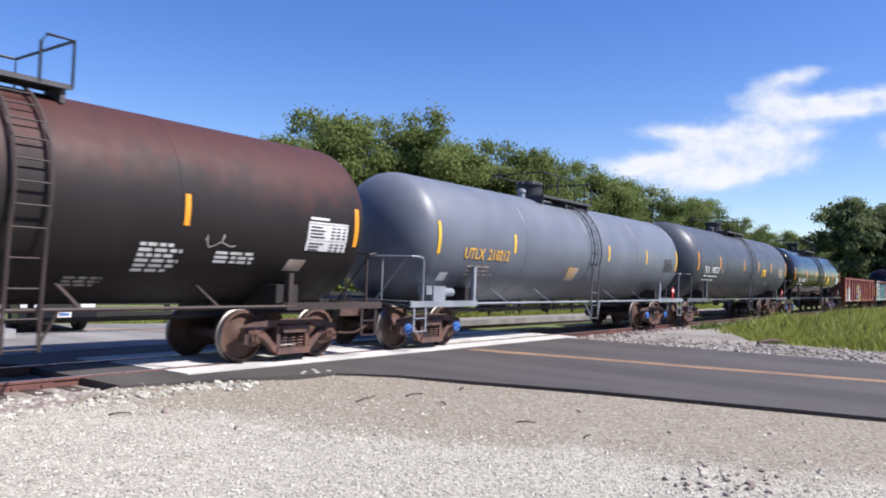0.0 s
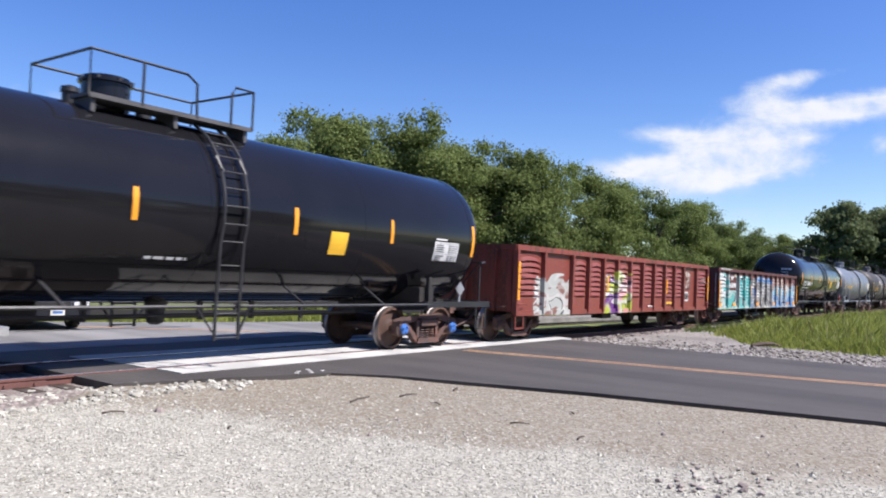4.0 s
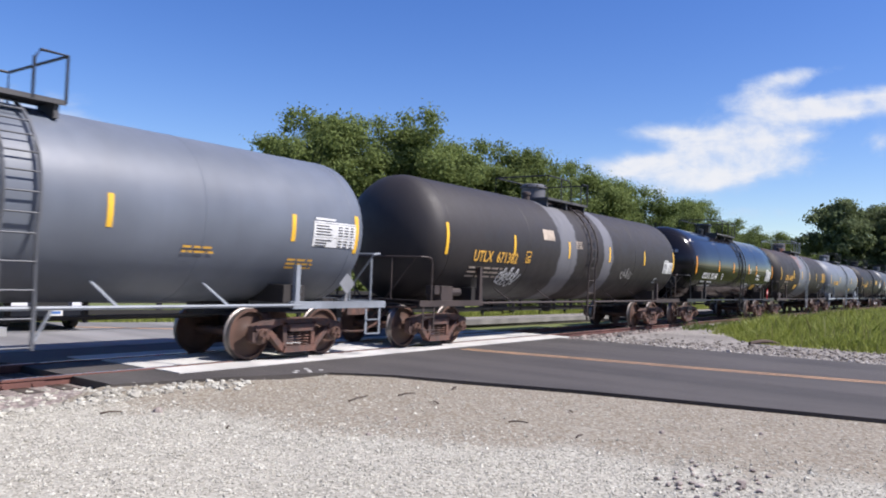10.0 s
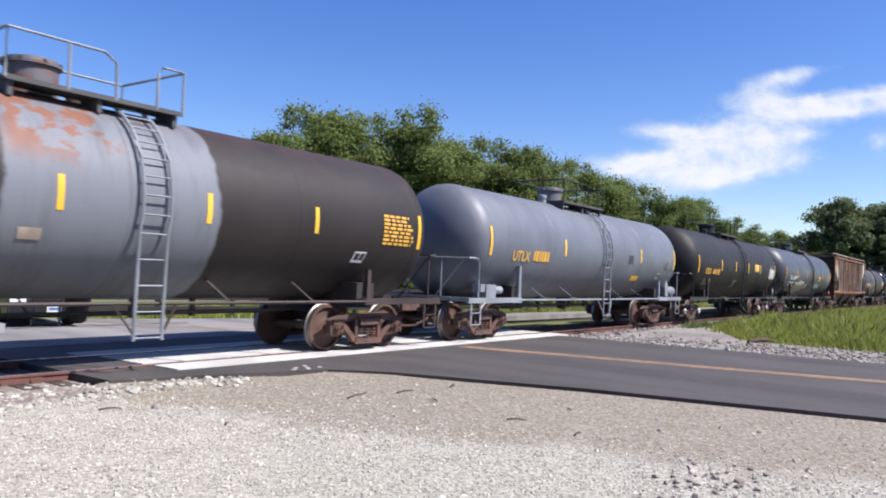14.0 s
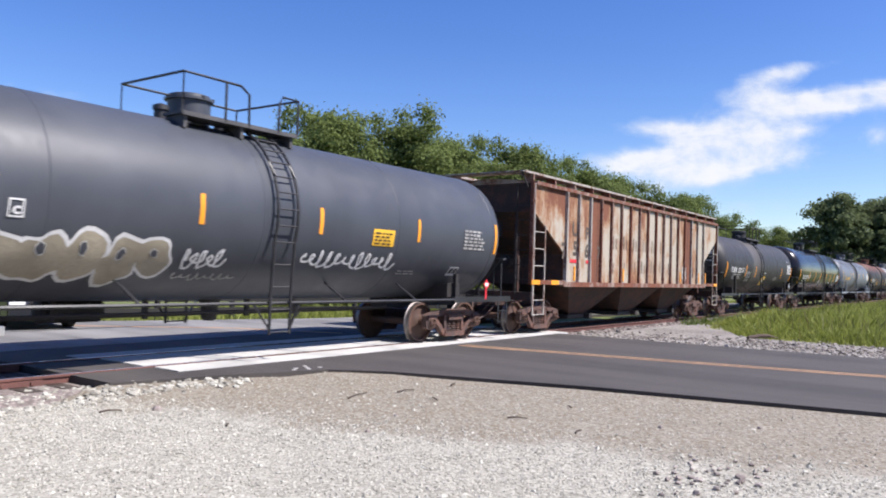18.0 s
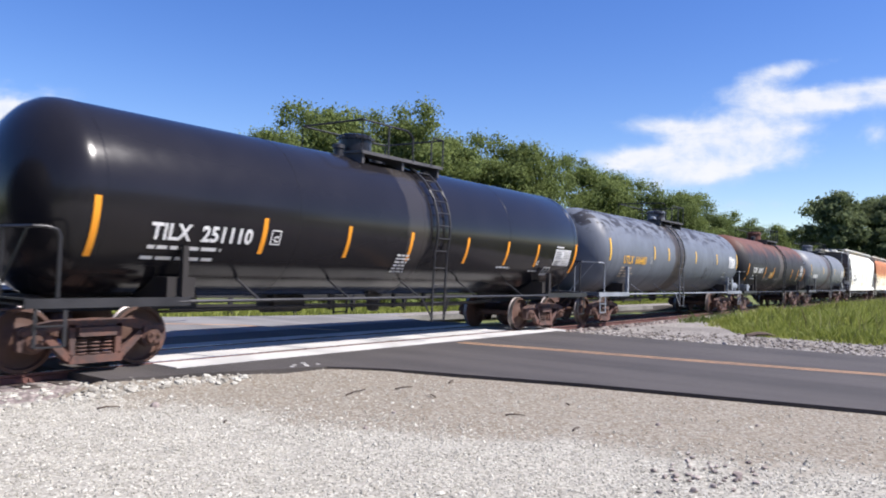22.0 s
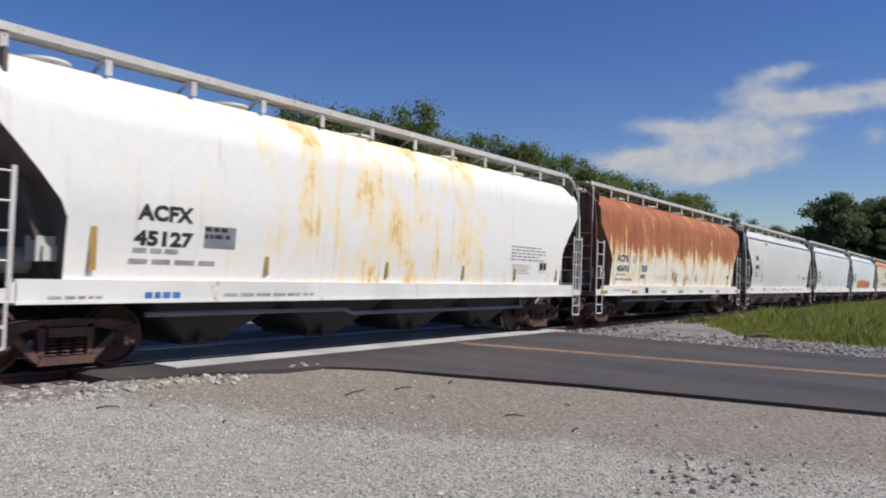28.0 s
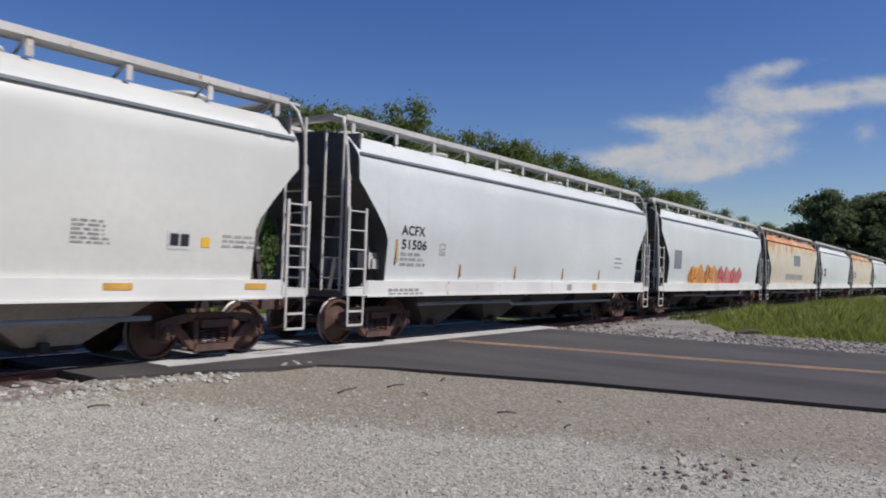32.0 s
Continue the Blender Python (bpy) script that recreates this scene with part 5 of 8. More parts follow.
    for d in (-1, 1):
        e = d * hl
        part("end_board", Geo().box((e + d * 0.1, 0, 4.40), (0.5, 2.8, 0.03)), trim, car)
        for y in (-1.35, 1.35):
            part("board_brace", Geo().bar((e + d * 0.3, y, 4.38), (e - d * 0.1, y, 3.9), 0.03, 0.03), UNDER, car)
        for s in (-1, 1):
            part("corner_post", Geo().box((e - d * 0.05, s * 1.50, 2.75), (0.12, 0.10, 2.75)), rib_mat, car)
            part("slope_brace", Geo().bar((e - d * 0.45, s * 0.8, 1.05), (e - d * 0.45, s * 0.8, 3.2), 0.12, 0.12), UNDER_RUST, car)
            part("end_ladder", Geo().bar((e + d * 0.02, s * 1.05, 1.1), (e + d * 0.02, s * 1.05, 4.1), 0.04, 0.03), UNDER, car)
            x = e - d * 0.05
            g = Geo()
            g.bar((x - d * 0.62, s * 1.56, 1.0), (x - d * 0.62, s * 1.56, 3.0), 0.05, 0.03)
            g.bar((x, s * 1.56, 0.55), (x, s * 1.56, 4.1), 0.06, 0.03)
            g.bar((x - d * 0.62, s * 1.56, 1.0), (x - d * 0.62, s * 1.56, 0.55), 0.05, 0.03)
            part("ladder_stile", g, trim, car)
            for z in (0.56, 0.95, 1.42, 1.88, 2.34, 2.80):
                part("ladder_rung", Geo().tube([(x, s * 1.56, z), (x - d * 0.62, s * 1.56, z)], 0.018, 5), trim, car)
        g = Geo()
        for z in (1.5, 1.9, 2.3, 2.7, 3.1, 3.5):
            g.tube([(e + d * 0.02, -1.4, z), (e + d * 0.02, -1.05, z)], 0.014, 5)
        part("grab_irons", g, UNDER, car)
        part("end_sill", Geo().box((e - d * 0.12, 0, 1.05), (0.26, 3.0, 0.22)), UNDER_RUST, car)
        truck(car, e - d * (1.26 if d < 0 else 1.84))
        end_gear(car, e, d, gap[0 if d < 0 else 1])
    brake_wheel(car, -hl, -1, -0.3, 2.9, TRIM_BLACK)
    part("brake_cylinder", Geo().turn([(-0.4, 0.05), (-0.35, 0.2), (0.35, 0.2), (0.4, 0.05)], "x", (-hl + 1.1, -0.2, 2.0), 14), UNDER, car)
    return car, -1.505, hl


def gondola(L, R, wall_mat, rib_mat, label, gap=(0.8, 0.8), plain=(), n=14):
    xc, hl = (L + R) / 2, (R - L) / 2
    car = thing("gondola_car", label, "gondola car", "cars of the freight train")
    car["train_x"] = xc
    z0, z1 = 0.80, 2.42
    for s in (-1, 1):
        part("side_wall", Geo().box((0, s * 1.46, (z0 + z1) / 2), (2 * hl, 0.05, z1 - z0)), wall_mat, car)
        part("top_chord", Geo().box((0, s * 1.50, z1 + 0.05), (2 * hl, 0.17, 0.14)), rib_mat, car)
        part("side_sill", Geo().box((0, s * 1.49, z0 - 0.04), (2 * hl - 0.2, 0.12, 0.14)), wall_mat, car)
        edges = [-hl, -6.4, -4.7, -3.62, -2.56, -1.5, -0.42, 0.66, 1.74, 2.82, 3.84, 4.88, 6.42, hl]
        n = len(edges) - 1
        for k, x in enumerate(edges):
            x = max(-hl + 0.06, min(hl - 0.06, x))
            part("rib", Geo().prism([(x - 0.075, s * 1.48), (x + 0.075, s * 1.48), (x + 0.05, s * 1.60), (x - 0.05, s * 1.60)], "z", z0 - 0.05, z1 + 0.01), wall_mat if 0 < k < n else rib_mat, car)
        for k in range(n):
            if k in plain:
                continue
            x0, x1 = edges[k] + 0.10, edges[k + 1] - 0.10
            # a pressed sheet with an arched top and seven louvred dents above a plain foot
            m, rows = 12, [(0.0, 0.0), (0.0, 1.0), (0.24, 1.0)]
            for j in range(7):
                zb = 0.26 + j * 0.098
                rows += [(zb, 0.15), (zb + 0.018, 2.15), (zb + 0.055, 1.55), (zb + 0.088, 0.75)]
            rows += [(0.95, 1.0), (0.985, 0.8), (1.0, 0.0)]
            vs, fs = [], []
            for i in range(m + 1):
                u = i / m
                arch = max(0.0, math.sin(u * math.pi)) ** 0.55
                x = x0 + (x1 - x0) * u
                top = z1 - 0.20 + 0.13 * arch
                for f, out in rows:
                    dent = 1.0 + (out - 1.0) * arch if 0.25 < f < 0.945 else out
                    vs.append((x, s * (1.484 + 0.040 * dent * min(1.0, 6 * u + 0.15, 6 * (1 - u) + 0.15)), z0 + 0.01 + (top - z0) * f))
            q = len(rows)
            for i in range(m):
                fs += [(i * q + j, i * q + j + 1, (i + 1) * q + j + 1, (i + 1) * q + j) for j in range(q - 1)]
            part("corrugation", Geo().add(vs, fs), wall_mat, car, angle=40)
    for d in (-1, 1):
        e = d * hl
        part("end_wall", Geo().box((e - d * 0.03, 0, (z0 + z1) / 2), (0.06, 2.9, z1 - z0)), rib_mat, car)
        part("end_cap", Geo().box((e - d * 0.05, 0, z1 + 0.05), (0.16, 3.1, 0.14)), rib_mat, car)
        for y in (-0.9, 0.0, 0.9):
            part("end_rib", Geo().box((e + d * 0.03, y, (z0 + z1) / 2), (0.10, 0.14, z1 - z0)), rib_mat, car)
        for s in (-1, 1):
            for z in (1.0, 1.4, 1.8):
                part("grab_iron", Geo().tube([(e - d * 0.05, s * 1.62, z), (e - d * 0.5, s * 1.62, z)], 0.014, 5), rib_mat, car)
            part("sill_step", Geo().bar((e - d * 0.1, s * 1.52, 0.78), (e - d * 0.1, s * 1.52, 0.36), 0.04, 0.02).bar((e - d * 0.5, s * 1.52, 0.78), (e - d * 0.5, s * 1.52, 0.36), 0.04, 0.02).bar((e - d * 0.1, s * 1.52, 0.37), (e - d * 0.5, s * 1.52, 0.37), 0.03, 0.04), rib_mat, car)
        truck(car, e - d * (0.95 if d < 0 else 2.15))
        end_gear(car, e, d, gap[0 if d < 0 else 1])
    part("floor", Geo().box((0, 0, 0.92), (2 * hl - 0.1, 2.9, 0.08)), UNDER, car)
    part("centre_sill", Geo().box((0, 0, 0.76), (2 * hl - 0.2, 0.5, 0.30)), UNDER, car)
    part("brake_gear", Geo().tube([(-3, -0.7, 0.6), (3, -0.7, 0.6)], 0.03, 6).box((-1.0, -0.8, 0.62), (0.7, 0.4, 0.3)).box((1.2, -0.8, 0.55), (0.35, 0.3, 0.3)), UNDER, car)
    return car, -1.606, hl
# ---- the train, car by car ----
UNDER_RUST = mat_rusty("underframe_rust", (0.040, 0.023, 0.019), (0.080, 0.035, 0.023), 0.5, 0.8, 3.0, streak=False)
GREY = (0.122, 0.138, 0.166)
BLACK = (0.010, 0.010, 0.012)
BROWN = (0.021, 0.017, 0.0165)
train = []
ENDS = [(-4.4, 10.61), (13.34, 28.27), (30.6, 45.55), (48.24, 63.0), (64.96, 80.78), (82.25, 98.16), (100.15, 114.75), (117.49, 131.2), (134.15, 149.0), (151.75, 164.75),
        (167.24, 180.75), (183.70, 196.94), (199.87, 213.35), (216.35, 231.1), (232.93, 249.66), (251.65, 265.35), (268.1, 283.05), (285.76, 300.97), (303.2, 317.3), (320.0, 334.3),
        (336.55, 353.37), (354.45, 371.14), (372.32, 389.33), (390.37, 406.72), (407.8, 424.6), (425.7, 442.5), (443.6, 460.4), (461.5, 478.3), (479.4, 496.2), (497.3, 514.1), (515.2, 532.0)]


def gaps(i):
    """From the car's ends to the middle of the gaps before and behind it."""
    before = (ENDS[i][0] - ENDS[i - 1][1]) / 2 if i else 1.3
    behind = (ENDS[i + 1][0] - ENDS[i][1]) / 2 if i + 1 < len(ENDS) else 0.6
    return before, behind


def strips(car, surf, hl, at, mat=YELLOW, zl=2.12, zh=2.84):
    for x in (-hl, hl):
        strip(car, surf, x, zl, zh, mat)
    for x in at:
        strip(car, surf, x, zl + 0.14, zh - 0.10, mat, 0.09)


def tank(i, top, mat, trim, label, **kw):
    car, surf, hl = tank_car(*ENDS[i], top, mat, trim, label, gap=gaps(i), **kw)
    train.append(car)
    return car, surf, hl


def hopper(i, body, sill, trim, label, **kw):
    car, y, hl = covered_hopper(*ENDS[i], body, sill, trim, label, gap=gaps(i), **kw)
    train.append(car)
    return car, y, hl


def weights(c, sf, x, z, w, mat, seed=1):
    """The two lines of load limit and light weight under a car's mark."""
    bars(c, x, z, w, 1, sf, mat, 0.062, 0.05, seed, words=7)
    bars(c, x - 0.05, z - 0.16, w * 0.95, 1, sf, mat, 0.062, 0.05, seed + 7, words=7)


def head_marks(c, sf, hl, mat, seed):
    """Faint lines of stencil on the front head."""
    rnd = random.Random(seed)
    g = Geo()
    r, zc = sf
    for i, (w, h) in enumerate(((0.75, 0.11), (0.55, 0.05), (0.6, 0.05))):
        z = zc + 0.42 - i * 0.16
        y = -0.35
        u = 0.0
        while u < w:
            ln = rnd.uniform(0.08, 0.2)
            vs = []
            for a, b in ((u, 0), (u + ln, 0), (u + ln, h), (u, h)):
                yy, zz = y - w / 2 + a, z + b - zc
                q = max(0.02, 1 - (yy * yy + zz * zz) / (r * r))
                vs.append((-hl - r * 0.52 * math.sqrt(q) - 0.012, -yy - 0.9, z + b))
            g.add(vs, [(0, 1, 2, 3)])
            u += ln + 0.05
    me = bpy.data.meshes.new("head_stencil")
    me.from_pydata(g.v, [], g.f)
    me.materials.append(mat)
    ob = new("head_stencil", me)
    ob.parent = c
    tagged(ob, "faint lines of stencil", kind="stuff")


def end_valves(c, hl, trim):
    """Brake valve and pipes on the front platform."""
    g = Geo().box((-hl + 0.25, -1.15, 1.22), (0.45, 0.4, 0.34)).turn([(-0.2, 0.10), (0.2, 0.10)], "x", (-hl + 0.7, -1.2, 1.25), 10).box((-hl - 0.1, -1.2, 1.3), (0.2, 0.25, 0.2))
    part("brake_valve", g, trim, c)


def end_tank(c, hl, trim):
    """Air reservoir on the rear platform."""
    part("air_reservoir", Geo().turn([(-0.55, 0.05), (-0.5, 0.19), (0.5, 0.19), (0.55, 0.05)], "x", (hl + 0.05, -1.15, 1.28), 14).box((hl - 0.2, -1.15, 1.08), (0.1, 0.3, 0.2)).box((hl + 0.3, -1.15, 1.08), (0.1, 0.3, 0.2)), trim, c)
    part("valve_guard", Geo().prism([(hl - 0.75, 1.1), (hl - 0.55, 1.1), (hl - 0.5, 1.55), (hl - 0.7, 1.7), (hl - 0.82, 1.5)], "y", -1.42, -1.38), trim, c)


# brown tank car, leaving at the start
M1 = mat_tank("shell_brown", (0.016, 0.0125, 0.012), 0.6, top=(3.0, (0.072, 0.025, 0.021), 0.8), spec=0.28)
c, sf, hl = tank(0, 4.10, M1, TRIM_BROWN, "brown-black tank car with a rust-red crown", dome=0.5, ladder_x=1.45)
strips(c, sf, hl, (3.78,), AMBER)
data_panel(c, 6.27, 2.0, 1.0, 0.62, sf)
bars(c, 3.08, 1.93, 0.75, 6, sf, STENCIL_WHITE, 0.055, 0.035, 4)
bars(c, 4.42, 1.86, 0.85, 3, sf, STENCIL_WHITE, 0.05, 0.03, 5)
bars(c, 2.16, 1.42, 0.6, 3, sf, STENCIL_DIM, 0.05, 0.03, 6)
quad_on(c, 5.93, 1.63, 0.4, 0.24, sf, STENCIL_GHOST, "paint_patch", lean=0.06)
scribble(c, sf, 4.1, 1.9, 0.6, 0.35, STENCIL_DIM, 3, 2, 0.02)

M2 = mat_tank("shell_grey", GREY, 0.44, grime=0.12, spec=0.45)
c, sf, hl = tank(1, 4.00, M2, TRIM_GREY, "light grey tank car with yellow lettering", caps="blue", dome=-1.1, dome_mat=TRIM_BLACK, ladder_mat=TRIM_SLATE)
strips(c, sf, hl, (-4.26, 1.41, 4.5))
fit_text(c, "UTLX", -6.46, -5.62, 2.06, 0.34, sf, STENCIL_YELLOW)
fit_text(c, "210212", -5.45, -4.50, 2.06, 0.34, sf, STENCIL_YELLOW)
bars(c, -6.2, 1.86, 1.25, 3, sf, STENCIL_GHOST, 0.05, 0.06, 3)
bars(c, 6.2, 2.46, 0.95, 6, sf, STENCIL_BLACK, 0.04, 0.04, 3, words=6)
quad_on(c, -1.2, 1.62, 0.6, 0.42, sf, STENCIL_GHOST, "rust_stain", "brown rubbed rust stain", lean=0.1)
bars(c, -1.15, 1.95, 0.55, 4, sf, STENCIL_YELLOW, 0.04, 0.05, 8)
quad_on(c, -7.15, 1.52, 0.32, 0.24, sf, STENCIL_WHITE, "placard_board")
placard(c, 7.2, -1.47, 1.36, 0.30)
end_valves(c, hl, TRIM_GREY)

M3 = mat_tank("shell_slate", (0.056, 0.065, 0.081), 0.44, grime=0.10, spec=0.42)
c, sf, hl = tank(2, 4.17, M3, TRIM_SLATE, "slate grey tank car with white lettering", dome=-0.6, ladder_x=0.6, dome_mat=TRIM_BLACK)
strips(c, sf, hl, (-4.58, -0.87, 1.73, 4.15), AMBER, 2.2, 2.95)
fit_text(c, "TILX  198778", -6.67, -4.74, 2.13, 0.36, sf, STENCIL_WHITE)
stencil_box(c, -4.37, 2.17, 0.19, sf, STENCIL_DIM)
weights(c, sf, -6.57, 1.97, 1.85, STENCIL_WHITE, 2)
quad_on(c, 2.42, 2.12, 0.69, 0.36, sf, YELLOW, "warning_label", "yellow emergency notice label")
bars(c, 2.48, 2.34, 0.57, 3, (sf[0] + 0.005, sf[1]), STENCIL_BLACK, 0.05, 0.05, 2)
data_panel(c, 5.79, 2.14, 1.0, 0.52, sf, STENCIL_GHOST, STENCIL_BLACK)
wide_panel(c, 5.35, 1.55, 0.36, sf)
bars(c, 3.4, 1.82, 0.75, 3, sf, STENCIL_DIM, 0.05, 0.03, 4)
head_marks(c, sf, hl, STENCIL_DIM, 1)
placard(c, 7.1, -1.47, 1.34, 0.30)

M4 = mat_tank("shell_black", BLACK, 0.09, grime=0.08, spec=0.28)
c, sf, hl = tank(3, 4.05, M4, TRIM_BLACK, "glossy black tank car with white lettering", caps="blue", dome=-1.0)
strips(c, sf, hl, (-4.06, -1.3, 1.8, 4.43), AMBER)
fit_text(c, "TILX  191407", -6.34, -4.25, 1.98, 0.33, sf, STENCIL_WHITE)
stencil_box(c, -3.92, 2.0, 0.2, sf, STENCIL_WHITE)
weights(c, sf, -6.3, 1.82, 1.9, STENCIL_WHITE, 4)
quad_on(c, 2.68, 1.96, 0.46, 0.44, sf, YELLOW, "warning_label", "yellow square label")
data_panel(c, 5.9, 1.98, 0.9, 0.5, sf)
bars(c, -1.0, 1.72, 0.9, 1, sf, STENCIL_WHITE, 0.05, 0.03, 4)
head_marks(c, sf, hl, STENCIL_WHITE, 2)
placard(c, 7.0, -1.46, 1.36, 0.28, False)

# gondolas
RED = mat_rusty("gondola_red", (0.215, 0.046, 0.030), (0.10, 0.038, 0.026), 0.45, 0.6, 2.0)
RED_DARK = mat_rusty("gondola_red_dark", (0.088, 0.021, 0.020), (0.06, 0.03, 0.022), 0.4, 0.65, 2.0)


def mat_sprayed(name, base, zones, seed=0.0):
    """Spray paint over oxide red: along x, zones of (from, to, fill, second fill), with white swept outlines."""
    s = Nodes(name)
    co = s.coords()
    x, y, z = s.xyz(co)
    sweep = s.n("Mapping")
    sweep.inputs["Scale"].default_value, sweep.inputs["Rotation"].default_value, sweep.inputs["Location"].default_value = (0.75, 0.0, 1.25), (0, 0.6, 0), (seed, 0, 0)
    s.link(s.coords(), sweep.inputs["Vector"])
    n1 = s.noise(sweep.outputs[0], 1.15, 1.5, 0.4, 0.9)
    n2 = s.noise(sweep.outputs[0], 1.8, 1.0, 0.4, 0.9)
    fine = s.noise(co, 30, 3)
    red = s.mix(s.ramp(fine, 0.3, 0.7), tuple(c * 0.75 for c in base), base)
    worn, streak = s.noise(co, 2.4, 6, 0.65), s.noise(s.coords((2.5, 0.4, 0.3)), 1.6, 5)
    red = s.mix(s.ramp(worn, 0.52, 0.68, 0, 0.7), red, (0.15, 0.055, 0.032))
    red = s.mix(s.ramp(streak, 0.55, 0.75, 0, 0.5), red, (0.27, 0.098, 0.064))
    col = red
    for x0, x1, fill, second, zt, *bands in zones:
        m = s.math("MULTIPLY", s.ramp(x, x0 - 0.02, x0 + 0.02), s.ramp(x, x1 - 0.02, x1 + 0.02, 1, 0))
        lid = s.math("ADD", z, s.math("MULTIPLY", s.math("SUBTRACT", n2, 0.5), 0.9))
        m = s.math("MULTIPLY", m, s.ramp(lid, zt - 0.03, zt + 0.03, 1, 0))
        paint = s.mix(s.ramp(n2, 0.50, 0.54), fill, second)
        for low, high, band in bands:
            wavy = s.math("ADD", z, s.math("MULTIPLY", s.math("SUBTRACT", n2, 0.5), 0.5))
            on = s.math("MULTIPLY", s.ramp(wavy, low - 0.04, low + 0.04), s.ramp(wavy, high - 0.04, high + 0.04, 1, 0))
            paint = s.mix(on, paint, band)
        edge = s.math("MULTIPLY", s.ramp(n1, 0.50, 0.52), s.ramp(n1, 0.57, 0.59, 1, 0))
        edge2 = s.math("MULTIPLY", s.ramp(n1, 0.38, 0.40), s.ramp(n1, 0.43, 0.45, 1, 0))
        paint = s.mix(s.math("MULTIPLY", edge, 0.85), paint, (0.46, 0.45, 0.42))
        paint = s.mix(s.math("MULTIPLY", edge2, 0.35), paint, (0.47, 0.455, 0.42))
        thin = s.math("MULTIPLY", s.ramp(n1, 0.59, 0.595), s.ramp(n1, 0.605, 0.61, 1, 0))
        paint = s.mix(thin, paint, (0.03, 0.03, 0.035))
        col = s.mix(m, col, paint)
    s.bump(fine, 0.15, 0.004)
    return s.finish(col, 0.5)


SPRAY5 = mat_sprayed("sprayed_lime", (0.215, 0.046, 0.030), ((-2.42, -1.32, (0.33, 0.37, 0.04), (0.12, 0.03, 0.16), 1.95), (-1.32, -0.30, (0.33, 0.37, 0.04), (0.50, 0.22, 0.22), 1.95), (-6.9, -4.8, (0.35, 0.36, 0.33), (0.20, 0.10, 0.08), 1.7)), 3.0)
c, y, hl = gondola(*ENDS[4], SPRAY5, RED, "oxide red ribbed gondola car with lime green sprayed writing", gap=gaps(4), plain=(1, 11))
train.append(c)
for x in (-hl + 0.08, -2.35, 2.9, hl - 0.12):
    part("reflector_strip", Geo().box((x, -1.61, 1.60), (0.10, 0.012, 0.5 if abs(x) < 7 else 1.0)), AMBER, c)
quad_on(c, 5.12, 1.06, 0.5, 0.36, -1.495, STENCIL_WHITE, "test_panel")
for k in (0.04, 0.27):
    quad_on(c, 5.12 + k, 1.12, 0.19, 0.24, -1.50, STENCIL_BLACK, "test_field")
WORN_WHITE = mat_rusty("worn_white", (0.46, 0.42, 0.36), (0.17, 0.055, 0.038), 0.62, 0.7, 4.5, streak=False)
quad_on(c, 5.12, 1.50, 0.72, 0.75, -1.490, RED_DARK, "worn_emblem", "dark worn patch behind an emblem")
for k in range(6):
    quad_on(c, 5.20 + k * 0.095, 1.60 - 0.02 * (k % 3), 0.062, 0.46 + 0.03 * (k % 2), -1.493, WORN_WHITE, "emblem_stripe", "worn pale emblem stripe")
blob(c, -1.495, 5.17, 1.95, 0.62, 0.30, WORN_WHITE, WORN_WHITE, 5, "worn_shield")
bars(c, 3.0, 0.95, 0.6, 1, -1.566, YELLOW, 0.09, 0.05, 2)
bars(c, 1.2, 0.86, 0.4, 1, -1.566, STENCIL_WHITE, 0.06, 0.05, 2)
scribble(c, -1.60, 6.9, 1.75, 0.5, 0.35, STENCIL_DIM, 9, 3, 0.02)

SPRAY6 = mat_sprayed("sprayed_teal", (0.13, 0.034, 0.026), ((-8.0, -4.75, (0.075, 0.34, 0.32), (0.42, 0.44, 0.41), 2.25), (-4.65, -2.6, (0.075, 0.34, 0.32), (0.075, 0.34, 0.32), 2.2), (-2.5, -1.55, (0.18, 0.17, 0.16), (0.08, 0.20, 0.40), 2.1),
                                                              (-1.45, 1.7, (0.15, 0.14, 0.132), (0.33, 0.315, 0.295), 2.25, (2.02, 2.6, (0.06, 0.20, 0.42))), (1.76, 4.86, (0.29, 0.165, 0.125), (0.29, 0.18, 0.14), 2.15, (0.2, 1.38, (0.10, 0.215, 0.40)), (1.38, 1.74, (0.17, 0.36, 0.45))), (4.9, 8.0, (0.27, 0.17, 0.135), (0.17, 0.36, 0.46), 2.0, (0.2, 1.34, (0.10, 0.215, 0.40)), (1.34, 1.6, (0.17, 0.36, 0.46)))), 0.0)
c, y, hl = gondola(*ENDS[5], SPRAY6, RED_DARK, "dark red gondola car sprayed teal, grey and blue", gap=gaps(5), plain=(1, 11))
train.append(c)
quad_on(c, -6.28, 1.55, 1.45, 0.86, -1.492, RED_DARK, "number_panel", "dark brown repainted panel")
fit_text(c, "MP", -5.76, -5.32, 2.03, 0.24, -1.50, STENCIL_WHITE, 0.02)
fit_text(c, "642898", -6.06, -4.92, 1.68, 0.27, -1.50, STENCIL_WHITE, 0.02)
quad_on(c, -5.2, 2.16, 0.36, 0.16, -1.497, STENCIL_GHOST, "rust_stain")
bars(c, -7.6, 2.46, 1.9, 1, -1.59, STENCIL_DIM, 0.08, 0.03, 5, words=9)
bars(c, -7.75, 2.2, 0.75, 6, -1.585, STENCIL_WHITE, 0.09, 0.09, 8, words=3)
quad_on(c, 5.29, 1.37, 0.38, 0.28, -1.495, STENCIL_WHITE, "test_panel")
for k in (0.03, 0.2):
    quad_on(c, 5.29 + k, 1.41, 0.15, 0.2, -1.50, STENCIL_BLACK, "test_field")
for x in (-7.85, 7.85):
    part("reflector_strip", Geo().box((x, -1.61, 1.45), (0.12, 0.012, 1.0)), AMBER, c)
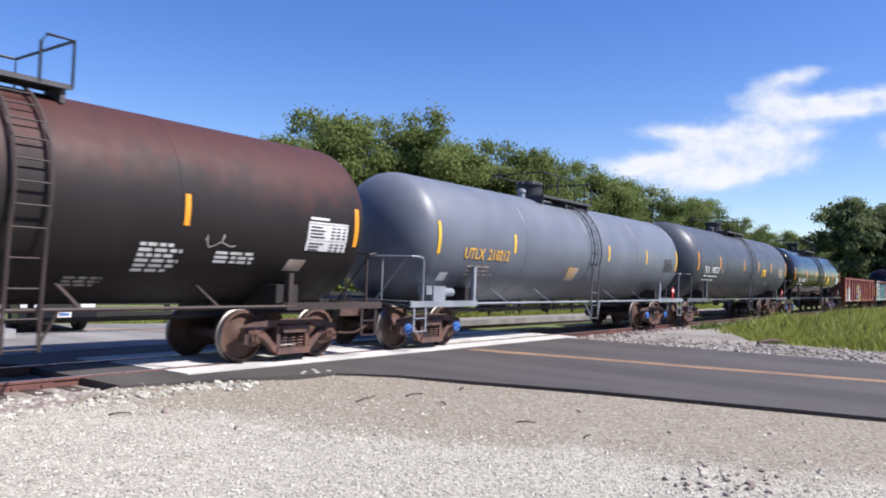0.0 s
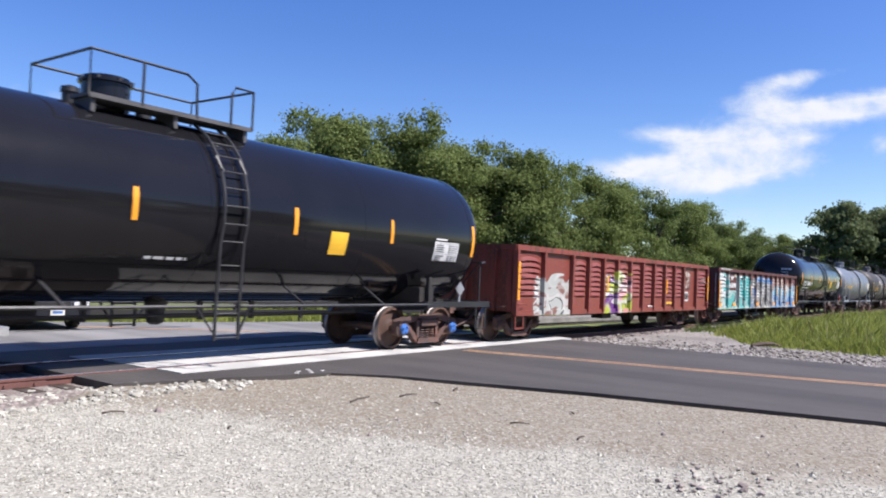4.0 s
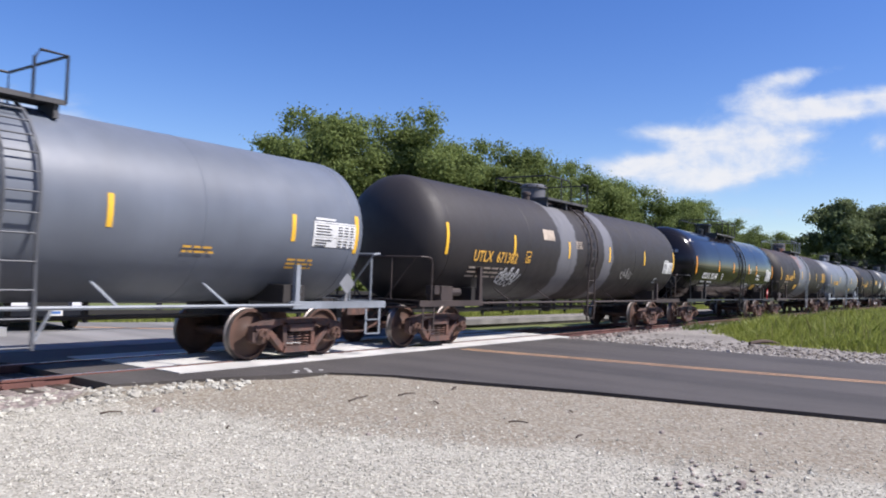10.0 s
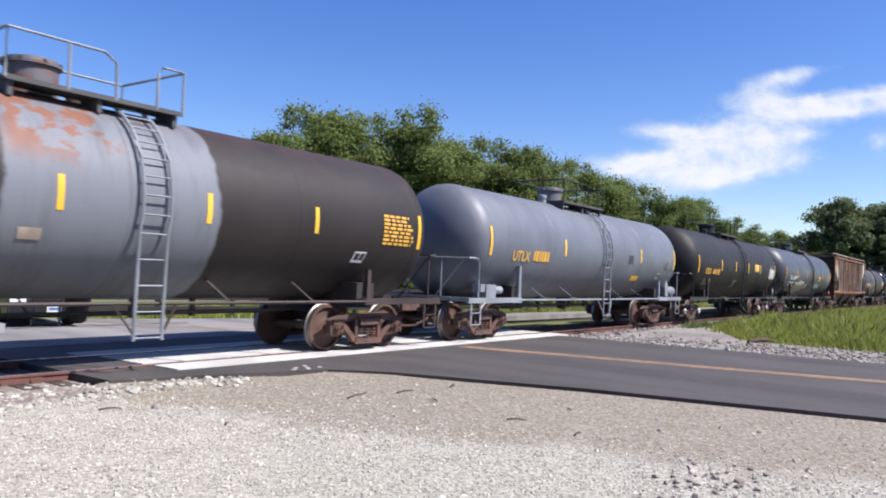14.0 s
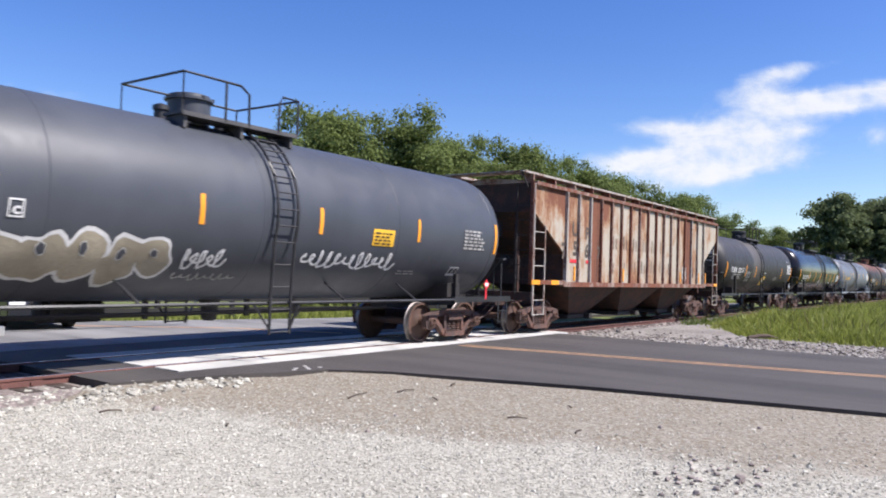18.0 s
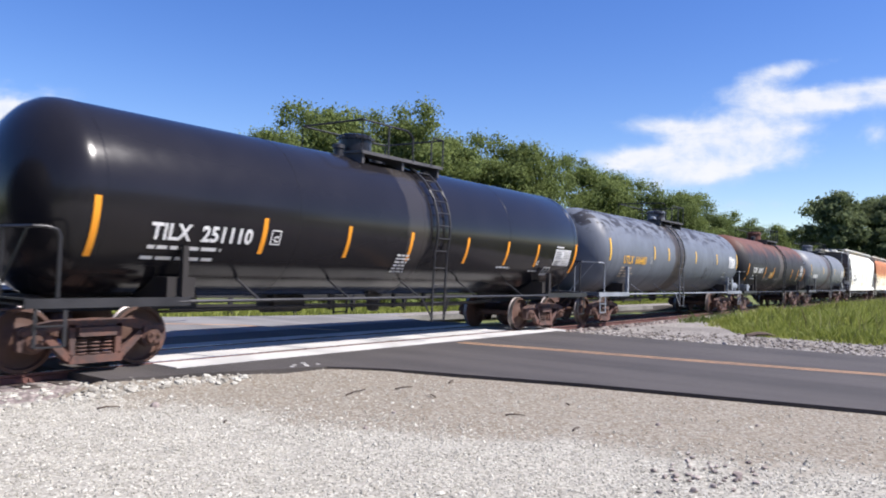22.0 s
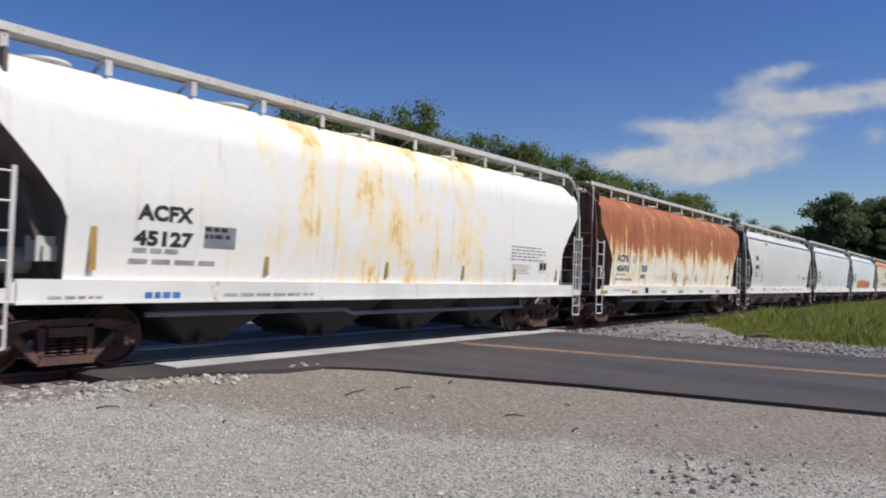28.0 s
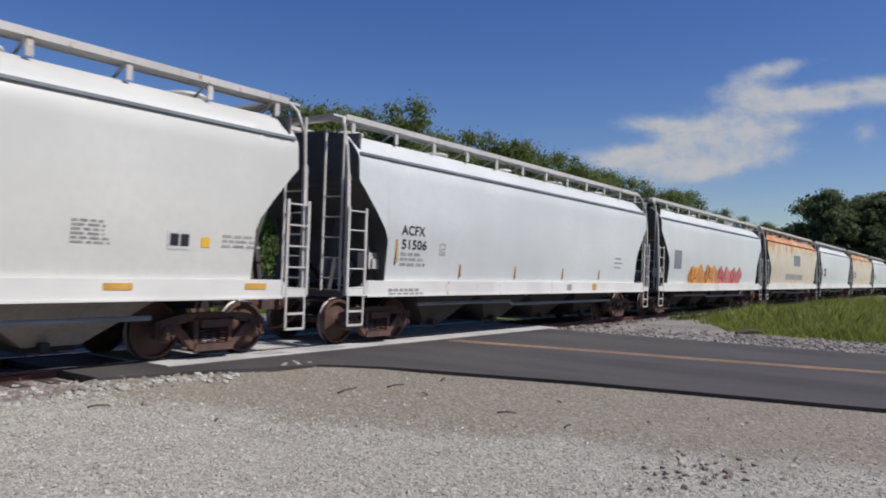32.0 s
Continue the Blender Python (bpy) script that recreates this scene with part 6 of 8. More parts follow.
for x in (-2.58, 2.82, 4.9):
    part("reflector_strip", Geo().box((x, -1.605, 1.55), (0.09, 0.012, 0.45)), AMBER, c)
for x, w in ((-7.9, 0.5), (-5.6, 0.45), (-1.3, 0.45), (2.2, 0.45), (5.6, 0.4), (7.1, 0.45)):
    part("reflector_plate", Geo().box((x + w / 2, -1.556, 0.90), (w, 0.012, 0.14 if abs(x) < 7 else 0.22)), AMBER, c)
scribble(c, -1.565, 5.2, 0.86, 0.5, 0.25, CAP_BLUE, 12, 4, 0.02)

c, sf, hl = tank(6, 4.05, M4, TRIM_BLACK, "glossy black tank car with large white lettering", dome=-0.9)
strips(c, sf, hl, (-4.32, -1.49, 1.77, 4.67), AMBER)
fit_text(c, "CTCX  730860", -6.82, -4.49, 2.02, 0.37, sf, STENCIL_WHITE, 0.02)
stencil_box(c, -4.18, 2.02, 0.22, sf, STENCIL_WHITE)
weights(c, sf, -6.75, 1.86, 2.1, STENCIL_WHITE, 6)
quad_on(c, 2.52, 1.98, 0.58, 0.46, sf, YELLOW, "warning_label", "yellow square label")
bars(c, 2.6, 2.33, 0.42, 4, (sf[0] + 0.005, sf[1]), STENCIL_BLACK, 0.03, 0.05, 2)
quad_on(c, 0.87, 1.25, 0.4, 0.36, sf, STENCIL_YELLOW, "warning_label", "faded yellow label", lean=0.12)
data_panel(c, 5.36, 1.98, 1.0, 0.56, sf)
bars(c, 0.58, 2.02, 1.0, 1, sf, STENCIL_WHITE, 0.05, 0.03, 4)
bars(c, -2.1, 1.72, 0.55, 3, sf, STENCIL_DIM, 0.04, 0.03, 9)
bars(c, 4.0, 1.78, 0.75, 3, sf, STENCIL_DIM, 0.04, 0.03, 3)
wide_panel(c, 5.5, 1.5, 0.36, sf)
head_marks(c, sf, hl, STENCIL_WHITE, 5)
placard(c, 6.9, -1.47, 1.36, 0.32)

c, sf, hl = tank(7, 3.85, M2, TRIM_GREY, "light grey tank car with yellow lettering", dome=-0.85, ladder_x=0.5, brake=-1, ladder_mat=TRIM_SLATE)
strips(c, sf, hl, (-3.06, -1.2, 1.75, 5.22), YELLOW, 2.0, 2.72)
fit_text(c, "UTLX  662499", -5.73, -3.42, 2.06, 0.36, sf, STENCIL_YELLOW)
bars(c, -5.9, 1.75, 2.4, 2, sf, STENCIL_GHOST, 0.06, 0.06, 3, words=6)
bars(c, -2.14, 2.98, 0.6, 3, sf, STENCIL_GHOST, 0.07, 0.04, 3)
quad_on(c, -2.2, 1.72, 0.3, 0.16, sf, STENCIL_BLACK, "builder_plate")
data_panel(c, 5.70, 2.08, 1.12, 0.55, sf, STENCIL_WHITE, STENCIL_BLACK)
bars(c, 3.0, 1.92, 0.7, 2, sf, STENCIL_YELLOW, 0.04, 0.04, 3)
bars(c, 5.2, 1.8, 0.7, 3, sf, STENCIL_YELLOW, 0.04, 0.04, 5)
placard(c, 6.6, -1.46, 1.40, 0.34, False)
end_valves(c, hl, TRIM_GREY)

M9 = mat_tank("shell_brown_bands", BROWN, 0.6, patches=((-1.95, -0.85, (0.125, 0.125, 0.135), 0.45), (-0.2, 0.95, (0.024, 0.019, 0.019), 0.3), (1.05, 1.75, (0.125, 0.125, 0.138), 0.3)))
c, sf, hl = tank(8, 4.0, M9, TRIM_BROWN, "dark brown tank car with grey painted bands", dome=-0.95, ladder_x=0.15)
strips(c, sf, hl, (-4.45, -1.36, 1.5, 4.47))
fit_text(c, "UTLX  671382", -6.29, -4.26, 2.02, 0.36, sf, STENCIL_YELLOW)
bars(c, -6.35, 1.84, 1.9, 3, sf, STENCIL_GHOST, 0.05, 0.07, 3, words=6)
scribble(c, sf, -4.9, 1.5, 0.95, 0.5, STENCIL_WHITE, 5, 6, 0.045)
scribble(c, sf, -4.8, 1.42, 0.8, 0.25, STENCIL_WHITE, 8, 4, 0.03)
stencil_box(c, -3.83, 2.06, 0.25, sf, STENCIL_YELLOW)
quad_on(c, -2.9, 2.72, 0.65, 0.3, sf, STENCIL_GHOST, "paint_patch", "faded grey repaint patch")
scribble(c, sf, 2.6, 1.75, 0.9, 0.4, STENCIL_DIM, 4, 4, 0.03)
bars(c, -0.95, 2.75, 0.45, 4, sf, STENCIL_GHOST, 0.03, 0.03, 2)
data_panel(c, 6.4, 2.02, 0.92, 0.5, sf)
wide_panel(c, 5.78, 1.66, 0.27, sf)
end_valves(c, hl, TRIM_BROWN)

M10 = mat_tank("shell_black_satin", (0.011, 0.010, 0.012), 0.14, grime=0.08, spec=0.32)
c, sf, hl = tank(9, 4.07, M10, TRIM_BLACK, "glossy black tank car marked methyl chloride", dome=-1.0, brake=-1)
strips(c, sf, hl, (-3.35, -1.03, 1.65, 3.1), AMBER)
fit_text(c, "OCAX  82148", -5.52, -3.48, 1.94, 0.35, sf, STENCIL_WHITE, 0.018)
stencil_box(c, -2.82, 1.94, 0.22, sf, STENCIL_WHITE)
weights(c, sf, -5.5, 1.78, 1.9, STENCIL_WHITE, 3)
fit_text(c, "METHYL", 3.21, 3.78, 2.18, 0.14, sf, STENCIL_WHITE, 0.012)
fit_text(c, "CHLORIDE", 3.17, 3.90, 2.01, 0.14, sf, STENCIL_WHITE, 0.012)
quad_on(c, 2.89, 1.54, 0.66, 0.26, sf, STENCIL_YELLOW, "warning_label", "yellow slanted label", lean=0.06)
bars(c, 3.76, 1.76, 0.72, 1, sf, STENCIL_WHITE, 0.05, 0.03, 3, words=6)
bars(c, 4.77, 1.74, 0.45, 3, sf, STENCIL_WHITE, 0.035, 0.03, 4)
data_panel(c, 5.08, 1.98, 1.05, 0.62, sf)
bars(c, 1.3, 1.8, 0.85, 5, sf, STENCIL_WHITE, 0.03, 0.03, 4)
bars(c, 1.75, 2.5, 0.35, 4, sf, STENCIL_WHITE, 0.03, 0.03, 4)
head_marks(c, sf, hl, STENCIL_WHITE, 7)
placard(c, 5.7, -1.48, 1.38, 0.32)

M11 = mat_tank("shell_brown_patch", (0.023, 0.0185, 0.0165), 0.58, patches=((-1.75, 1.55, (0.150, 0.162, 0.185), 0.22),), top=(3.7, (0.085, 0.04, 0.03), 0.35), spots=(2.75, (0.19, 0.085, 0.055), -1.75, 0.0), spec=0.35)
c, sf, hl = tank(10, 4.0, M11, TRIM_BROWN, "dark brown tank car with a pale grey middle", light_rail=True, dome=-0.8, ladder_x=0.37)
strips(c, sf, hl, (-3.4, -1.02, 1.35, 3.7))
fit_text(c, "UTLX  669327", -5.69, -3.62, 2.15, 0.37, sf, STENCIL_YELLOW, 0.018)
bars(c, -5.75, 2.0, 1.2, 1, sf, STENCIL_GHOST, 0.06, 0.06, 3)
bars(c, -5.85, 1.82, 1.6, 3, sf, STENCIL_GHOST, 0.05, 0.06, 5)
quad_on(c, -2.8, 1.64, 0.62, 0.3, sf, STENCIL_YELLOW, "warning_label", "yellow slanted label", lean=0.06)
bars(c, 5.57, 2.72, 1.0, 8, sf, STENCIL_YELLOW, 0.05, 0.03, 3, words=6)
wide_panel(c, 4.79, 1.77, 0.33, sf)
quad_on(c, -1.5, 1.85, 0.3, 0.17, sf, STENCIL_GHOST, "builder_plate")
end_valves(c, hl, TRIM_BROWN)

M12 = mat_tank("shell_grey_worn", (0.120, 0.133, 0.157), 0.5, top=(3.75, (0.12, 0.11, 0.11), 0.5))
c, sf, hl = tank(11, 3.95, M12, TRIM_GREY, "weathered grey tank car with yellow lettering", dome=-1.0, ladder_x=0.3)
strips(c, sf, hl, (-2.6, 3.2))
fit_text(c, "UTLX", -5.55, -4.65, 2.04, 0.36, sf, STENCIL_YELLOW)
bars(c, -4.45, 2.06, 1.1, 1, sf, STENCIL_YELLOW, 0.28, 0.05, 4, words=6)
quad_on(c, 2.74, 1.64, 0.58, 0.2, sf, YELLOW, "warning_label", "yellow label")
bars(c, 2.1, 2.45, 0.5, 4, sf, STENCIL_BLACK, 0.04, 0.04, 3)
wide_panel(c, 5.0, 1.75, 0.3, sf)
data_panel(c, 5.6, 2.1, 0.95, 0.5, sf, TRIM_GREY, STENCIL_BLACK)
end_valves(c, hl, TRIM_GREY)
end_tank(c, hl, TRIM_GREY)

M13 = mat_tank("shell_black_dull", (0.017, 0.015, 0.016), 0.55, grime=0.2, spec=0.3)
c, sf, hl = tank(12, 4.05, M13, TRIM_BLACK, "dull black tank car with yellow lettering", caps="white", dome=-0.95, ladder_x=0.3)
strips(c, sf, hl, (-3.45, -1.12, 1.14, 3.5))
fit_text(c, "684108", -4.73, -3.72, 2.08, 0.33, sf, STENCIL_YELLOW, 0.018)
fit_text(c, "UTLX", -5.75, -4.95, 2.08, 0.33, sf, STENCIL_YELLOW, 0.018)
bars(c, -5.7, 1.8, 1.2, 3, sf, STENCIL_GHOST, 0.05, 0.06, 5)
quad_on(c, 2.35, 2.36, 0.82, 0.36, sf, YELLOW, "warning_label", "bright yellow label")
bars(c, 2.42, 2.58, 0.68, 3, (sf[0] + 0.005, sf[1]), STENCIL_GHOST, 0.04, 0.06, 2)
data_panel(c, 5.48, 2.04, 1.08, 0.58, sf)
bars(c, 5.75, 2.68, 0.4, 1, sf, STENCIL_YELLOW, 0.05, 0.03, 4)
bars(c, -1.06, 1.82, 0.5, 5, sf, STENCIL_GHOST, 0.04, 0.04, 5)
placard(c, 6.5, -1.47, 1.4, 0.3, False)

M14 = mat_tank("shell_charcoal", (0.055, 0.061, 0.073), 0.44, grime=0.10, spec=0.42)
TAG_FILL = mat_simple("tag_fill", (0.34, 0.30, 0.22), 0.55, 0.0, 0.3, 5.0)
c, sf, hl = tank(13, 4.08, M14, TRIM_BLACK, "charcoal grey tank car with pale sprayed letters", dome=-0.5, ladder_x=0.45)
strips(c, sf, hl, (-4.32, -1.25, 1.35, 4.28), AMBER)
fit_text(c, "TILX  192087", -6.31, -4.48, 2.12, 0.33, sf, STENCIL_WHITE)
stencil_box(c, -4.13, 2.16, 0.2, sf, STENCIL_WHITE)
weights(c, sf, -6.4, 1.92, 1.9, STENCIL_WHITE, 9)
for k, (x, z, w, h) in enumerate(((-4.55, 1.35, 0.75, 0.75), (-4.0, 1.30, 0.8, 0.95), (-3.4, 1.35, 0.75, 0.90), (-2.85, 1.32, 0.8, 0.85), (-2.3, 1.45, 0.75, 0.65))):
    blob(c, sf, x, z, w, h, TAG_FILL, STENCIL_WHITE, 20 + k)
    blob(c, (sf[0] + 0.012, sf[1]), x + w * 0.38, z + h * 0.4, w * 0.16, h * 0.25, M14, STENCIL_WHITE, 40 + k)
scribble(c, sf, -1.42, 1.55, 0.75, 0.42, STENCIL_WHITE, 31, 5, 0.04)
scribble(c, sf, -1.5, 1.38, 1.2, 0.2, STENCIL_DIM, 33, 8, 0.025)
scribble(c, sf, 1.0, 1.62, 2.6, 0.45, STENCIL_WHITE, 35, 12, 0.045)
quad_on(c, 2.80, 2.12, 0.66, 0.34, sf, YELLOW, "warning_label", "yellow label")
bars(c, 2.85, 2.36, 0.55, 4, (sf[0] + 0.005, sf[1]), STENCIL_BLACK, 0.03, 0.04, 2)
bars(c, 6.0, 2.58, 0.9, 6, sf, STENCIL_DIM, 0.05, 0.03, 3, words=6)
wide_panel(c, 5.7, 1.56, 0.34, sf)
bars(c, 3.9, 1.62, 0.7, 2, sf, STENCIL_DIM, 0.03, 0.04, 3)
head_marks(c, sf, hl, STENCIL_WHITE, 9)
placard(c, 7.1, -1.47, 1.36, 0.26)


def mat_streaked(name, paint, rust, deep, amount, line=None, zone=None):
    """Old paint, rusted through in long runs; line: the height above which rust has won; zone: a stretch along the car that is worse."""
    s = Nodes(name)
    co = s.coords()
    x, y, z = s.xyz(co)
    runs = s.coords((1.6, 0.4, 0.16))
    n1, n2, n3 = s.noise(runs, 1.5, 6, 0.62), s.noise(co, 9, 5, 0.65), s.noise(s.coords((0.55, 0.1, 0.2)), 1.0, 4)
    tone = s.math("ADD", s.math("MULTIPLY", n1, 0.7), s.math("MULTIPLY", n2, 0.3))
    if zone:
        near = s.math("MULTIPLY", s.ramp(x, zone[0] - 1.2, zone[0] + 0.6), s.ramp(x, zone[1] - 0.8, zone[1] + 1.5, 1, 0))
        blots = s.noise(s.coords((0.55, 0.3, 0.75)), 2.2, 6, 0.65)
        tone = s.math("ADD", tone, s.math("MULTIPLY", near, s.math("MULTIPLY", s.ramp(blots, 0.46, 0.70), 0.22)))
    mask = s.ramp(tone, 0.60 - amount * 0.25, 0.68 - amount * 0.15)
    stain = s.ramp(tone, 0.48 - amount * 0.25, 0.60 - amount * 0.2, 0, 0.6)
    if line is not None:
        wavy = s.math("ADD", z, s.math("MULTIPLY", s.math("SUBTRACT", n1, 0.5), 1.5))
        hi = s.ramp(wavy, line - 0.12, line + 0.16)
        mask = s.math("MAXIMUM", s.math("MULTIPLY", mask, 0.55), s.math("MULTIPLY", hi, s.ramp(n2, 0.15, 0.4, 0.8, 1.0)))
    base = s.mix(s.ramp(n3, 0.35, 0.65), tuple(c * 0.88 for c in paint), paint)
    base = s.mix(stain, base, tuple(0.55 * a + 0.45 * b for a, b in zip(paint, rust)))
    rc = s.mix(s.ramp(n1, 0.3, 0.7), deep, rust)
    rc = s.mix(s.ramp(n2, 0.45, 0.7, 0, 0.5), rc, deep)
    s.bump(n2, 0.2, 0.004)
    return s.finish(s.mix(mask, base, rc), s.ramp(mask, 0, 1, 0.5, 0.85))


def mat_weathered(name, paint, halo, rust, deep, amount, top=None, runs=(0.9, 0.4, 0.42), zone=None, drip=0.25):
    """Old paint with rust blooming softly through it; top: from which height on it grows denser, and by how much."""
    s = Nodes(name)
    co = s.coords()
    x, y, z = s.xyz(co)
    n1, n2, n3 = s.noise(s.coords(runs), 1.7, 7, 0.62, 0.3), s.noise(co, 8, 5, 0.65), s.noise(s.coords((3.5, 0.4, 0.25)), 1.6, 5, 0.6)
    tone = s.math("ADD", s.math("ADD", s.math("MULTIPLY", n1, 0.85 - drip), s.math("MULTIPLY", n2, 0.15)), s.math("MULTIPLY", n3, drip))
    tone = s.math("ADD", tone, amount)
    if top:
        tone = s.math("ADD", tone, s.ramp(s.math("ADD", z, s.math("MULTIPLY", s.math("SUBTRACT", n3, 0.5), 1.1)), top[0], top[1], -top[2] * 0.5, top[2]))
    if zone:
        near = s.math("MULTIPLY", s.ramp(x, zone[0] - 1.5, zone[0] + 1.0), s.ramp(x, zone[1] - 1.0, zone[1] + 1.5, 1, 0))
        tone = s.math("ADD", tone, s.math("MULTIPLY", near, zone[2]))
    base = s.mix(s.ramp(n2, 0.3, 0.7), tuple(c * (0.86 if not zone else 0.95) for c in paint), paint)
    col = s.mix(s.ramp(tone, 0.42, 0.54), base, halo)
    col = s.mix(s.ramp(tone, 0.50, 0.60), col, rust)
    col = s.mix(s.ramp(tone, 0.60, 0.82, 0, 0.9), col, deep)
    col = s.mix(s.ramp(n3, 0.56, 0.72, 0, drip * 1.2), col, tuple(c * 0.5 for c in rust))
    s.bump(n2, 0.2, 0.004)
    return s.finish(col, s.ramp(tone, 0.42, 0.6, 0.5, 0.85))


# ribbed hopper
UPM = mat_weathered("hopper_rust_cream", (0.43, 0.385, 0.31), (0.30, 0.165, 0.085), (0.165, 0.060, 0.030), (0.075, 0.029, 0.019), -0.015, None, (0.7, 0.4, 0.30), None, 0.10)
UPH = mat_weathered("hopper_rust_top", (0.43, 0.385, 0.31), (0.30, 0.165, 0.085), (0.165, 0.060, 0.030), (0.075, 0.029, 0.019), -0.005, (2.2, 4.1, 0.075), (0.7, 0.4, 0.30), None, 0.10)
UPL = mat_weathered("hopper_cream", (0.43, 0.385, 0.31), (0.30, 0.165, 0.085), (0.165, 0.060, 0.030), (0.075, 0.029, 0.019), -0.065, None, (0.7, 0.4, 0.30), None, 0.10)
UPR = mat_streaked("hopper_rib_rust", (0.36, 0.31, 0.26), (0.19, 0.064, 0.031), (0.098, 0.030, 0.019), 0.95)
UPT = mat_rusty("hopper_trim", (0.37, 0.34, 0.30), (0.15, 0.06, 0.03), 0.45, 0.65, 3.0)
RUST_PANEL = mat_rusty("rust_panel", (0.175, 0.061, 0.029), (0.088, 0.031, 0.019), 0.5, 0.85, 2.5)
c, y, hl = ribbed_hopper(*ENDS[14], (UPM, UPH, UPL, RUST_PANEL, UPT), UPR, UPT, "rust-streaked cream covered hopper with ribbed flanks", gap=gaps(14))
train.append(c)
FADED = mat_simple("worn_ink", (0.20, 0.15, 0.115), 0.8, 0.0, 0.5, 5.0)
DARK_INK = mat_simple("faded_ink", (0.10, 0.075, 0.06), 0.7, 0.0, 0.35, 6.0)
for t, x, z, h in (("7", -6.62, 2.14, 0.46), ("5", -5.87, 2.26, 0.42), ("U", -5.95, 2.83, 0.42), ("P", -5.06, 2.78, 0.36), ("6", -5.08, 2.23, 0.40), ("7", -4.22, 2.21, 0.38)):
    write(c, t, x, z, h, y - 0.006, DARK_INK, 0.02)
quad_on(c, -6.05, 2.03, 0.42, 0.10, y - 0.006, PLACARD_RED, "red_bar")
quad_on(c, -4.98, 2.03, 0.35, 0.10, y - 0.006, PLACARD_RED, "red_bar")
# the owner's name, worn away: plain dark strokes
for k in range(6):
    for dx, hh in ((0.0, 0.44), (0.22, 0.36)):
        quad_on(c, -3.0 + k * 0.86 + dx, 2.55 + 0.02 * (k % 2), 0.075, hh, y - 0.006, FADED, "worn_letter", "worn dark letter stroke")
for k in range(7):
    for dx, hh in ((0.0, 0.42), (0.24, 0.30)):
        quad_on(c, -3.2 + k * 0.90 + dx, 1.80 + 0.03 * (k % 3), 0.075, hh, y - 0.006, FADED, "worn_letter", "worn dark letter stroke")
quad_on(c, 3.78, 1.64, 0.5, 0.5, y - 0.006, STENCIL_DIM, "test_backing")
wide_panel(c, 3.82, 1.68, 0.40, y - 0.01, 0.0)
quad_on(c, 4.78, 1.72, 0.38, 0.42, y - 0.008, UNDER_RUST, "builder_plate")
for x in (-5.75, -2.1, 0.9, 3.6, 5.9, 6.8):
    part("reflector_strip", Geo().box((x, y - 0.012, 1.72), (0.09, 0.012, 0.42)), AMBER, c)
for x in (-8.2, -7.1, 8.0):
    part("reflector_plate", Geo().box((x, -1.59, 1.44), (0.45, 0.012, 0.12)), AMBER, c)

M16 = mat_tank("shell_black_worn", (0.021, 0.019, 0.020), 0.55, patches=((-2.1, -0.1, (0.075, 0.066, 0.060), 0.9),), grime=0.3)
c, sf, hl = tank(15, 3.92, M16, TRIM_BLACK, "worn black tank car with a dirty middle band", dome=0.5, ladder_x=-0.5)
strips(c, sf, hl, (-3.4, -1.5, 4.38), AMBER, 1.75, 2.55)
fit_text(c, "TCBX  231171", -6.19, -3.80, 2.08, 0.32, sf, STENCIL_WHITE, 0.016)
bars(c, -5.7, 1.95, 1.7, 3, sf, STENCIL_DIM, 0.05, 0.05, 3, words=6)
quad_on(c, 0.06, 1.48, 0.66, 0.55, sf, YELLOW, "warning_label", "faded yellow and white label", lean=0.09)
quad_on(c, 0.30, 1.6, 0.30, 0.30, (sf[0] + 0.004, sf[1]), STENCIL_WHITE, "label_field", lean=0.03)
bars(c, 0.3, 2.1, 0.5, 1, sf, STENCIL_WHITE, 0.05, 0.03, 3)
bars(c, 5.75, 2.62, 1.05, 6, sf, STENCIL_WHITE, 0.06, 0.03, 3, words=5)
bars(c, 5.75, 2.85, 0.35, 1, sf, STENCIL_WHITE, 0.05, 0.03, 3)
for k in range(3):
    bars(c, -3.3 + k * 0.0, 2.1 - k * 0.18, 0.95, 2, sf, STENCIL_DIM, 0.04, 0.04, 11 + k)
bars(c, 2.8, 1.9, 0.7, 3, sf, STENCIL_DIM, 0.04, 0.03, 5)
head_marks(c, sf, hl, STENCIL_WHITE, 11)
placard(c, 6.3, -1.46, 1.42, 0.34, False)

M17 = mat_tank("shell_black_banded", (0.015, 0.014, 0.016), 0.18, patches=((-0.55, 0.1, (0.040, 0.036, 0.034), 0.35),), grime=0.1, spec=0.32)
c, sf, hl = tank(16, 4.02, M17, TRIM_BLACK, "black tank car with a dusty band round its middle", dome=-0.7, ladder_x=0.6)
strips(c, sf, hl, (-4.45, -2.35, -0.4, 1.75, 3.6, 5.19), AMBER, 1.65, 2.5)
fit_text(c, "TILX  251110", -6.60, -4.70, 1.95, 0.34, sf, STENCIL_WHITE, 0.02)
stencil_box(c, -4.30, 1.96, 0.22, sf, STENCIL_WHITE)
weights(c, sf, -6.6, 1.80, 1.65, STENCIL_WHITE, 4)
bars(c, -0.77, 1.88, 0.5, 6, sf, STENCIL_WHITE, 0.045, 0.035, 3)
data_panel(c, 6.2, 1.86, 0.95, 0.55, sf)
wide_panel(c, 5.74, 1.57, 0.38, sf)
bars(c, 3.3, 1.72, 0.8, 1, sf, STENCIL_WHITE, 0.05, 0.03, 4)
fit_text(c, "C", 5.25, 5.38, 1.85, 0.16, sf, STENCIL_WHITE)
bars(c, 5.0, 1.66, 0.5, 1, sf, STENCIL_WHITE, 0.04, 0.03, 6)

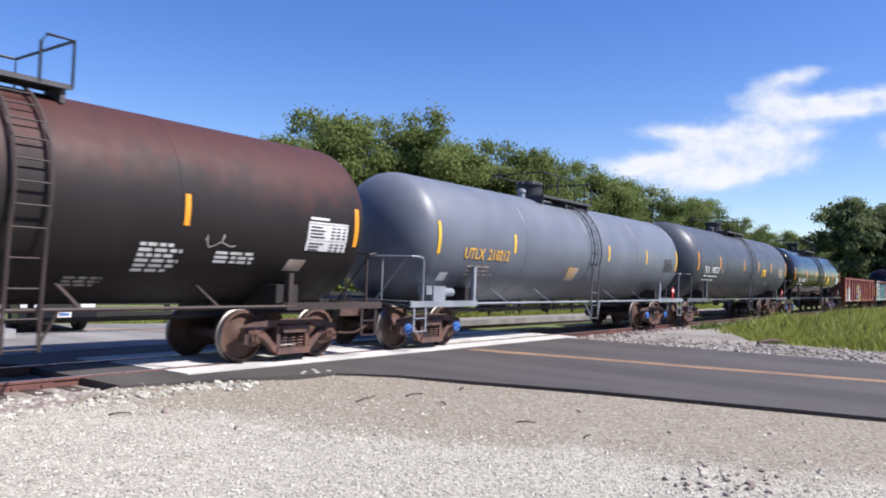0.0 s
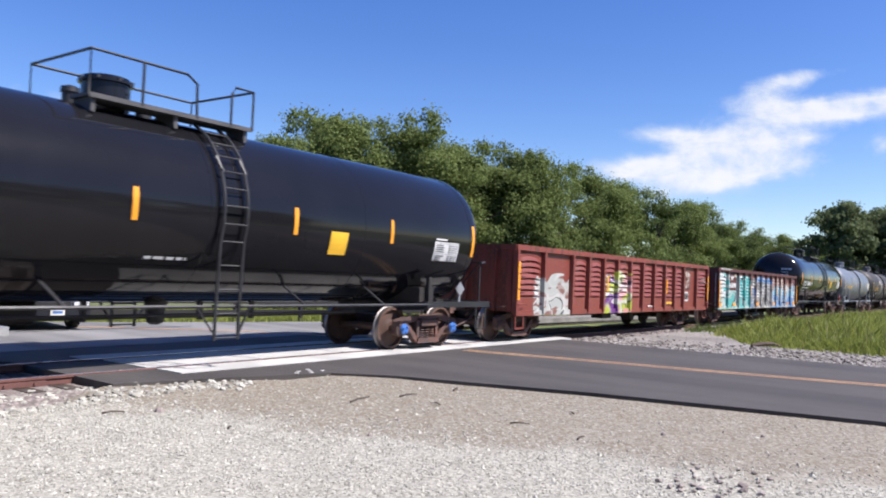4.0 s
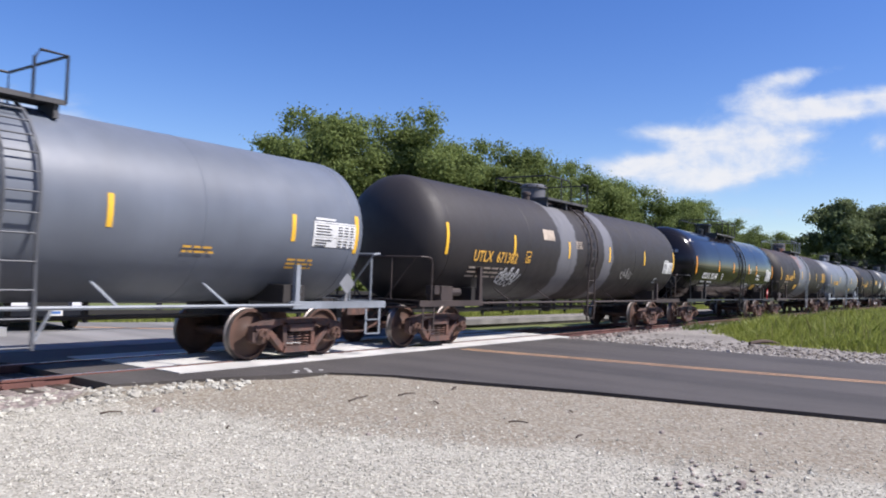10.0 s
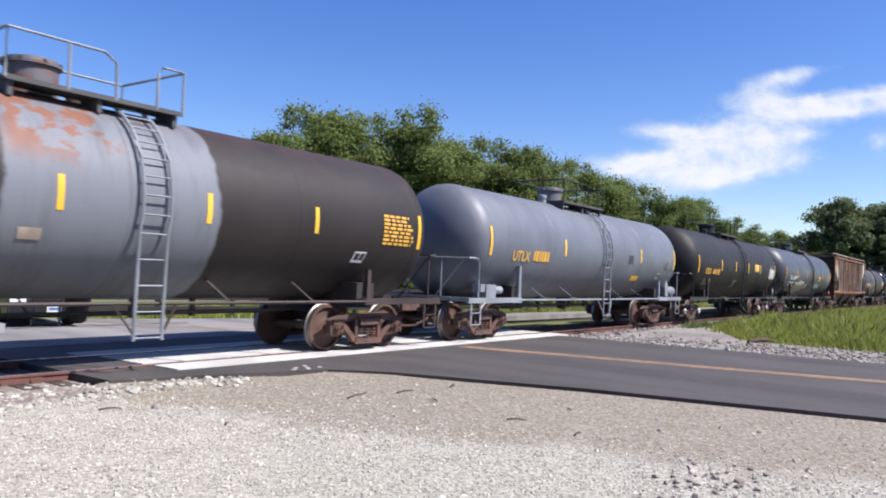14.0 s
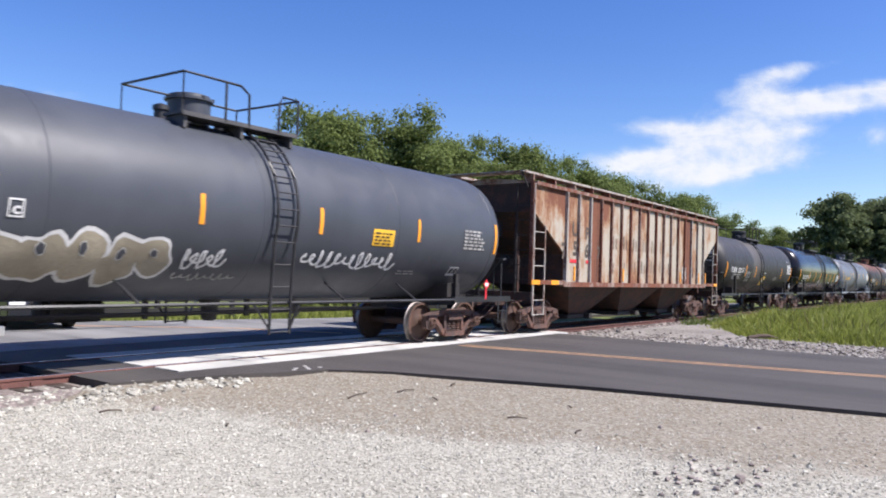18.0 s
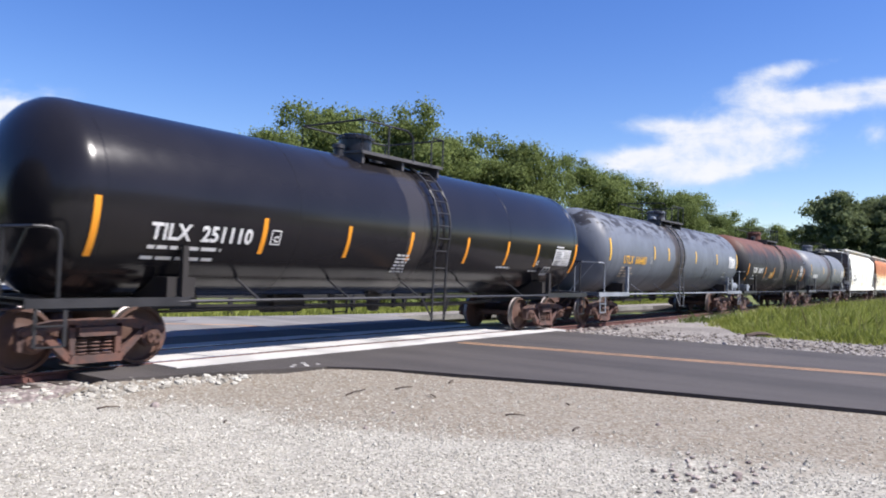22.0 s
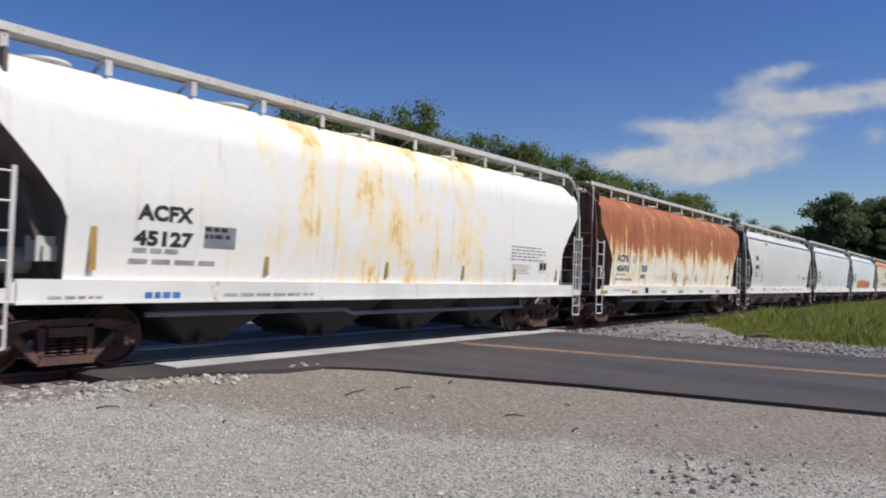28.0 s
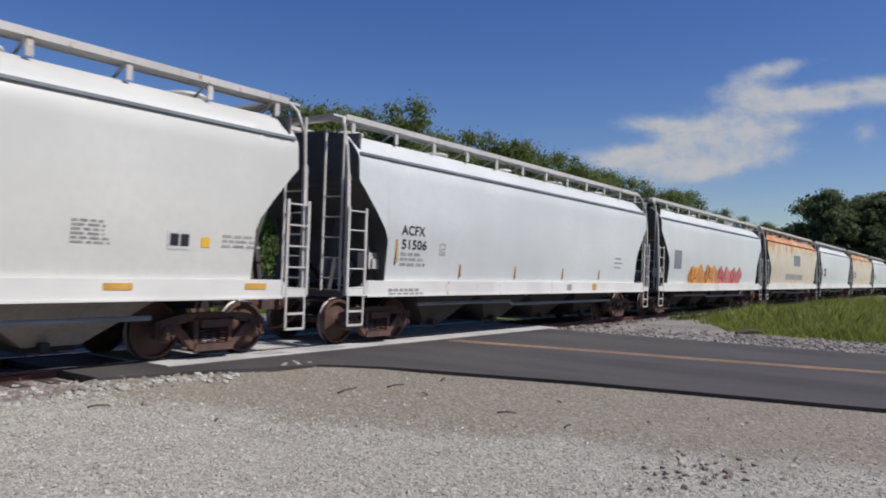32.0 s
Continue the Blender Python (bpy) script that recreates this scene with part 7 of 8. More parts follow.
M18 = mat_tank("shell_grey_tarred", (0.128, 0.143, 0.168), 0.5, patches=((-1.35, -0.1, (0.060, 0.050, 0.047), 0.35),), spots=(2.9, (0.024, 0.024, 0.029)), spec=0.35)
c, sf, hl = tank(17, 3.88, M18, TRIM_GREY, "grey tank car with tar-dark patches on its crown", dome=0.3, ladder_x=-0.7, ladder_mat=TRIM_SLATE)
strips(c, sf, hl, (-3.6, -2.07, 1.25, 4.25))
fit_text(c, "UTLX  666483", -6.49, -4.43, 2.06, 0.36, sf, STENCIL_YELLOW, 0.016)
bars(c, -6.5, 1.88, 1.2, 4, sf, STENCIL_GHOST, 0.06, 0.05, 3)
stencil_box(c, -4.0, 2.1, 0.2, sf, STENCIL_DIM)
data_panel(c, 6.2, 2.15, 1.0, 0.55, sf, STENCIL_WHITE, TRIM_GREY)
wide_panel(c, 5.55, 1.72, 0.32, sf)
scribble(c, sf, 2.7, 1.5, 0.2, 0.75, STENCIL_BLACK, 3, 1, 0.04)
end_tank(c, hl, TRIM_GREY)

M19 = mat_tank("shell_black_rusted", (0.023, 0.022, 0.024), 0.62, spec=0.35, top=(3.2, (0.14, 0.052, 0.032), 0.85), patches=((-0.05, 1.0, (0.10, 0.088, 0.080), 0.4),))
c, sf, hl = tank(18, 3.95, M19, TRIM_BLACK, "black tank car with a rust-red crown", dome=-0.2, ladder_x=0.9)
strips(c, sf, hl, (-3.4, -1.45, 3.4, 5.2), AMBER, 1.6, 2.45)
quad_on(c, -6.25, 1.92, 2.35, 0.56, sf, STENCIL_BLACK, "number_panel", "black repainted panel")
fit_text(c, "TCBX  230013", -6.15, -4.09, 2.03, 0.36, (sf[0] + 0.004, sf[1]), STENCIL_WHITE, 0.02)
weights(c, sf, -6.07, 1.84, 1.4, STENCIL_WHITE, 4)
quad_on(c, -2.29, 1.78, 0.62, 0.32, sf, STENCIL_YELLOW, "warning_label", "faded orange label", lean=0.04)
bars(c, -2.22, 2.0, 0.5, 3, (sf[0] + 0.005, sf[1]), STENCIL_GHOST, 0.05, 0.04, 3)
scribble(c, sf, -3.55, 1.6, 1.3, 0.32, STENCIL_DIM, 13, 7, 0.03)
scribble(c, sf, -0.8, 1.6, 0.8, 0.28, STENCIL_DIM, 14, 5, 0.03)
bars(c, 5.77, 2.55, 0.9, 8, sf, STENCIL_WHITE, 0.05, 0.03, 3, words=5)
wide_panel(c, 5.2, 1.66, 0.3, sf)
end_valves(c, hl, TRIM_GREY)

M20 = mat_tank("shell_grey_banded", (0.140, 0.149, 0.162), 0.5, patches=((-0.9, 0.25, (0.07, 0.052, 0.048), 0.5),))
c, sf, hl = tank(19, 3.92, M20, TRIM_SLATE, "grey tank car with a rusty middle band", dome=-0.9)
strips(c, sf, hl, (-2.6, 2.4))
bars(c, -6.3, 1.92, 2.0, 1, sf, STENCIL_WHITE, 0.26, 0.05, 3, words=8)
data_panel(c, 5.6, 2.1, 0.95, 0.52, sf)
wide_panel(c, 4.6, 1.68, 0.36, sf)
placard(c, 6.2, -1.47, 1.4, 0.34, False)
end_tank(c, hl, TRIM_GREY)
head_marks(c, sf, hl, STENCIL_WHITE, 15)

# covered hoppers
WHITE = mat_weathered("hopper_white", (0.80, 0.79, 0.72), (0.84, 0.70, 0.42), (0.66, 0.40, 0.13), (0.42, 0.19, 0.06), -0.122, None, (0.95, 0.4, 0.48), (-3.8, 3.2, 0.098))
WHITE_SILL = mat_rusty("hopper_white_sill", (0.74, 0.73, 0.675), (0.45, 0.22, 0.09), 0.02, 0.5, 1.6)
PALE = mat_simple("hopper_pale_grey", (0.60, 0.60, 0.545), 0.5, 0.0, 0.08, 1.2, 0.06)
COOL = mat_simple("hopper_cool_grey", (0.60, 0.625, 0.60), 0.5, 0.0, 0.08, 1.2, 0.06)
RUSTED = mat_weathered("hopper_rusted", (0.86, 0.81, 0.66), (0.66, 0.44, 0.19), (0.36, 0.122, 0.045), (0.19, 0.055, 0.027), 0.008, (1.9, 3.1, 0.14))
TAN = mat_weathered("hopper_tan", (0.64, 0.58, 0.45), (0.54, 0.34, 0.15), (0.45, 0.17, 0.06), (0.28, 0.09, 0.04), -0.035, (2.9, 4.2, 0.12))
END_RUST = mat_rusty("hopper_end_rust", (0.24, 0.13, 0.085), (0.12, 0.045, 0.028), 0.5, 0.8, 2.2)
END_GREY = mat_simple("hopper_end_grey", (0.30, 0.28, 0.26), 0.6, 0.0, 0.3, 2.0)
# Dark ends for the pale cars: their shade is put into the colour.
END_SHADE_BROWN = mat_simple("hopper_end_dusk", (0.115, 0.088, 0.084), 0.7, 0.0, 0.3, 2.0)
END_SHADE_GREY = mat_simple("hopper_end_dark", (0.085, 0.078, 0.075), 0.7, 0.0, 0.3, 2.0)
INK = STENCIL_BLACK


def sill_marks(c, hl, at, mat, w=0.45, z=1.12):
    for x in at:
        part("reflector_plate", Geo().box((x, -1.614, z + 0.05), (w, 0.012, 0.10)), mat, c)


GOLD = mat_simple("reflective_gold", (0.38, 0.24, 0.06), 0.5, 0.0, 0.2, 6.0)
OCHRE = mat_simple("reflective_ochre", (0.62, 0.36, 0.07), 0.5, 0.0, 0.2, 6.0)
Y = BIN
c, y, hl = hopper(20, WHITE, WHITE_SILL, TRIM_WHITE, "dirty white covered hopper car with rust streaks", style="white", rib=False, end=END_SHADE_BROWN)
fit_text(c, "ACFX", -6.14, -5.22, 2.21, 0.29, Y, INK, 0.026)
fit_text(c, "45127", -6.18, -5.20, 1.84, 0.27, Y, INK, 0.026)
bars(c, -6.2, 1.72, 1.0, 1, Y, STENCIL_DIM, 0.07, 0.04, 3)
bars(c, -6.25, 1.56, 1.7, 1, Y, STENCIL_DIM, 0.07, 0.04, 5, words=6)
quad_on(c, -5.0, 1.84, 0.6, 0.34, Y, TRIM_GREY, "paint_patch", "pale blue-grey paint patch")
bars(c, -5.0, 2.1, 0.55, 2, Y - 0.004, STENCIL_BLACK, 0.06, 0.05, 3)
part("reflector_strip", Geo().box((-6.8, -side_y(1.90, "round") - 0.004, 1.90), (0.10, 0.012, 0.9)), GOLD, c)
for x in (-3.7, -0.53, 2.23, 6.9, 4.6):
    part("reflector_strip", Geo().box((x, -side_y(1.64, "round") - 0.004, 1.64), (0.09, 0.012, 0.42)), GOLD, c)
bars(c, 4.35, 2.28, 1.95, 5, Y, STENCIL_DIM, 0.032, 0.05, 4, words=8)
bars(c, 4.45, 1.82, 1.0, 5, Y, STENCIL_GHOST, 0.02, 0.035, 4, words=6)
wide_panel(c, 5.86, 1.66, 0.42, Y, 0.0)
bars(c, -6.0, 1.06, 0.8, 1, -1.616, CAP_BLUE, 0.09, 0.04, 3, words=6)
bars(c, -4.6, 1.08, 2.2, 1, -1.616, STENCIL_DIM, 0.05, 0.04, 5, words=9)
bars(c, -7.4, 1.06, 0.8, 2, -1.616, STENCIL_DIM, 0.04, 0.03, 6, words=5)

c, y, hl = hopper(21, RUSTED, WHITE_SILL, TRIM_WHITE, "white covered hopper car, its upper half rusted orange", rib=False, end=END_RUST, post=RUST_PANEL)
fit_text(c, "ACFX", -6.70, -5.72, 2.13, 0.28, Y, INK, 0.016)
fit_text(c, "45693", -6.70, -5.67, 1.80, 0.26, Y, INK, 0.016)
stencil_box(c, -5.35, 2.1, 0.2, Y, STENCIL_DIM)
bars(c, -6.7, 1.66, 1.0, 1, Y, STENCIL_DIM, 0.06, 0.04, 3)
bars(c, -6.75, 1.50, 1.6, 1, Y, STENCIL_DIM, 0.06, 0.04, 5, words=6)
quad_on(c, -4.5, 1.82, 0.52, 0.22, Y, TRIM_GREY, "paint_patch", "grey paint patch")
quad_on(c, -4.55, 1.58, 0.45, 0.14, Y, TRIM_GREY, "paint_patch")
write(c, "K", -1.34, 1.54, 0.36, Y, INK, 0.0)
write(c, "K", -0.98, 1.48, 0.36, Y, INK, 0.0)
scribble(c, Y, 0.1, 1.5, 0.7, 0.3, STENCIL_GHOST, 4, 4, 0.02)
scribble(c, Y, 1.55, 1.45, 0.15, 0.45, INK, 6, 1, 0.04)
scribble(c, Y, -3.2, 1.5, 1.4, 0.3, STENCIL_GHOST, 7, 6, 0.015)
wide_panel(c, 6.1, 1.62, 0.34, Y, 0.0)
sill_marks(c, hl, (-hl + 0.6, -5.2, -2.3, -0.4, 2.2, 4.6, hl - 0.6), GOLD, 0.5, 1.06)
quad_on(c, -4.2, 1.06, 0.3, 0.2, -1.616, STENCIL_BLACK, "test_panel")
fit_text(c, "ACF CENTER FLOW", -7.0, -5.6, 1.14, 0.09, -1.616, STENCIL_GHOST, 0.004)

c, y, hl = hopper(22, PALE, WHITE_SILL, TRIM_WHITE, "pale grey covered hopper car with four bays", style="grey", end=END_SHADE_GREY, bay_mat=END_GREY)
fit_text(c, "TCMX", -6.74, -6.08, 2.71, 0.33, Y, INK, 0.014)
fit_text(c, "450911", -6.78, -5.84, 2.25, 0.33, Y, INK, 0.014)
stencil_box(c, -5.32, 2.53, 0.22, Y, STENCIL_DIM, "C")
bars(c, -6.8, 2.06, 0.85, 3, Y, STENCIL_DIM, 0.06, 0.04, 3, words=4)
quad_on(c, -5.45, 1.82, 0.55, 0.11, Y, STENCIL_DIM, "paint_patch")
bars(c, -5.4, 2.04, 0.4, 2, Y, STENCIL_DIM, 0.05, 0.04, 3)
bars(c, -5.4, 1.66, 0.5, 1, Y, STENCIL_BLACK, 0.05, 0.04, 3)
sill_marks(c, hl, (-7.4, -4.8, -2.3, 0.0, 2.4, 4.8, 7.3), OCHRE, 0.45, 1.16)
wide_panel(c, 5.6, 1.77, 0.4, Y, 0.0)
bars(c, 4.1, 2.1, 0.6, 6, Y, STENCIL_DIM, 0.03, 0.03, 4)
quad_on(c, 6.2, 1.82, 0.16, 0.16, Y, YELLOW, "label_patch")
bars(c, 6.6, 2.0, 0.8, 3, Y, STENCIL_DIM, 0.04, 0.04, 3)
quad_on(c, -4.7, 3.62, 0.55, 0.10, -1.585, STENCIL_GHOST, "rust_stain")
bars(c, -1.6, 1.16, 0.5, 2, -1.616, PLACARD_RED, 0.03, 0.04, 4)
bars(c, 0.7, 1.16, 0.8, 2, -1.616, PLACARD_RED, 0.03, 0.04, 5)

c, y, hl = hopper(23, COOL, WHITE_SILL, TRIM_WHITE, "cool grey covered hopper car with black lettering", end=END_SHADE_GREY)
fit_text(c, "ACFX", -6.50, -5.68, 2.30, 0.27, Y, INK, 0.012)
fit_text(c, "51506", -6.49, -5.60, 2.00, 0.27, Y, INK, 0.012)
bars(c, -6.5, 1.86, 0.9, 3, Y, STENCIL_DIM, 0.06, 0.05, 3, words=4)
stencil_box(c, -5.1, 1.9, 0.22, Y, STENCIL_DIM)
for x, z in ((-6.65, 2.0), (-4.2, 1.62), (-1.6, 1.62), (1.2, 1.62), (3.8, 1.62)):
    part("reflector_strip", Geo().box((x, -side_y(z, "round") - 0.004, z), (0.07, 0.012, 0.4 if z < 1.9 else 0.6)), GOLD, c)
bars(c, -6.9, 1.1, 1.3, 2, -1.616, STENCIL_DIM, 0.06, 0.03, 4, words=6)
quad_on(c, 3.2, 1.08, 0.3, 0.2, -1.616, OCHRE, "reflector_plate")
quad_on(c, 1.4, 1.08, 0.3, 0.18, -1.616, STENCIL_DIM, "test_panel")
bars(c, 5.0, 2.1, 0.7, 3, Y, STENCIL_DIM, 0.05, 0.1, 4)

ORANGE_TAG = mat_simple("tag_orange", (0.75, 0.28, 0.06), 0.5, 0.0, 0.25, 4.0)
PINK_TAG = mat_simple("tag_pink", (0.70, 0.16, 0.15), 0.5, 0.0, 0.25, 4.0)
c, y, hl = hopper(24, COOL, WHITE_SILL, TRIM_WHITE, "white covered hopper car with orange and red sprayed letters", end=END_SHADE_GREY)
for k in range(8):
    blob(c, Y, -4.6 + k * 1.05, 1.12, 1.15, 1.0, ORANGE_TAG if k < 4 else PINK_TAG, OCHRE if k < 4 else STENCIL_GHOST, 60 + k)
    scribble(c, Y - 0.02, -4.5 + k * 1.05, 1.3, 0.9, 0.8, STENCIL_DIM if k % 2 else INK, 70 + k, 2, 0.04)
quad_on(c, -6.6, 1.9, 0.9, 0.75, Y, TRIM_GREY, "paint_patch", "grey paint patch")
c, y, hl = hopper(25, TAN, WHITE_SILL, TRIM_WHITE, "tan covered hopper car with a rust-orange roof edge", end=END_SHADE_GREY, seam=RUST_PANEL)
quad_on(c, -0.6, 2.5, 2.2, 0.7, Y, TRIM_GREY, "paint_patch", "pale blue paint patch")
quad_on(c, -3.0, 1.6, 5.5, 0.35, Y, STENCIL_DIM, "faded_lettering", "faded band of old lettering")
for i, m, words in ((26, COOL, "cool grey covered hopper car"), (27, TAN, "tan covered hopper car with rust stains"), (28, COOL, "cool grey covered hopper car"), (29, PALE, "pale grey covered hopper car"), (30, WHITE, "white covered hopper car with rust streaks")):
    c, y, hl = hopper(i, m, WHITE_SILL, TRIM_WHITE, words, end=END_SHADE_GREY)
    bars(c, -6.4, 2.3, 0.9, 2, Y, INK, 0.26, 0.08, i, words=5)
# ---- loose stones, grass, twigs ----


def mat_stone(name, a, b):
    s = Nodes(name)
    geo = s.n("NewGeometry")
    r = geo.outputs["Random Per Island"]
    fine = s.noise(s.coords(), 60, 3)
    col = s.mix(r, a, b)
    col = s.mix(s.ramp(fine, 0.4, 0.7, 0, 0.35), col, tuple(q * 0.6 for q in a))
    return s.finish(col, 0.9)


PEBBLE = mat_stone("pebbles", (0.24, 0.228, 0.188), (0.52, 0.502, 0.43))
ROCK_PALE = mat_stone("pale_rocks", (0.21, 0.195, 0.16), (0.48, 0.465, 0.40))
ROCK_SHOULDER = mat_stone("shoulder_rocks", (0.22, 0.20, 0.175), (0.48, 0.45, 0.41))
ROCK_GREY = mat_stone("grey_ballast", (0.12, 0.103, 0.088), (0.31, 0.28, 0.245))
ROCK_BROWN = mat_stone("brown_rocks", (0.19, 0.155, 0.14), (0.40, 0.35, 0.315))


def rocks(name, places, sizes, material, label, rs, flat=0.6):
    """Broken rocks of twelve corners each, as one mesh."""
    n, p = len(places), (1 + 5 ** 0.5) / 2
    base = np.array([(-1, p, 0), (1, p, 0), (-1, -p, 0), (1, -p, 0), (0, -1, p), (0, 1, p), (0, -1, -p), (0, 1, -p), (p, 0, -1), (p, 0, 1), (-p, 0, -1), (-p, 0, 1)]) / 1.9
    tri = np.array([(0, 11, 5), (0, 5, 1), (0, 1, 7), (0, 7, 10), (0, 10, 11), (1, 5, 9), (5, 11, 4), (11, 10, 2), (10, 7, 6), (7, 1, 8), (3, 9, 4), (3, 4, 2), (3, 2, 6), (3, 6, 8), (3, 8, 9), (4, 9, 5), (2, 4, 11), (6, 2, 10), (8, 6, 7), (9, 8, 1)])
    v = base[None] * rs.uniform(0.75, 1.15, (n, 12, 1)) * rs.uniform(0.65, 1.25, (n, 1, 3)) + rs.normal(0, 0.06, (n, 12, 3))
    a = rs.uniform(0, math.tau, n)
    c, s = np.cos(a), np.sin(a)
    x, y = v[..., 0] * c[:, None] - v[..., 1] * s[:, None], v[..., 0] * s[:, None] + v[..., 1] * c[:, None]
    v = np.stack([x, y, v[..., 2] * flat], -1) * np.asarray(sizes)[:, None, None] + np.asarray(places)[:, None, :]
    me = bpy.data.meshes.new(name)
    me.from_pydata(v.reshape(-1, 3).tolist(), [], (tri[None] + (np.arange(n) * 12)[:, None, None]).reshape(-1, 3).tolist())
    me.materials.append(material)
    return tagged(new(name, me), label, "stones", "", "stuff")


def stones(name, places, sizes, material, label, rs, flat=0.62):
    """Many small broken stones as one mesh."""
    n = len(places)
    base = np.array([(1, 0, 0), (-1, 0, 0), (0, 1, 0), (0, -1, 0), (0, 0, 1), (0, 0, -1)], float)
    tri = np.array([(0, 2, 4), (2, 1, 4), (1, 3, 4), (3, 0, 4), (2, 0, 5), (1, 2, 5), (3, 1, 5), (0, 3, 5)])
    v = base[None] * rs.uniform(0.55, 1.15, (n, 6, 1)) + rs.normal(0, 0.18, (n, 6, 3))
    a = rs.uniform(0, math.tau, n)
    c, s = np.cos(a), np.sin(a)
    x, y = v[..., 0] * c[:, None] - v[..., 1] * s[:, None], v[..., 0] * s[:, None] + v[..., 1] * c[:, None]
    v = np.stack([x, y, v[..., 2] * flat], -1) * np.asarray(sizes)[:, None, None]
    v += np.asarray(places)[:, None, :]
    f = tri[None] + (np.arange(n) * 6)[:, None, None]
    me = bpy.data.meshes.new(name)
    me.from_pydata(v.reshape(-1, 3).tolist(), [], f.reshape(-1, 3).tolist())
    me.materials.append(material)
    return tagged(new(name, me), label, "stones", "", "stuff")


rs = np.random.RandomState(5)
pts = []
while len(pts) < 46000:
    x, y = rs.uniform(0.8, 11.6), rs.uniform(-11.0, -2.35)
    if x > road_near(y) - 0.12 or (x < 4.0 and y < -9.5):
        continue
    away = 0.95 * x + 0.31 * y
    if rs.uniform() < 0.90 * max(0.0, min(1.0, (away - 3.5) / 1.5)):
        continue
    pts.append((x, y, lot_z(x, y) + 0.002))
stones("loose_gravel", pts, rs.uniform(0.008, 0.021, len(pts)) * (1 + (rs.uniform(size=len(pts)) > 0.97) * 0.9), PEBBLE, "white crushed limestone pebbles scattered over the lot", rs)

pts, sz = [], []
for k in range(420):
    x = rs.uniform(1.5, 7.6)
    y = -2.15 - 0.07 * max(0, x - 4) + rs.normal(0, 0.17)
    pts.append((x, y, lot_z(x, y) + 0.005))
    sz.append(rs.uniform(0.02, 0.075))
for k in range(520):
    x, y = rs.uniform(0.8, 5.75), rs.uniform(-2.35, -1.12)
    pts.append((x, y, max(lot_z(x, y) if y < -1.75 else -1.0, -0.13 - max(0.0, -1.6 - y) * 0.33) - 0.01))
    sz.append(rs.uniform(0.02, 0.07))
rocks("trackside_rocks", pts, sz, ROCK_PALE, "pale broken rocks heaped along the rail", rs)
pts, sz = [], []
for k in range(42):
    x, y = 6.85 + rs.normal(0, 0.30), -9.55 + rs.normal(0, 0.22)
    pts.append((x, y, lot_z(x, y) + 0.015))
    sz.append(rs.uniform(0.016, 0.046))
rocks("brown_stones", pts, sz, ROCK_BROWN, "small heap of brown stones on the gravel", rs)
pts, sz, far, fz = [], [], [], []
for k in range(2300):
    u = rs.uniform() ** 0.7
    y = -1.6 - 9.4 * u
    off = abs(rs.normal(0.0, 1.3 + 1.5 * u)) + 0.1
    p, q = (19.75 + off, y, -0.04 + rs.uniform(-0.03, 0.02)), rs.uniform(0.018, 0.062) * (1.7 if rs.uniform() > 0.96 else 1)
    if off < 0.9 + 0.35 * u and rs.uniform() < 0.6:
        pts.append(p)
        sz.append(q)
    else:
        far.append(p)
        fz.append(q)
rocks("shoulder_rocks", pts, sz, ROCK_SHOULDER, "pale rubble along the far road shoulder", rs)
rocks("shoulder_ballast", far, fz, ROCK_GREY, "grey-brown ballast stones between road and grass", rs)
pts, sz = [], []
for k in range(5200):
    x = rs.uniform(20.2, 62)
    y = rs.choice([-1, 1]) * rs.uniform(0.9, 2.5)
    pts.append((x, y, -0.12 - max(0, abs(y) - 1.5) * 0.17))
    sz.append(rs.uniform(0.03, 0.07))
rocks("ballast_stones", pts, sz, ROCK_BROWN, "brown-grey ballast stones beside the rails", rs)

SHOULDER = mat_gravel("shoulder_gravel", (0.28, 0.258, 0.228), (0.11, 0.097, 0.084), 14.0, 0.6)
sheet("road_shoulder", [(19.6, -1.4), (19.65, -5.0), (19.95, -9.5), (24.5, -20.0), (27.5, -20.0), (23.8, -9.0), (24.3, -5.2), (28.5, -3.4), (60, -2.5), (60, -2.2), (20.0, -2.0)], -0.05, 0.2, SHOULDER, "pale gravel shoulder between road and grass")
sheet("verge_gravel", [(18.8, 4.6), (20.0, 4.9), (30.0, 4.5), (60, 3.0), (60, 4.5), (30, 5.6), (22.0, 5.9)], -0.01, 0.2, SHOULDER, "pale gravel verge beyond the track")


def mat_grass(name, a, b):
    s = Nodes(name)
    geo = s.n("NewGeometry")
    col = s.mix(geo.outputs["Random Per Island"], a, b)
    s.finish(col, 0.6, 0.0, 0.3)
    tr = s.n("BsdfTranslucent")
    s.link(col, tr.inputs["Color"])
    mx = s.n("MixShader")
    mx.inputs[0].default_value = 0.4
    s.link(s.bsdf.outputs[0], mx.inputs[1])
    s.link(tr.outputs[0], mx.inputs[2])
    out = [q for q in s.t.nodes if q.type == "OUTPUT_MATERIAL"][0]
    s.link(mx.outputs[0], out.inputs["Surface"])
    return s.mat


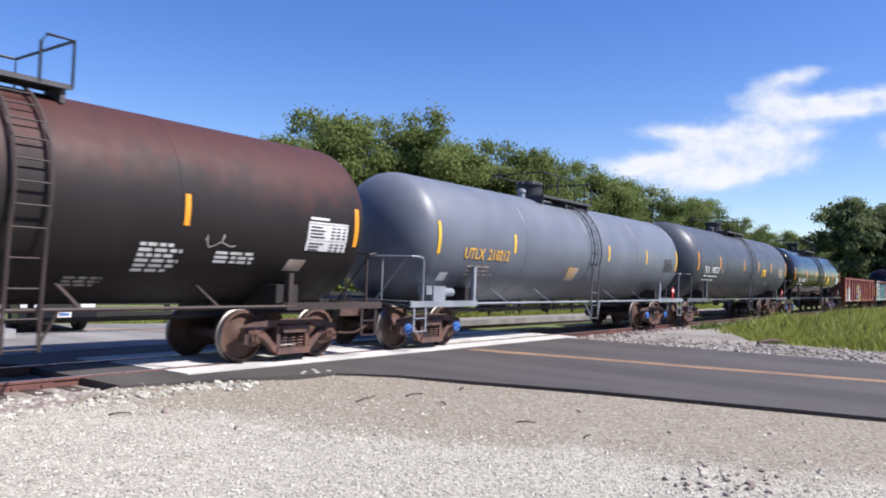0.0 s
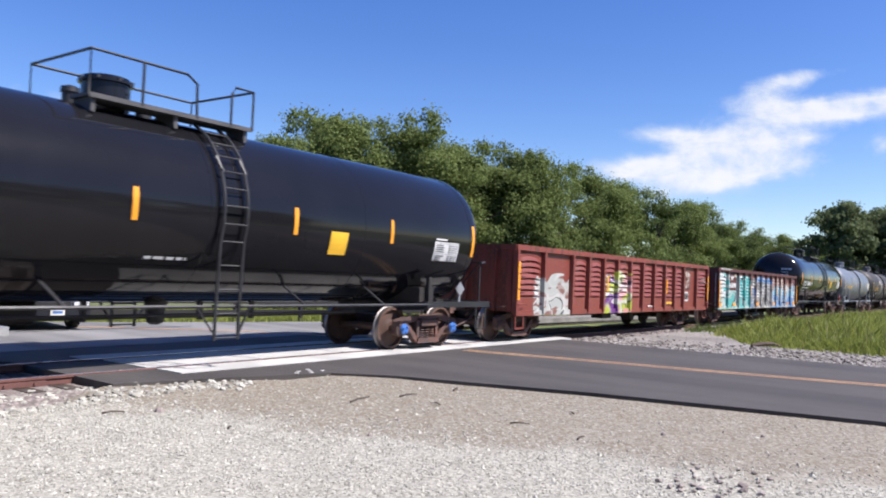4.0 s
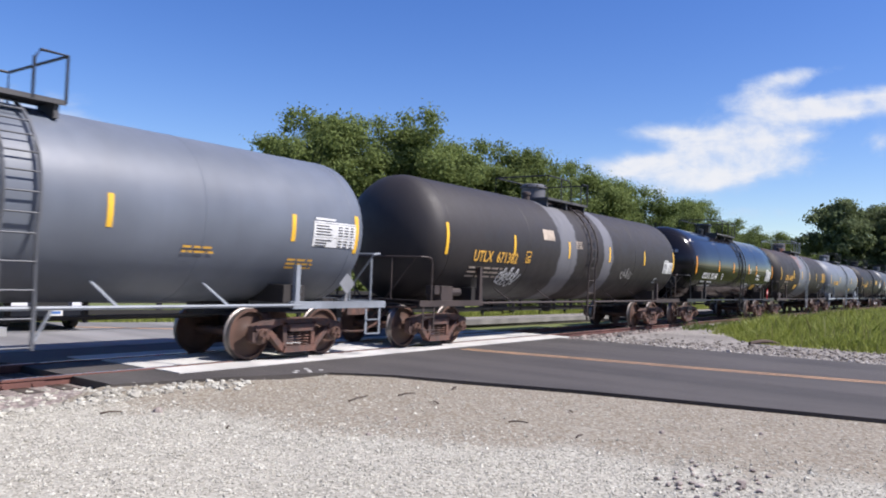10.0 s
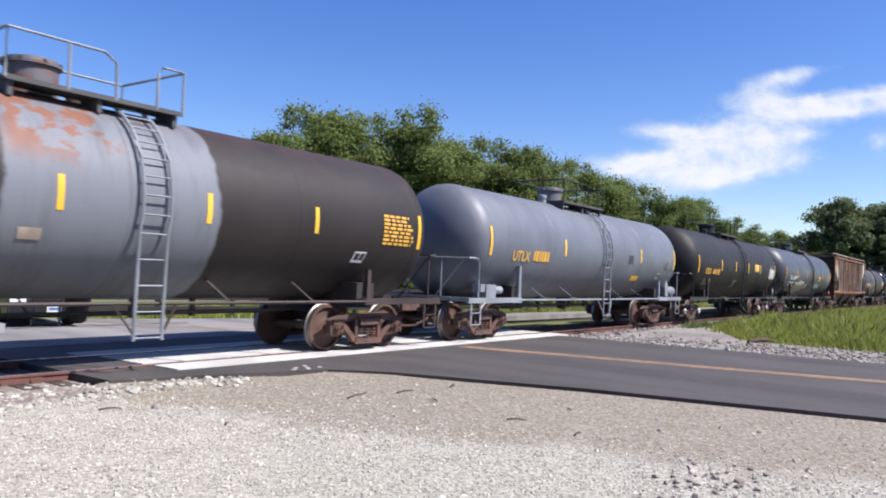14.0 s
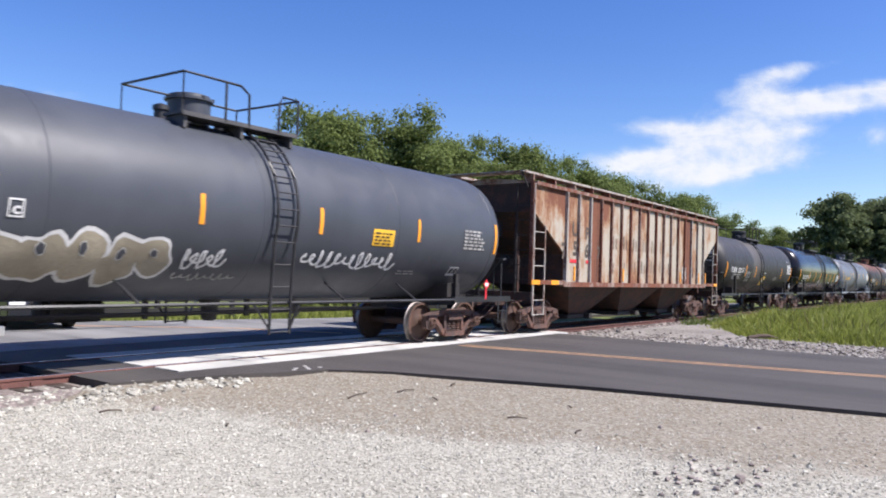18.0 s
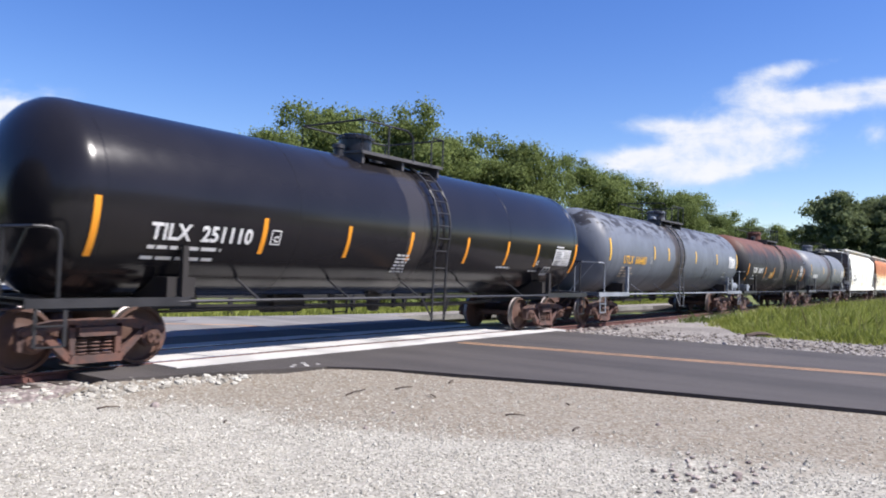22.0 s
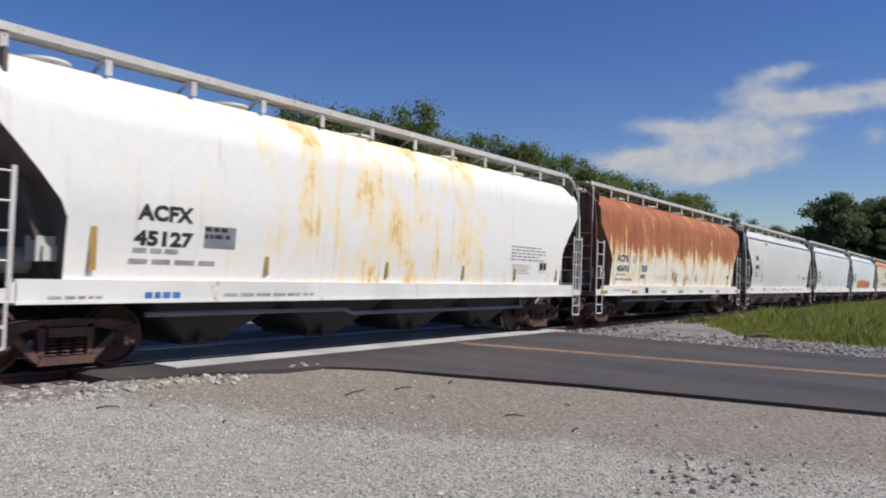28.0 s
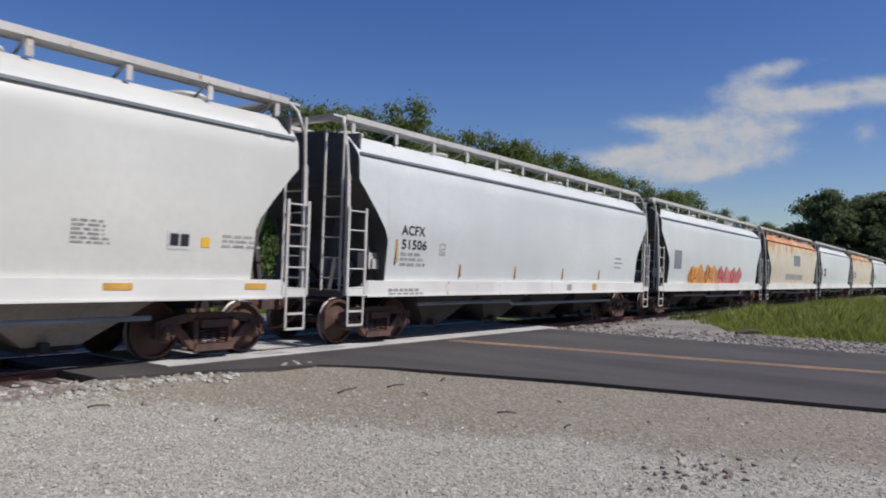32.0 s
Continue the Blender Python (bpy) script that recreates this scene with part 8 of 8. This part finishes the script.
def grass(name, places, heights, material, label, rs, lean=0.35, width=0.012):
    n = len(places)
    p = np.asarray(places, float)
    h = np.asarray(heights, float)[:, None]
    a = rs.uniform(0, math.tau, n)
    side = np.stack([np.cos(a), np.sin(a), np.zeros(n)], 1)
    tip = np.stack([rs.normal(0, lean, n), rs.normal(0, lean, n), np.ones(n)], 1)
    w = width * (1 + h * 1.5)
    v = np.empty((n, 5, 3))
    mid = p + tip * h * np.array((0.35, 0.35, 0.55))
    v[:, 0], v[:, 1], v[:, 2], v[:, 3], v[:, 4] = p - side * w, p + side * w, mid + side * w * 0.8, p + tip * h, mid - side * w * 0.8
    me = bpy.data.meshes.new(name)
    me.from_pydata(v.reshape(-1, 3).tolist(), [], np.arange(n * 5).reshape(-1, 5).tolist())
    me.materials.append(material)
    return tagged(new(name, me), label, "grass", "", "stuff")


GRASS = mat_grass("grass_blades", (0.185, 0.225, 0.040), (0.37, 0.395, 0.105))
GRASS_DRY = mat_grass("grass_seedheads", (0.15, 0.15, 0.05), (0.25, 0.235, 0.10))
pts, hs, dry, dh = [], [], [], []
while len(pts) < 62000:
    x = 23.6 + 50 * rs.uniform() ** 1.7
    y = rs.uniform(-34, -2.2)
    upper = -3.3 if x < 29 else -2.6
    left = 26.8 - max(0.0, (-4.0 - y)) * 1.6 if y > -5.8 else 23.9 + max(0.0, -9 - y) * 0.45
    if y > upper or x < left + rs.normal(0, 0.25) or y < -12 - (x - 24) * 0.5:
        continue
    edge = min(1.0, (x - left) / 2.2, (upper - y) / 1.2)
    pts.append((x, y, -0.1))
    clump = 0.75 + 0.9 * max(0.0, noise.noise(Vector((x * 0.35, y * 0.35, 1.0))))
    hs.append((0.16 + 0.40 * edge) * rs.uniform(0.6, 1.25) * clump)
    if rs.uniform() < 0.03:
        dry.append((x, y, -0.1))
        dh.append((0.3 + 0.5 * edge) * rs.uniform(0.7, 1.2))
grass("tall_grass", pts, hs, GRASS, "tall fresh green grass beside the road", rs)
grass("grass_stems", dry, dh, GRASS_DRY, "pale seeding grass stems", rs, 0.2, 0.006)
pts, hs = [], []
while len(pts) < 34000:
    x = rs.uniform(8, 64)
    base = 8.6 - 0.19 * (x - 11) if x < 24 else 6.15 - 0.04 * (x - 24)
    y = base + rs.uniform(0, 6.5) ** 1.0
    if x < 11 and y < 9.5:
        continue
    pts.append((x, y, -0.25 if y > base + 0.6 else -0.12))
    hs.append(rs.uniform(0.10, 0.30) * (1.5 if y > base + 3 else 1))
grass("verge_grass", pts, hs, GRASS, "mown green grass along the fence", rs, 0.4)
WEED = mat_grass("weeds", (0.09, 0.14, 0.03), (0.17, 0.22, 0.05))
pts, hs = [], []
for k in range(2600):
    x = rs.uniform(28, 70)
    y = -2.3 + rs.normal(0, 0.25) - 0.01 * (x - 28)
    pts.append((x, y, -0.2))
    hs.append(rs.uniform(0.15, 0.5))
grass("trackside_weeds", pts, hs, WEED, "green weeds along the ballast", rs)

TWIG = mat_simple("dead_wood", (0.075, 0.052, 0.04), 0.9, 0.0, 0.35, 9.0)
for x, y, ln, a in ((7.85, -4.45, 0.55, 0.25), (8.06, -6.87, 0.24, -1.0), (7.84, -7.79, 0.2, 0.1), (9.5, -4.9, 0.3, 0.4), (8.6, -4.7, 0.35, -0.1), (5.35, -4.83, 0.1, 0.6), (8.35, -5.4, 0.2, 1.0), (4.9, -3.3, 0.25, -0.3), (9.2, -7.0, 0.14, 0.8)):
    z = lot_z(x, y) + 0.018
    dx, dy = math.cos(a) * ln / 2, math.sin(a) * ln / 2
    g = Geo().tube([(x - dx, y - dy, z), (x - dx * 0.2, y - dy * 0.2 + 0.007, z + 0.012), (x + dx * 0.4, y + dy * 0.4 - 0.004, z + 0.01), (x + dx, y + dy, z)], 0.012, 5, 0.006)
    tagged(part("twig", g, TWIG), "short dead brown twig on the gravel", "twig", "twigs on the gravel")
for x, y, r in ((5.36, -3.51, 0.06), (7.1, -5.75, 0.03), (8.75, -8.4, 0.035), (9.6, -9.3, 0.03), (6.2, -6.1, 0.03)):
    z = lot_z(x, y)
    g = Geo().turn([(z, r), (z + r * 0.5, r * 0.9), (z + r * 0.9, r * 0.5), (z + r, 0.005)], "z", (x, y, 0), 7)
    tagged(part("dark_stone", g, ROCK_BROWN), "dark brown stone on pale gravel", "stone", "dark stones on the gravel")
tagged(part("driftwood", Geo().tube([(23.2, -5.75, -0.02), (23.5, -6.0, 0.06), (23.9, -6.15, 0.05), (24.3, -6.3, -0.02)], 0.07, 7, 0.04), TWIG), "broken dark branch on the shoulder", "branch")

# a broken piece of asphalt at the corner
for x, y in ((8.8, -2.5), (9.0, -2.2), (8.55, -2.42), (8.7, -2.3), (9.1, -2.45), (8.9, -2.36)):
    tagged(part("asphalt_lump", Geo().turn([(-0.03, 0.05), (-0.018, 0.045), (-0.016, 0.02)], "z", (x, y, 0), 7), CONCRETE), "pale broken chip of concrete on the road", "chip", "chips on the road")

# ---- beyond the track: fence, gate, waiting car, poles ----
FENCE = mat_simple("fence_black", (0.018, 0.017, 0.016), 0.7, 0.0, 0.3, 4.0)
fence = thing("board_fence", "black three-rail board fence on the verge", "fence")
posts = []
x = 11.0
while x < 46:
    posts.append((x, 9.2 - 0.19 * (x - 11) if x < 24 else 6.73 - 0.045 * (x - 24)))
    x += 2.4
post_me = Geo().box((0, 0, 0.45), (0.12, 0.12, 1.25)).mesh("post", FENCE)
for x, y in posts:
    part("post", post_me, None, fence, at=Matrix.Translation((x, y, -0.1)))
for (x0, y0), (x1, y1) in zip(posts, posts[1:]):
    for z in (0.22, 0.55, 0.88):
        part("rail_board", Geo().bar((x0, y0 - 0.07, z), (x1, y1 - 0.07, z), 0.03, 0.14), FENCE, fence)

SILVER = mat_simple("galvanised", (0.50, 0.51, 0.52), 0.4, 0.7, 0.2, 5.0)
SIGNAL_BLACK = mat_simple("signal_black", (0.015, 0.015, 0.015), 0.6)
LENS = Nodes("red_lens")
LENS.bsdf.inputs["Emission Color"].default_value = (1.0, 0.05, 0.03, 1)
LENS.bsdf.inputs["Emission Strength"].default_value = 0.3
LENS = LENS.finish((0.55, 0.02, 0.02), 0.25)
GX, GY = 7.35, 5.75
sig = thing("crossing_signal", "galvanised crossing signal mast with red lamps", "crossing signal", at=Matrix.Translation((GX, GY, 0)))
part("mast", Geo().turn([(-0.05, 0.075), (5.2, 0.065), (5.25, 0.02)], "z", (0, 0, 0), 14), SILVER, sig)
part("base", Geo().box((0, 0, 0.05), (0.55, 0.55, 0.25)).turn([(0.1, 0.16), (0.45, 0.14)], "z", (0, 0, 0), 12), SILVER, sig)
for z in (3.35, 3.85, 4.35, 4.85):
    part("mast_band", Geo().turn([(z - 0.03, 0.09), (z + 0.03, 0.09)], "z", (0, 0, 0), 14), SIGNAL_BLACK, sig)
part("lamp_arm", Geo().tube([(-0.42, -0.1, 2.80), (0.62, -0.1, 2.80)], 0.035, 8), SIGNAL_BLACK, sig)
for x in (-0.32, 0.5):
    lamp = part("lamp_disc", Geo().turn([(-0.16, 0.30), (-0.14, 0.305), (-0.12, 0.10), (0.06, 0.12)], "y", (x, 0, 2.80), 24), SILVER, sig)
    part("lens", Geo().turn([(-0.19, 0.02), (-0.18, 0.10), (-0.16, 0.105)], "y", (x, 0, 2.80), 18), LENS, lamp)
    g = Geo()
    for k in range(9):
        a = radians(-20 + 220 * k / 8)
        b = radians(-20 + 220 * (k + 1) / 8) if k < 8 else None
        if b is None:
            break
        g.add([(x + 0.12 * math.cos(q), yy, 2.80 + 0.12 * math.sin(q)) for q, yy in ((a, -0.16), (b, -0.16), (b, -0.42), (a, -0.42))], [(0, 1, 2, 3)])
    part("hood", g, SIGNAL_BLACK, lamp)
part("mechanism", Geo().box((0.0, 0.28, 1.05), (0.42, 0.34, 0.62)), LINE_WHITE, sig)
gate = thing("crossing_gate", "lowered red and white crossing gate arm", "gate arm", at=Matrix.Translation((GX, GY - 0.35, 1.05)))
GATE_RED = mat_simple("gate_red", (0.60, 0.03, 0.03), 0.5, 0.0, 0.1)
for k in range(15):
    x = -0.4 + k * 0.41
    part("arm_board", Geo().box((x + 0.205, 0.03 * k * 0.41, 0), (0.41, 0.03, 0.13)), LINE_WHITE if k % 2 else GATE_RED, gate)
part("counterweight", Geo().box((-0.75, 0, 0), (0.5, 0.1, 0.3)), SILVER, gate)
for x in (1.2, 3.4, 5.6):
    part("gate_lamp", Geo().turn([(0.06, 0.05), (0.2, 0.05), (0.22, 0.02)], "z", (x, 0, 0), 10), GATE_RED, gate)
part("gate_post", Geo().box((-0.1, 0.05, -0.55), (0.14, 0.14, 1.05)), SILVER, gate)

POLE = mat_simple("pole_wood", (0.20, 0.17, 0.14), 0.9, 0.0, 0.3, 3.0)
pole = thing("utility_pole", "weathered grey wooden utility pole", "utility pole", at=Matrix.Translation((31.5, 38.0, -0.3)))
part("pole", Geo().turn([(0, 0.17), (5.8, 0.13), (5.82, 0.02)], "z", (0, 0, 0), 10), POLE, pole)
part("crossarm", Geo().box((0, 0, 5.2), (1.2, 0.1, 0.12)), POLE, pole)
wire = Geo().tube([(12 + k * 4.2, 30.0, 8.05 + 0.45 * math.sin((k + 0.6) / 8 * math.pi) - 0.10 * k) for k in range(9)], 0.006, 5)
tagged(part("overhead_wire", wire, SIGNAL_BLACK), "thin black overhead wire", "wire", "", "structure")

# waiting car behind the gate
CAR_PAINT = mat_simple("car_paint", (0.018, 0.020, 0.026), 0.2, 0.0, 0.1, 2.0, 0.02)
GLASS_DARK = mat_simple("car_glass", (0.02, 0.03, 0.045), 0.05, 0.0, 0.1, 2.0, 0.0)
RUBBER = mat_simple("tyre_rubber", (0.015, 0.015, 0.015), 0.85)
CHROME = mat_simple("chrome", (0.6, 0.6, 0.62), 0.15, 1.0, 0.1)
LAMP_CLEAR = mat_simple("headlamp_clear", (0.7, 0.72, 0.75), 0.1, 0.0, 0.1)
car = thing("waiting_car", "dark sedan waiting behind the lowered gate", "car", at=pose(8.95, 6.35, -0.02, 0, 0, -8))
body = [(0.0, 0.25), (0.0, 0.60), (0.12, 0.74), (1.15, 0.94), (1.9, 1.0), (3.7, 1.0), (4.5, 0.95), (4.6, 0.6), (4.6, 0.25)]
part("body", Geo().prism(body, "x", -0.86, 0.86), CAR_PAINT, car)
cabin = [(1.2, 0.94), (1.95, 1.40), (2.4, 1.44), (3.3, 1.42), (3.95, 1.0)]
g = Geo()
vs = [(-0.80, y, z) if z < 1.1 else (-0.62, y, z) for y, z in cabin] + [(0.80, y, z) if z < 1.1 else (0.62, y, z) for y, z in cabin]
n = len(cabin)
g.add(vs, [tuple(range(n)), tuple(reversed(range(n, 2 * n)))] + [(i, i + 1, n + i + 1, n + i) for i in range(n - 1)] + [(n - 1, 0, n, 2 * n - 1)])
part("cabin", g, GLASS_DARK, car)
part("roof", Geo().box((0, 2.65, 1.445), (1.26, 1.15, 0.04)), CAR_PAINT, car)
for x in (-0.66, 0.66):
    part("headlamp", Geo().box((x, 0.04, 0.66), (0.34, 0.12, 0.13)), LAMP_CLEAR, car)
    for y in (0.85, 3.7):
        w = part("wheel", Geo().turn([(-0.11, 0.30), (-0.09, 0.325), (0.09, 0.325), (0.11, 0.30)], "x", (x * 1.17, y, 0.325), 24), RUBBER, car)
        part("rim", Geo().turn([(-0.118, 0.02), (-0.118, 0.2), (0.118, 0.2), (0.118, 0.02)], "x", (x * 1.17, y, 0.325), 18), CHROME, w)
part("grille", Geo().box((0, -0.012, 0.60), (0.8, 0.03, 0.16)), SIGNAL_BLACK, car)
part("bumper", Geo().box((0, -0.03, 0.40), (1.70, 0.10, 0.22)), CAR_PAINT, car)
part("plate", Geo().box((0.1, -0.09, 0.44), (0.32, 0.015, 0.16)), LINE_WHITE, car, "white number plate with a dark bar")
part("plate_bar", Geo().box((0.1, -0.099, 0.44), (0.22, 0.004, 0.06)), CAP_BLUE, car)
part("lower_trim", Geo().box((0, -0.075, 0.30), (1.0, 0.02, 0.03)), CHROME, car)
for x in (-0.93, 0.93):
    part("mirror", Geo().box((x, 1.45, 1.0), (0.16, 0.1, 0.12)), CAR_PAINT, car)


# ---- what moves: the whole train, and the wheels of the cars as they pass ----
RUN = [(0, 0.0), (2, 24.18), (3.5, 42.2), (6, 72.21), (9, 108.22), (11.5, 138.27), (14, 167.87), (17, 203.34), (20, 238.74), (22, 262.43), (24.5, 291.68), (27.5, 326.72), (30, 356.0), (32, 379.52)]


def run_at(t):
    """How far the train has come at t, smoothly through RUN."""
    k = max(0, min(len(RUN) - 2, sum(1 for a, _ in RUN if a <= t) - 1))
    def slope(j):
        a, b = max(0, j - 1), min(len(RUN) - 1, j + 1)
        return (RUN[b][1] - RUN[a][1]) / (RUN[b][0] - RUN[a][0])
    (t0, s0), (t1, s1) = RUN[k], RUN[k + 1]
    h = t1 - t0
    u = (t - t0) / h
    return (2 * u ** 3 - 3 * u * u + 1) * s0 + (u ** 3 - 2 * u * u + u) * h * slope(k) + (3 * u * u - 2 * u ** 3) * s1 + (u ** 3 - u * u) * h * slope(k + 1)


def motions():
    for car in train:
        walk(car, [(t, pose(car["train_x"] - run_at(t), 0, 0)) for t in range(0, 33)])
    steps = [k / 30 for k in range(0, 961)]
    for w, car, x in WHEELS:
        near = [t for t in steps if 1 < car["train_x"] + x - run_at(t) < 24]
        times = sorted({0.0, 32.0, *near})
        place = w.matrix_basis.translation
        rows, last = [], None
        for t in times:
            turn = -run_at(t) / WHEEL_R
            if t not in near:
                turn = -run_at(near[0] if near and t == 0.0 else near[-1] if near else 0.0) / WHEEL_R
            rows.append((t, Matrix.Translation(place) @ Matrix.Rotation(turn, 4, "Y")))
        walk(w, rows)


motions()
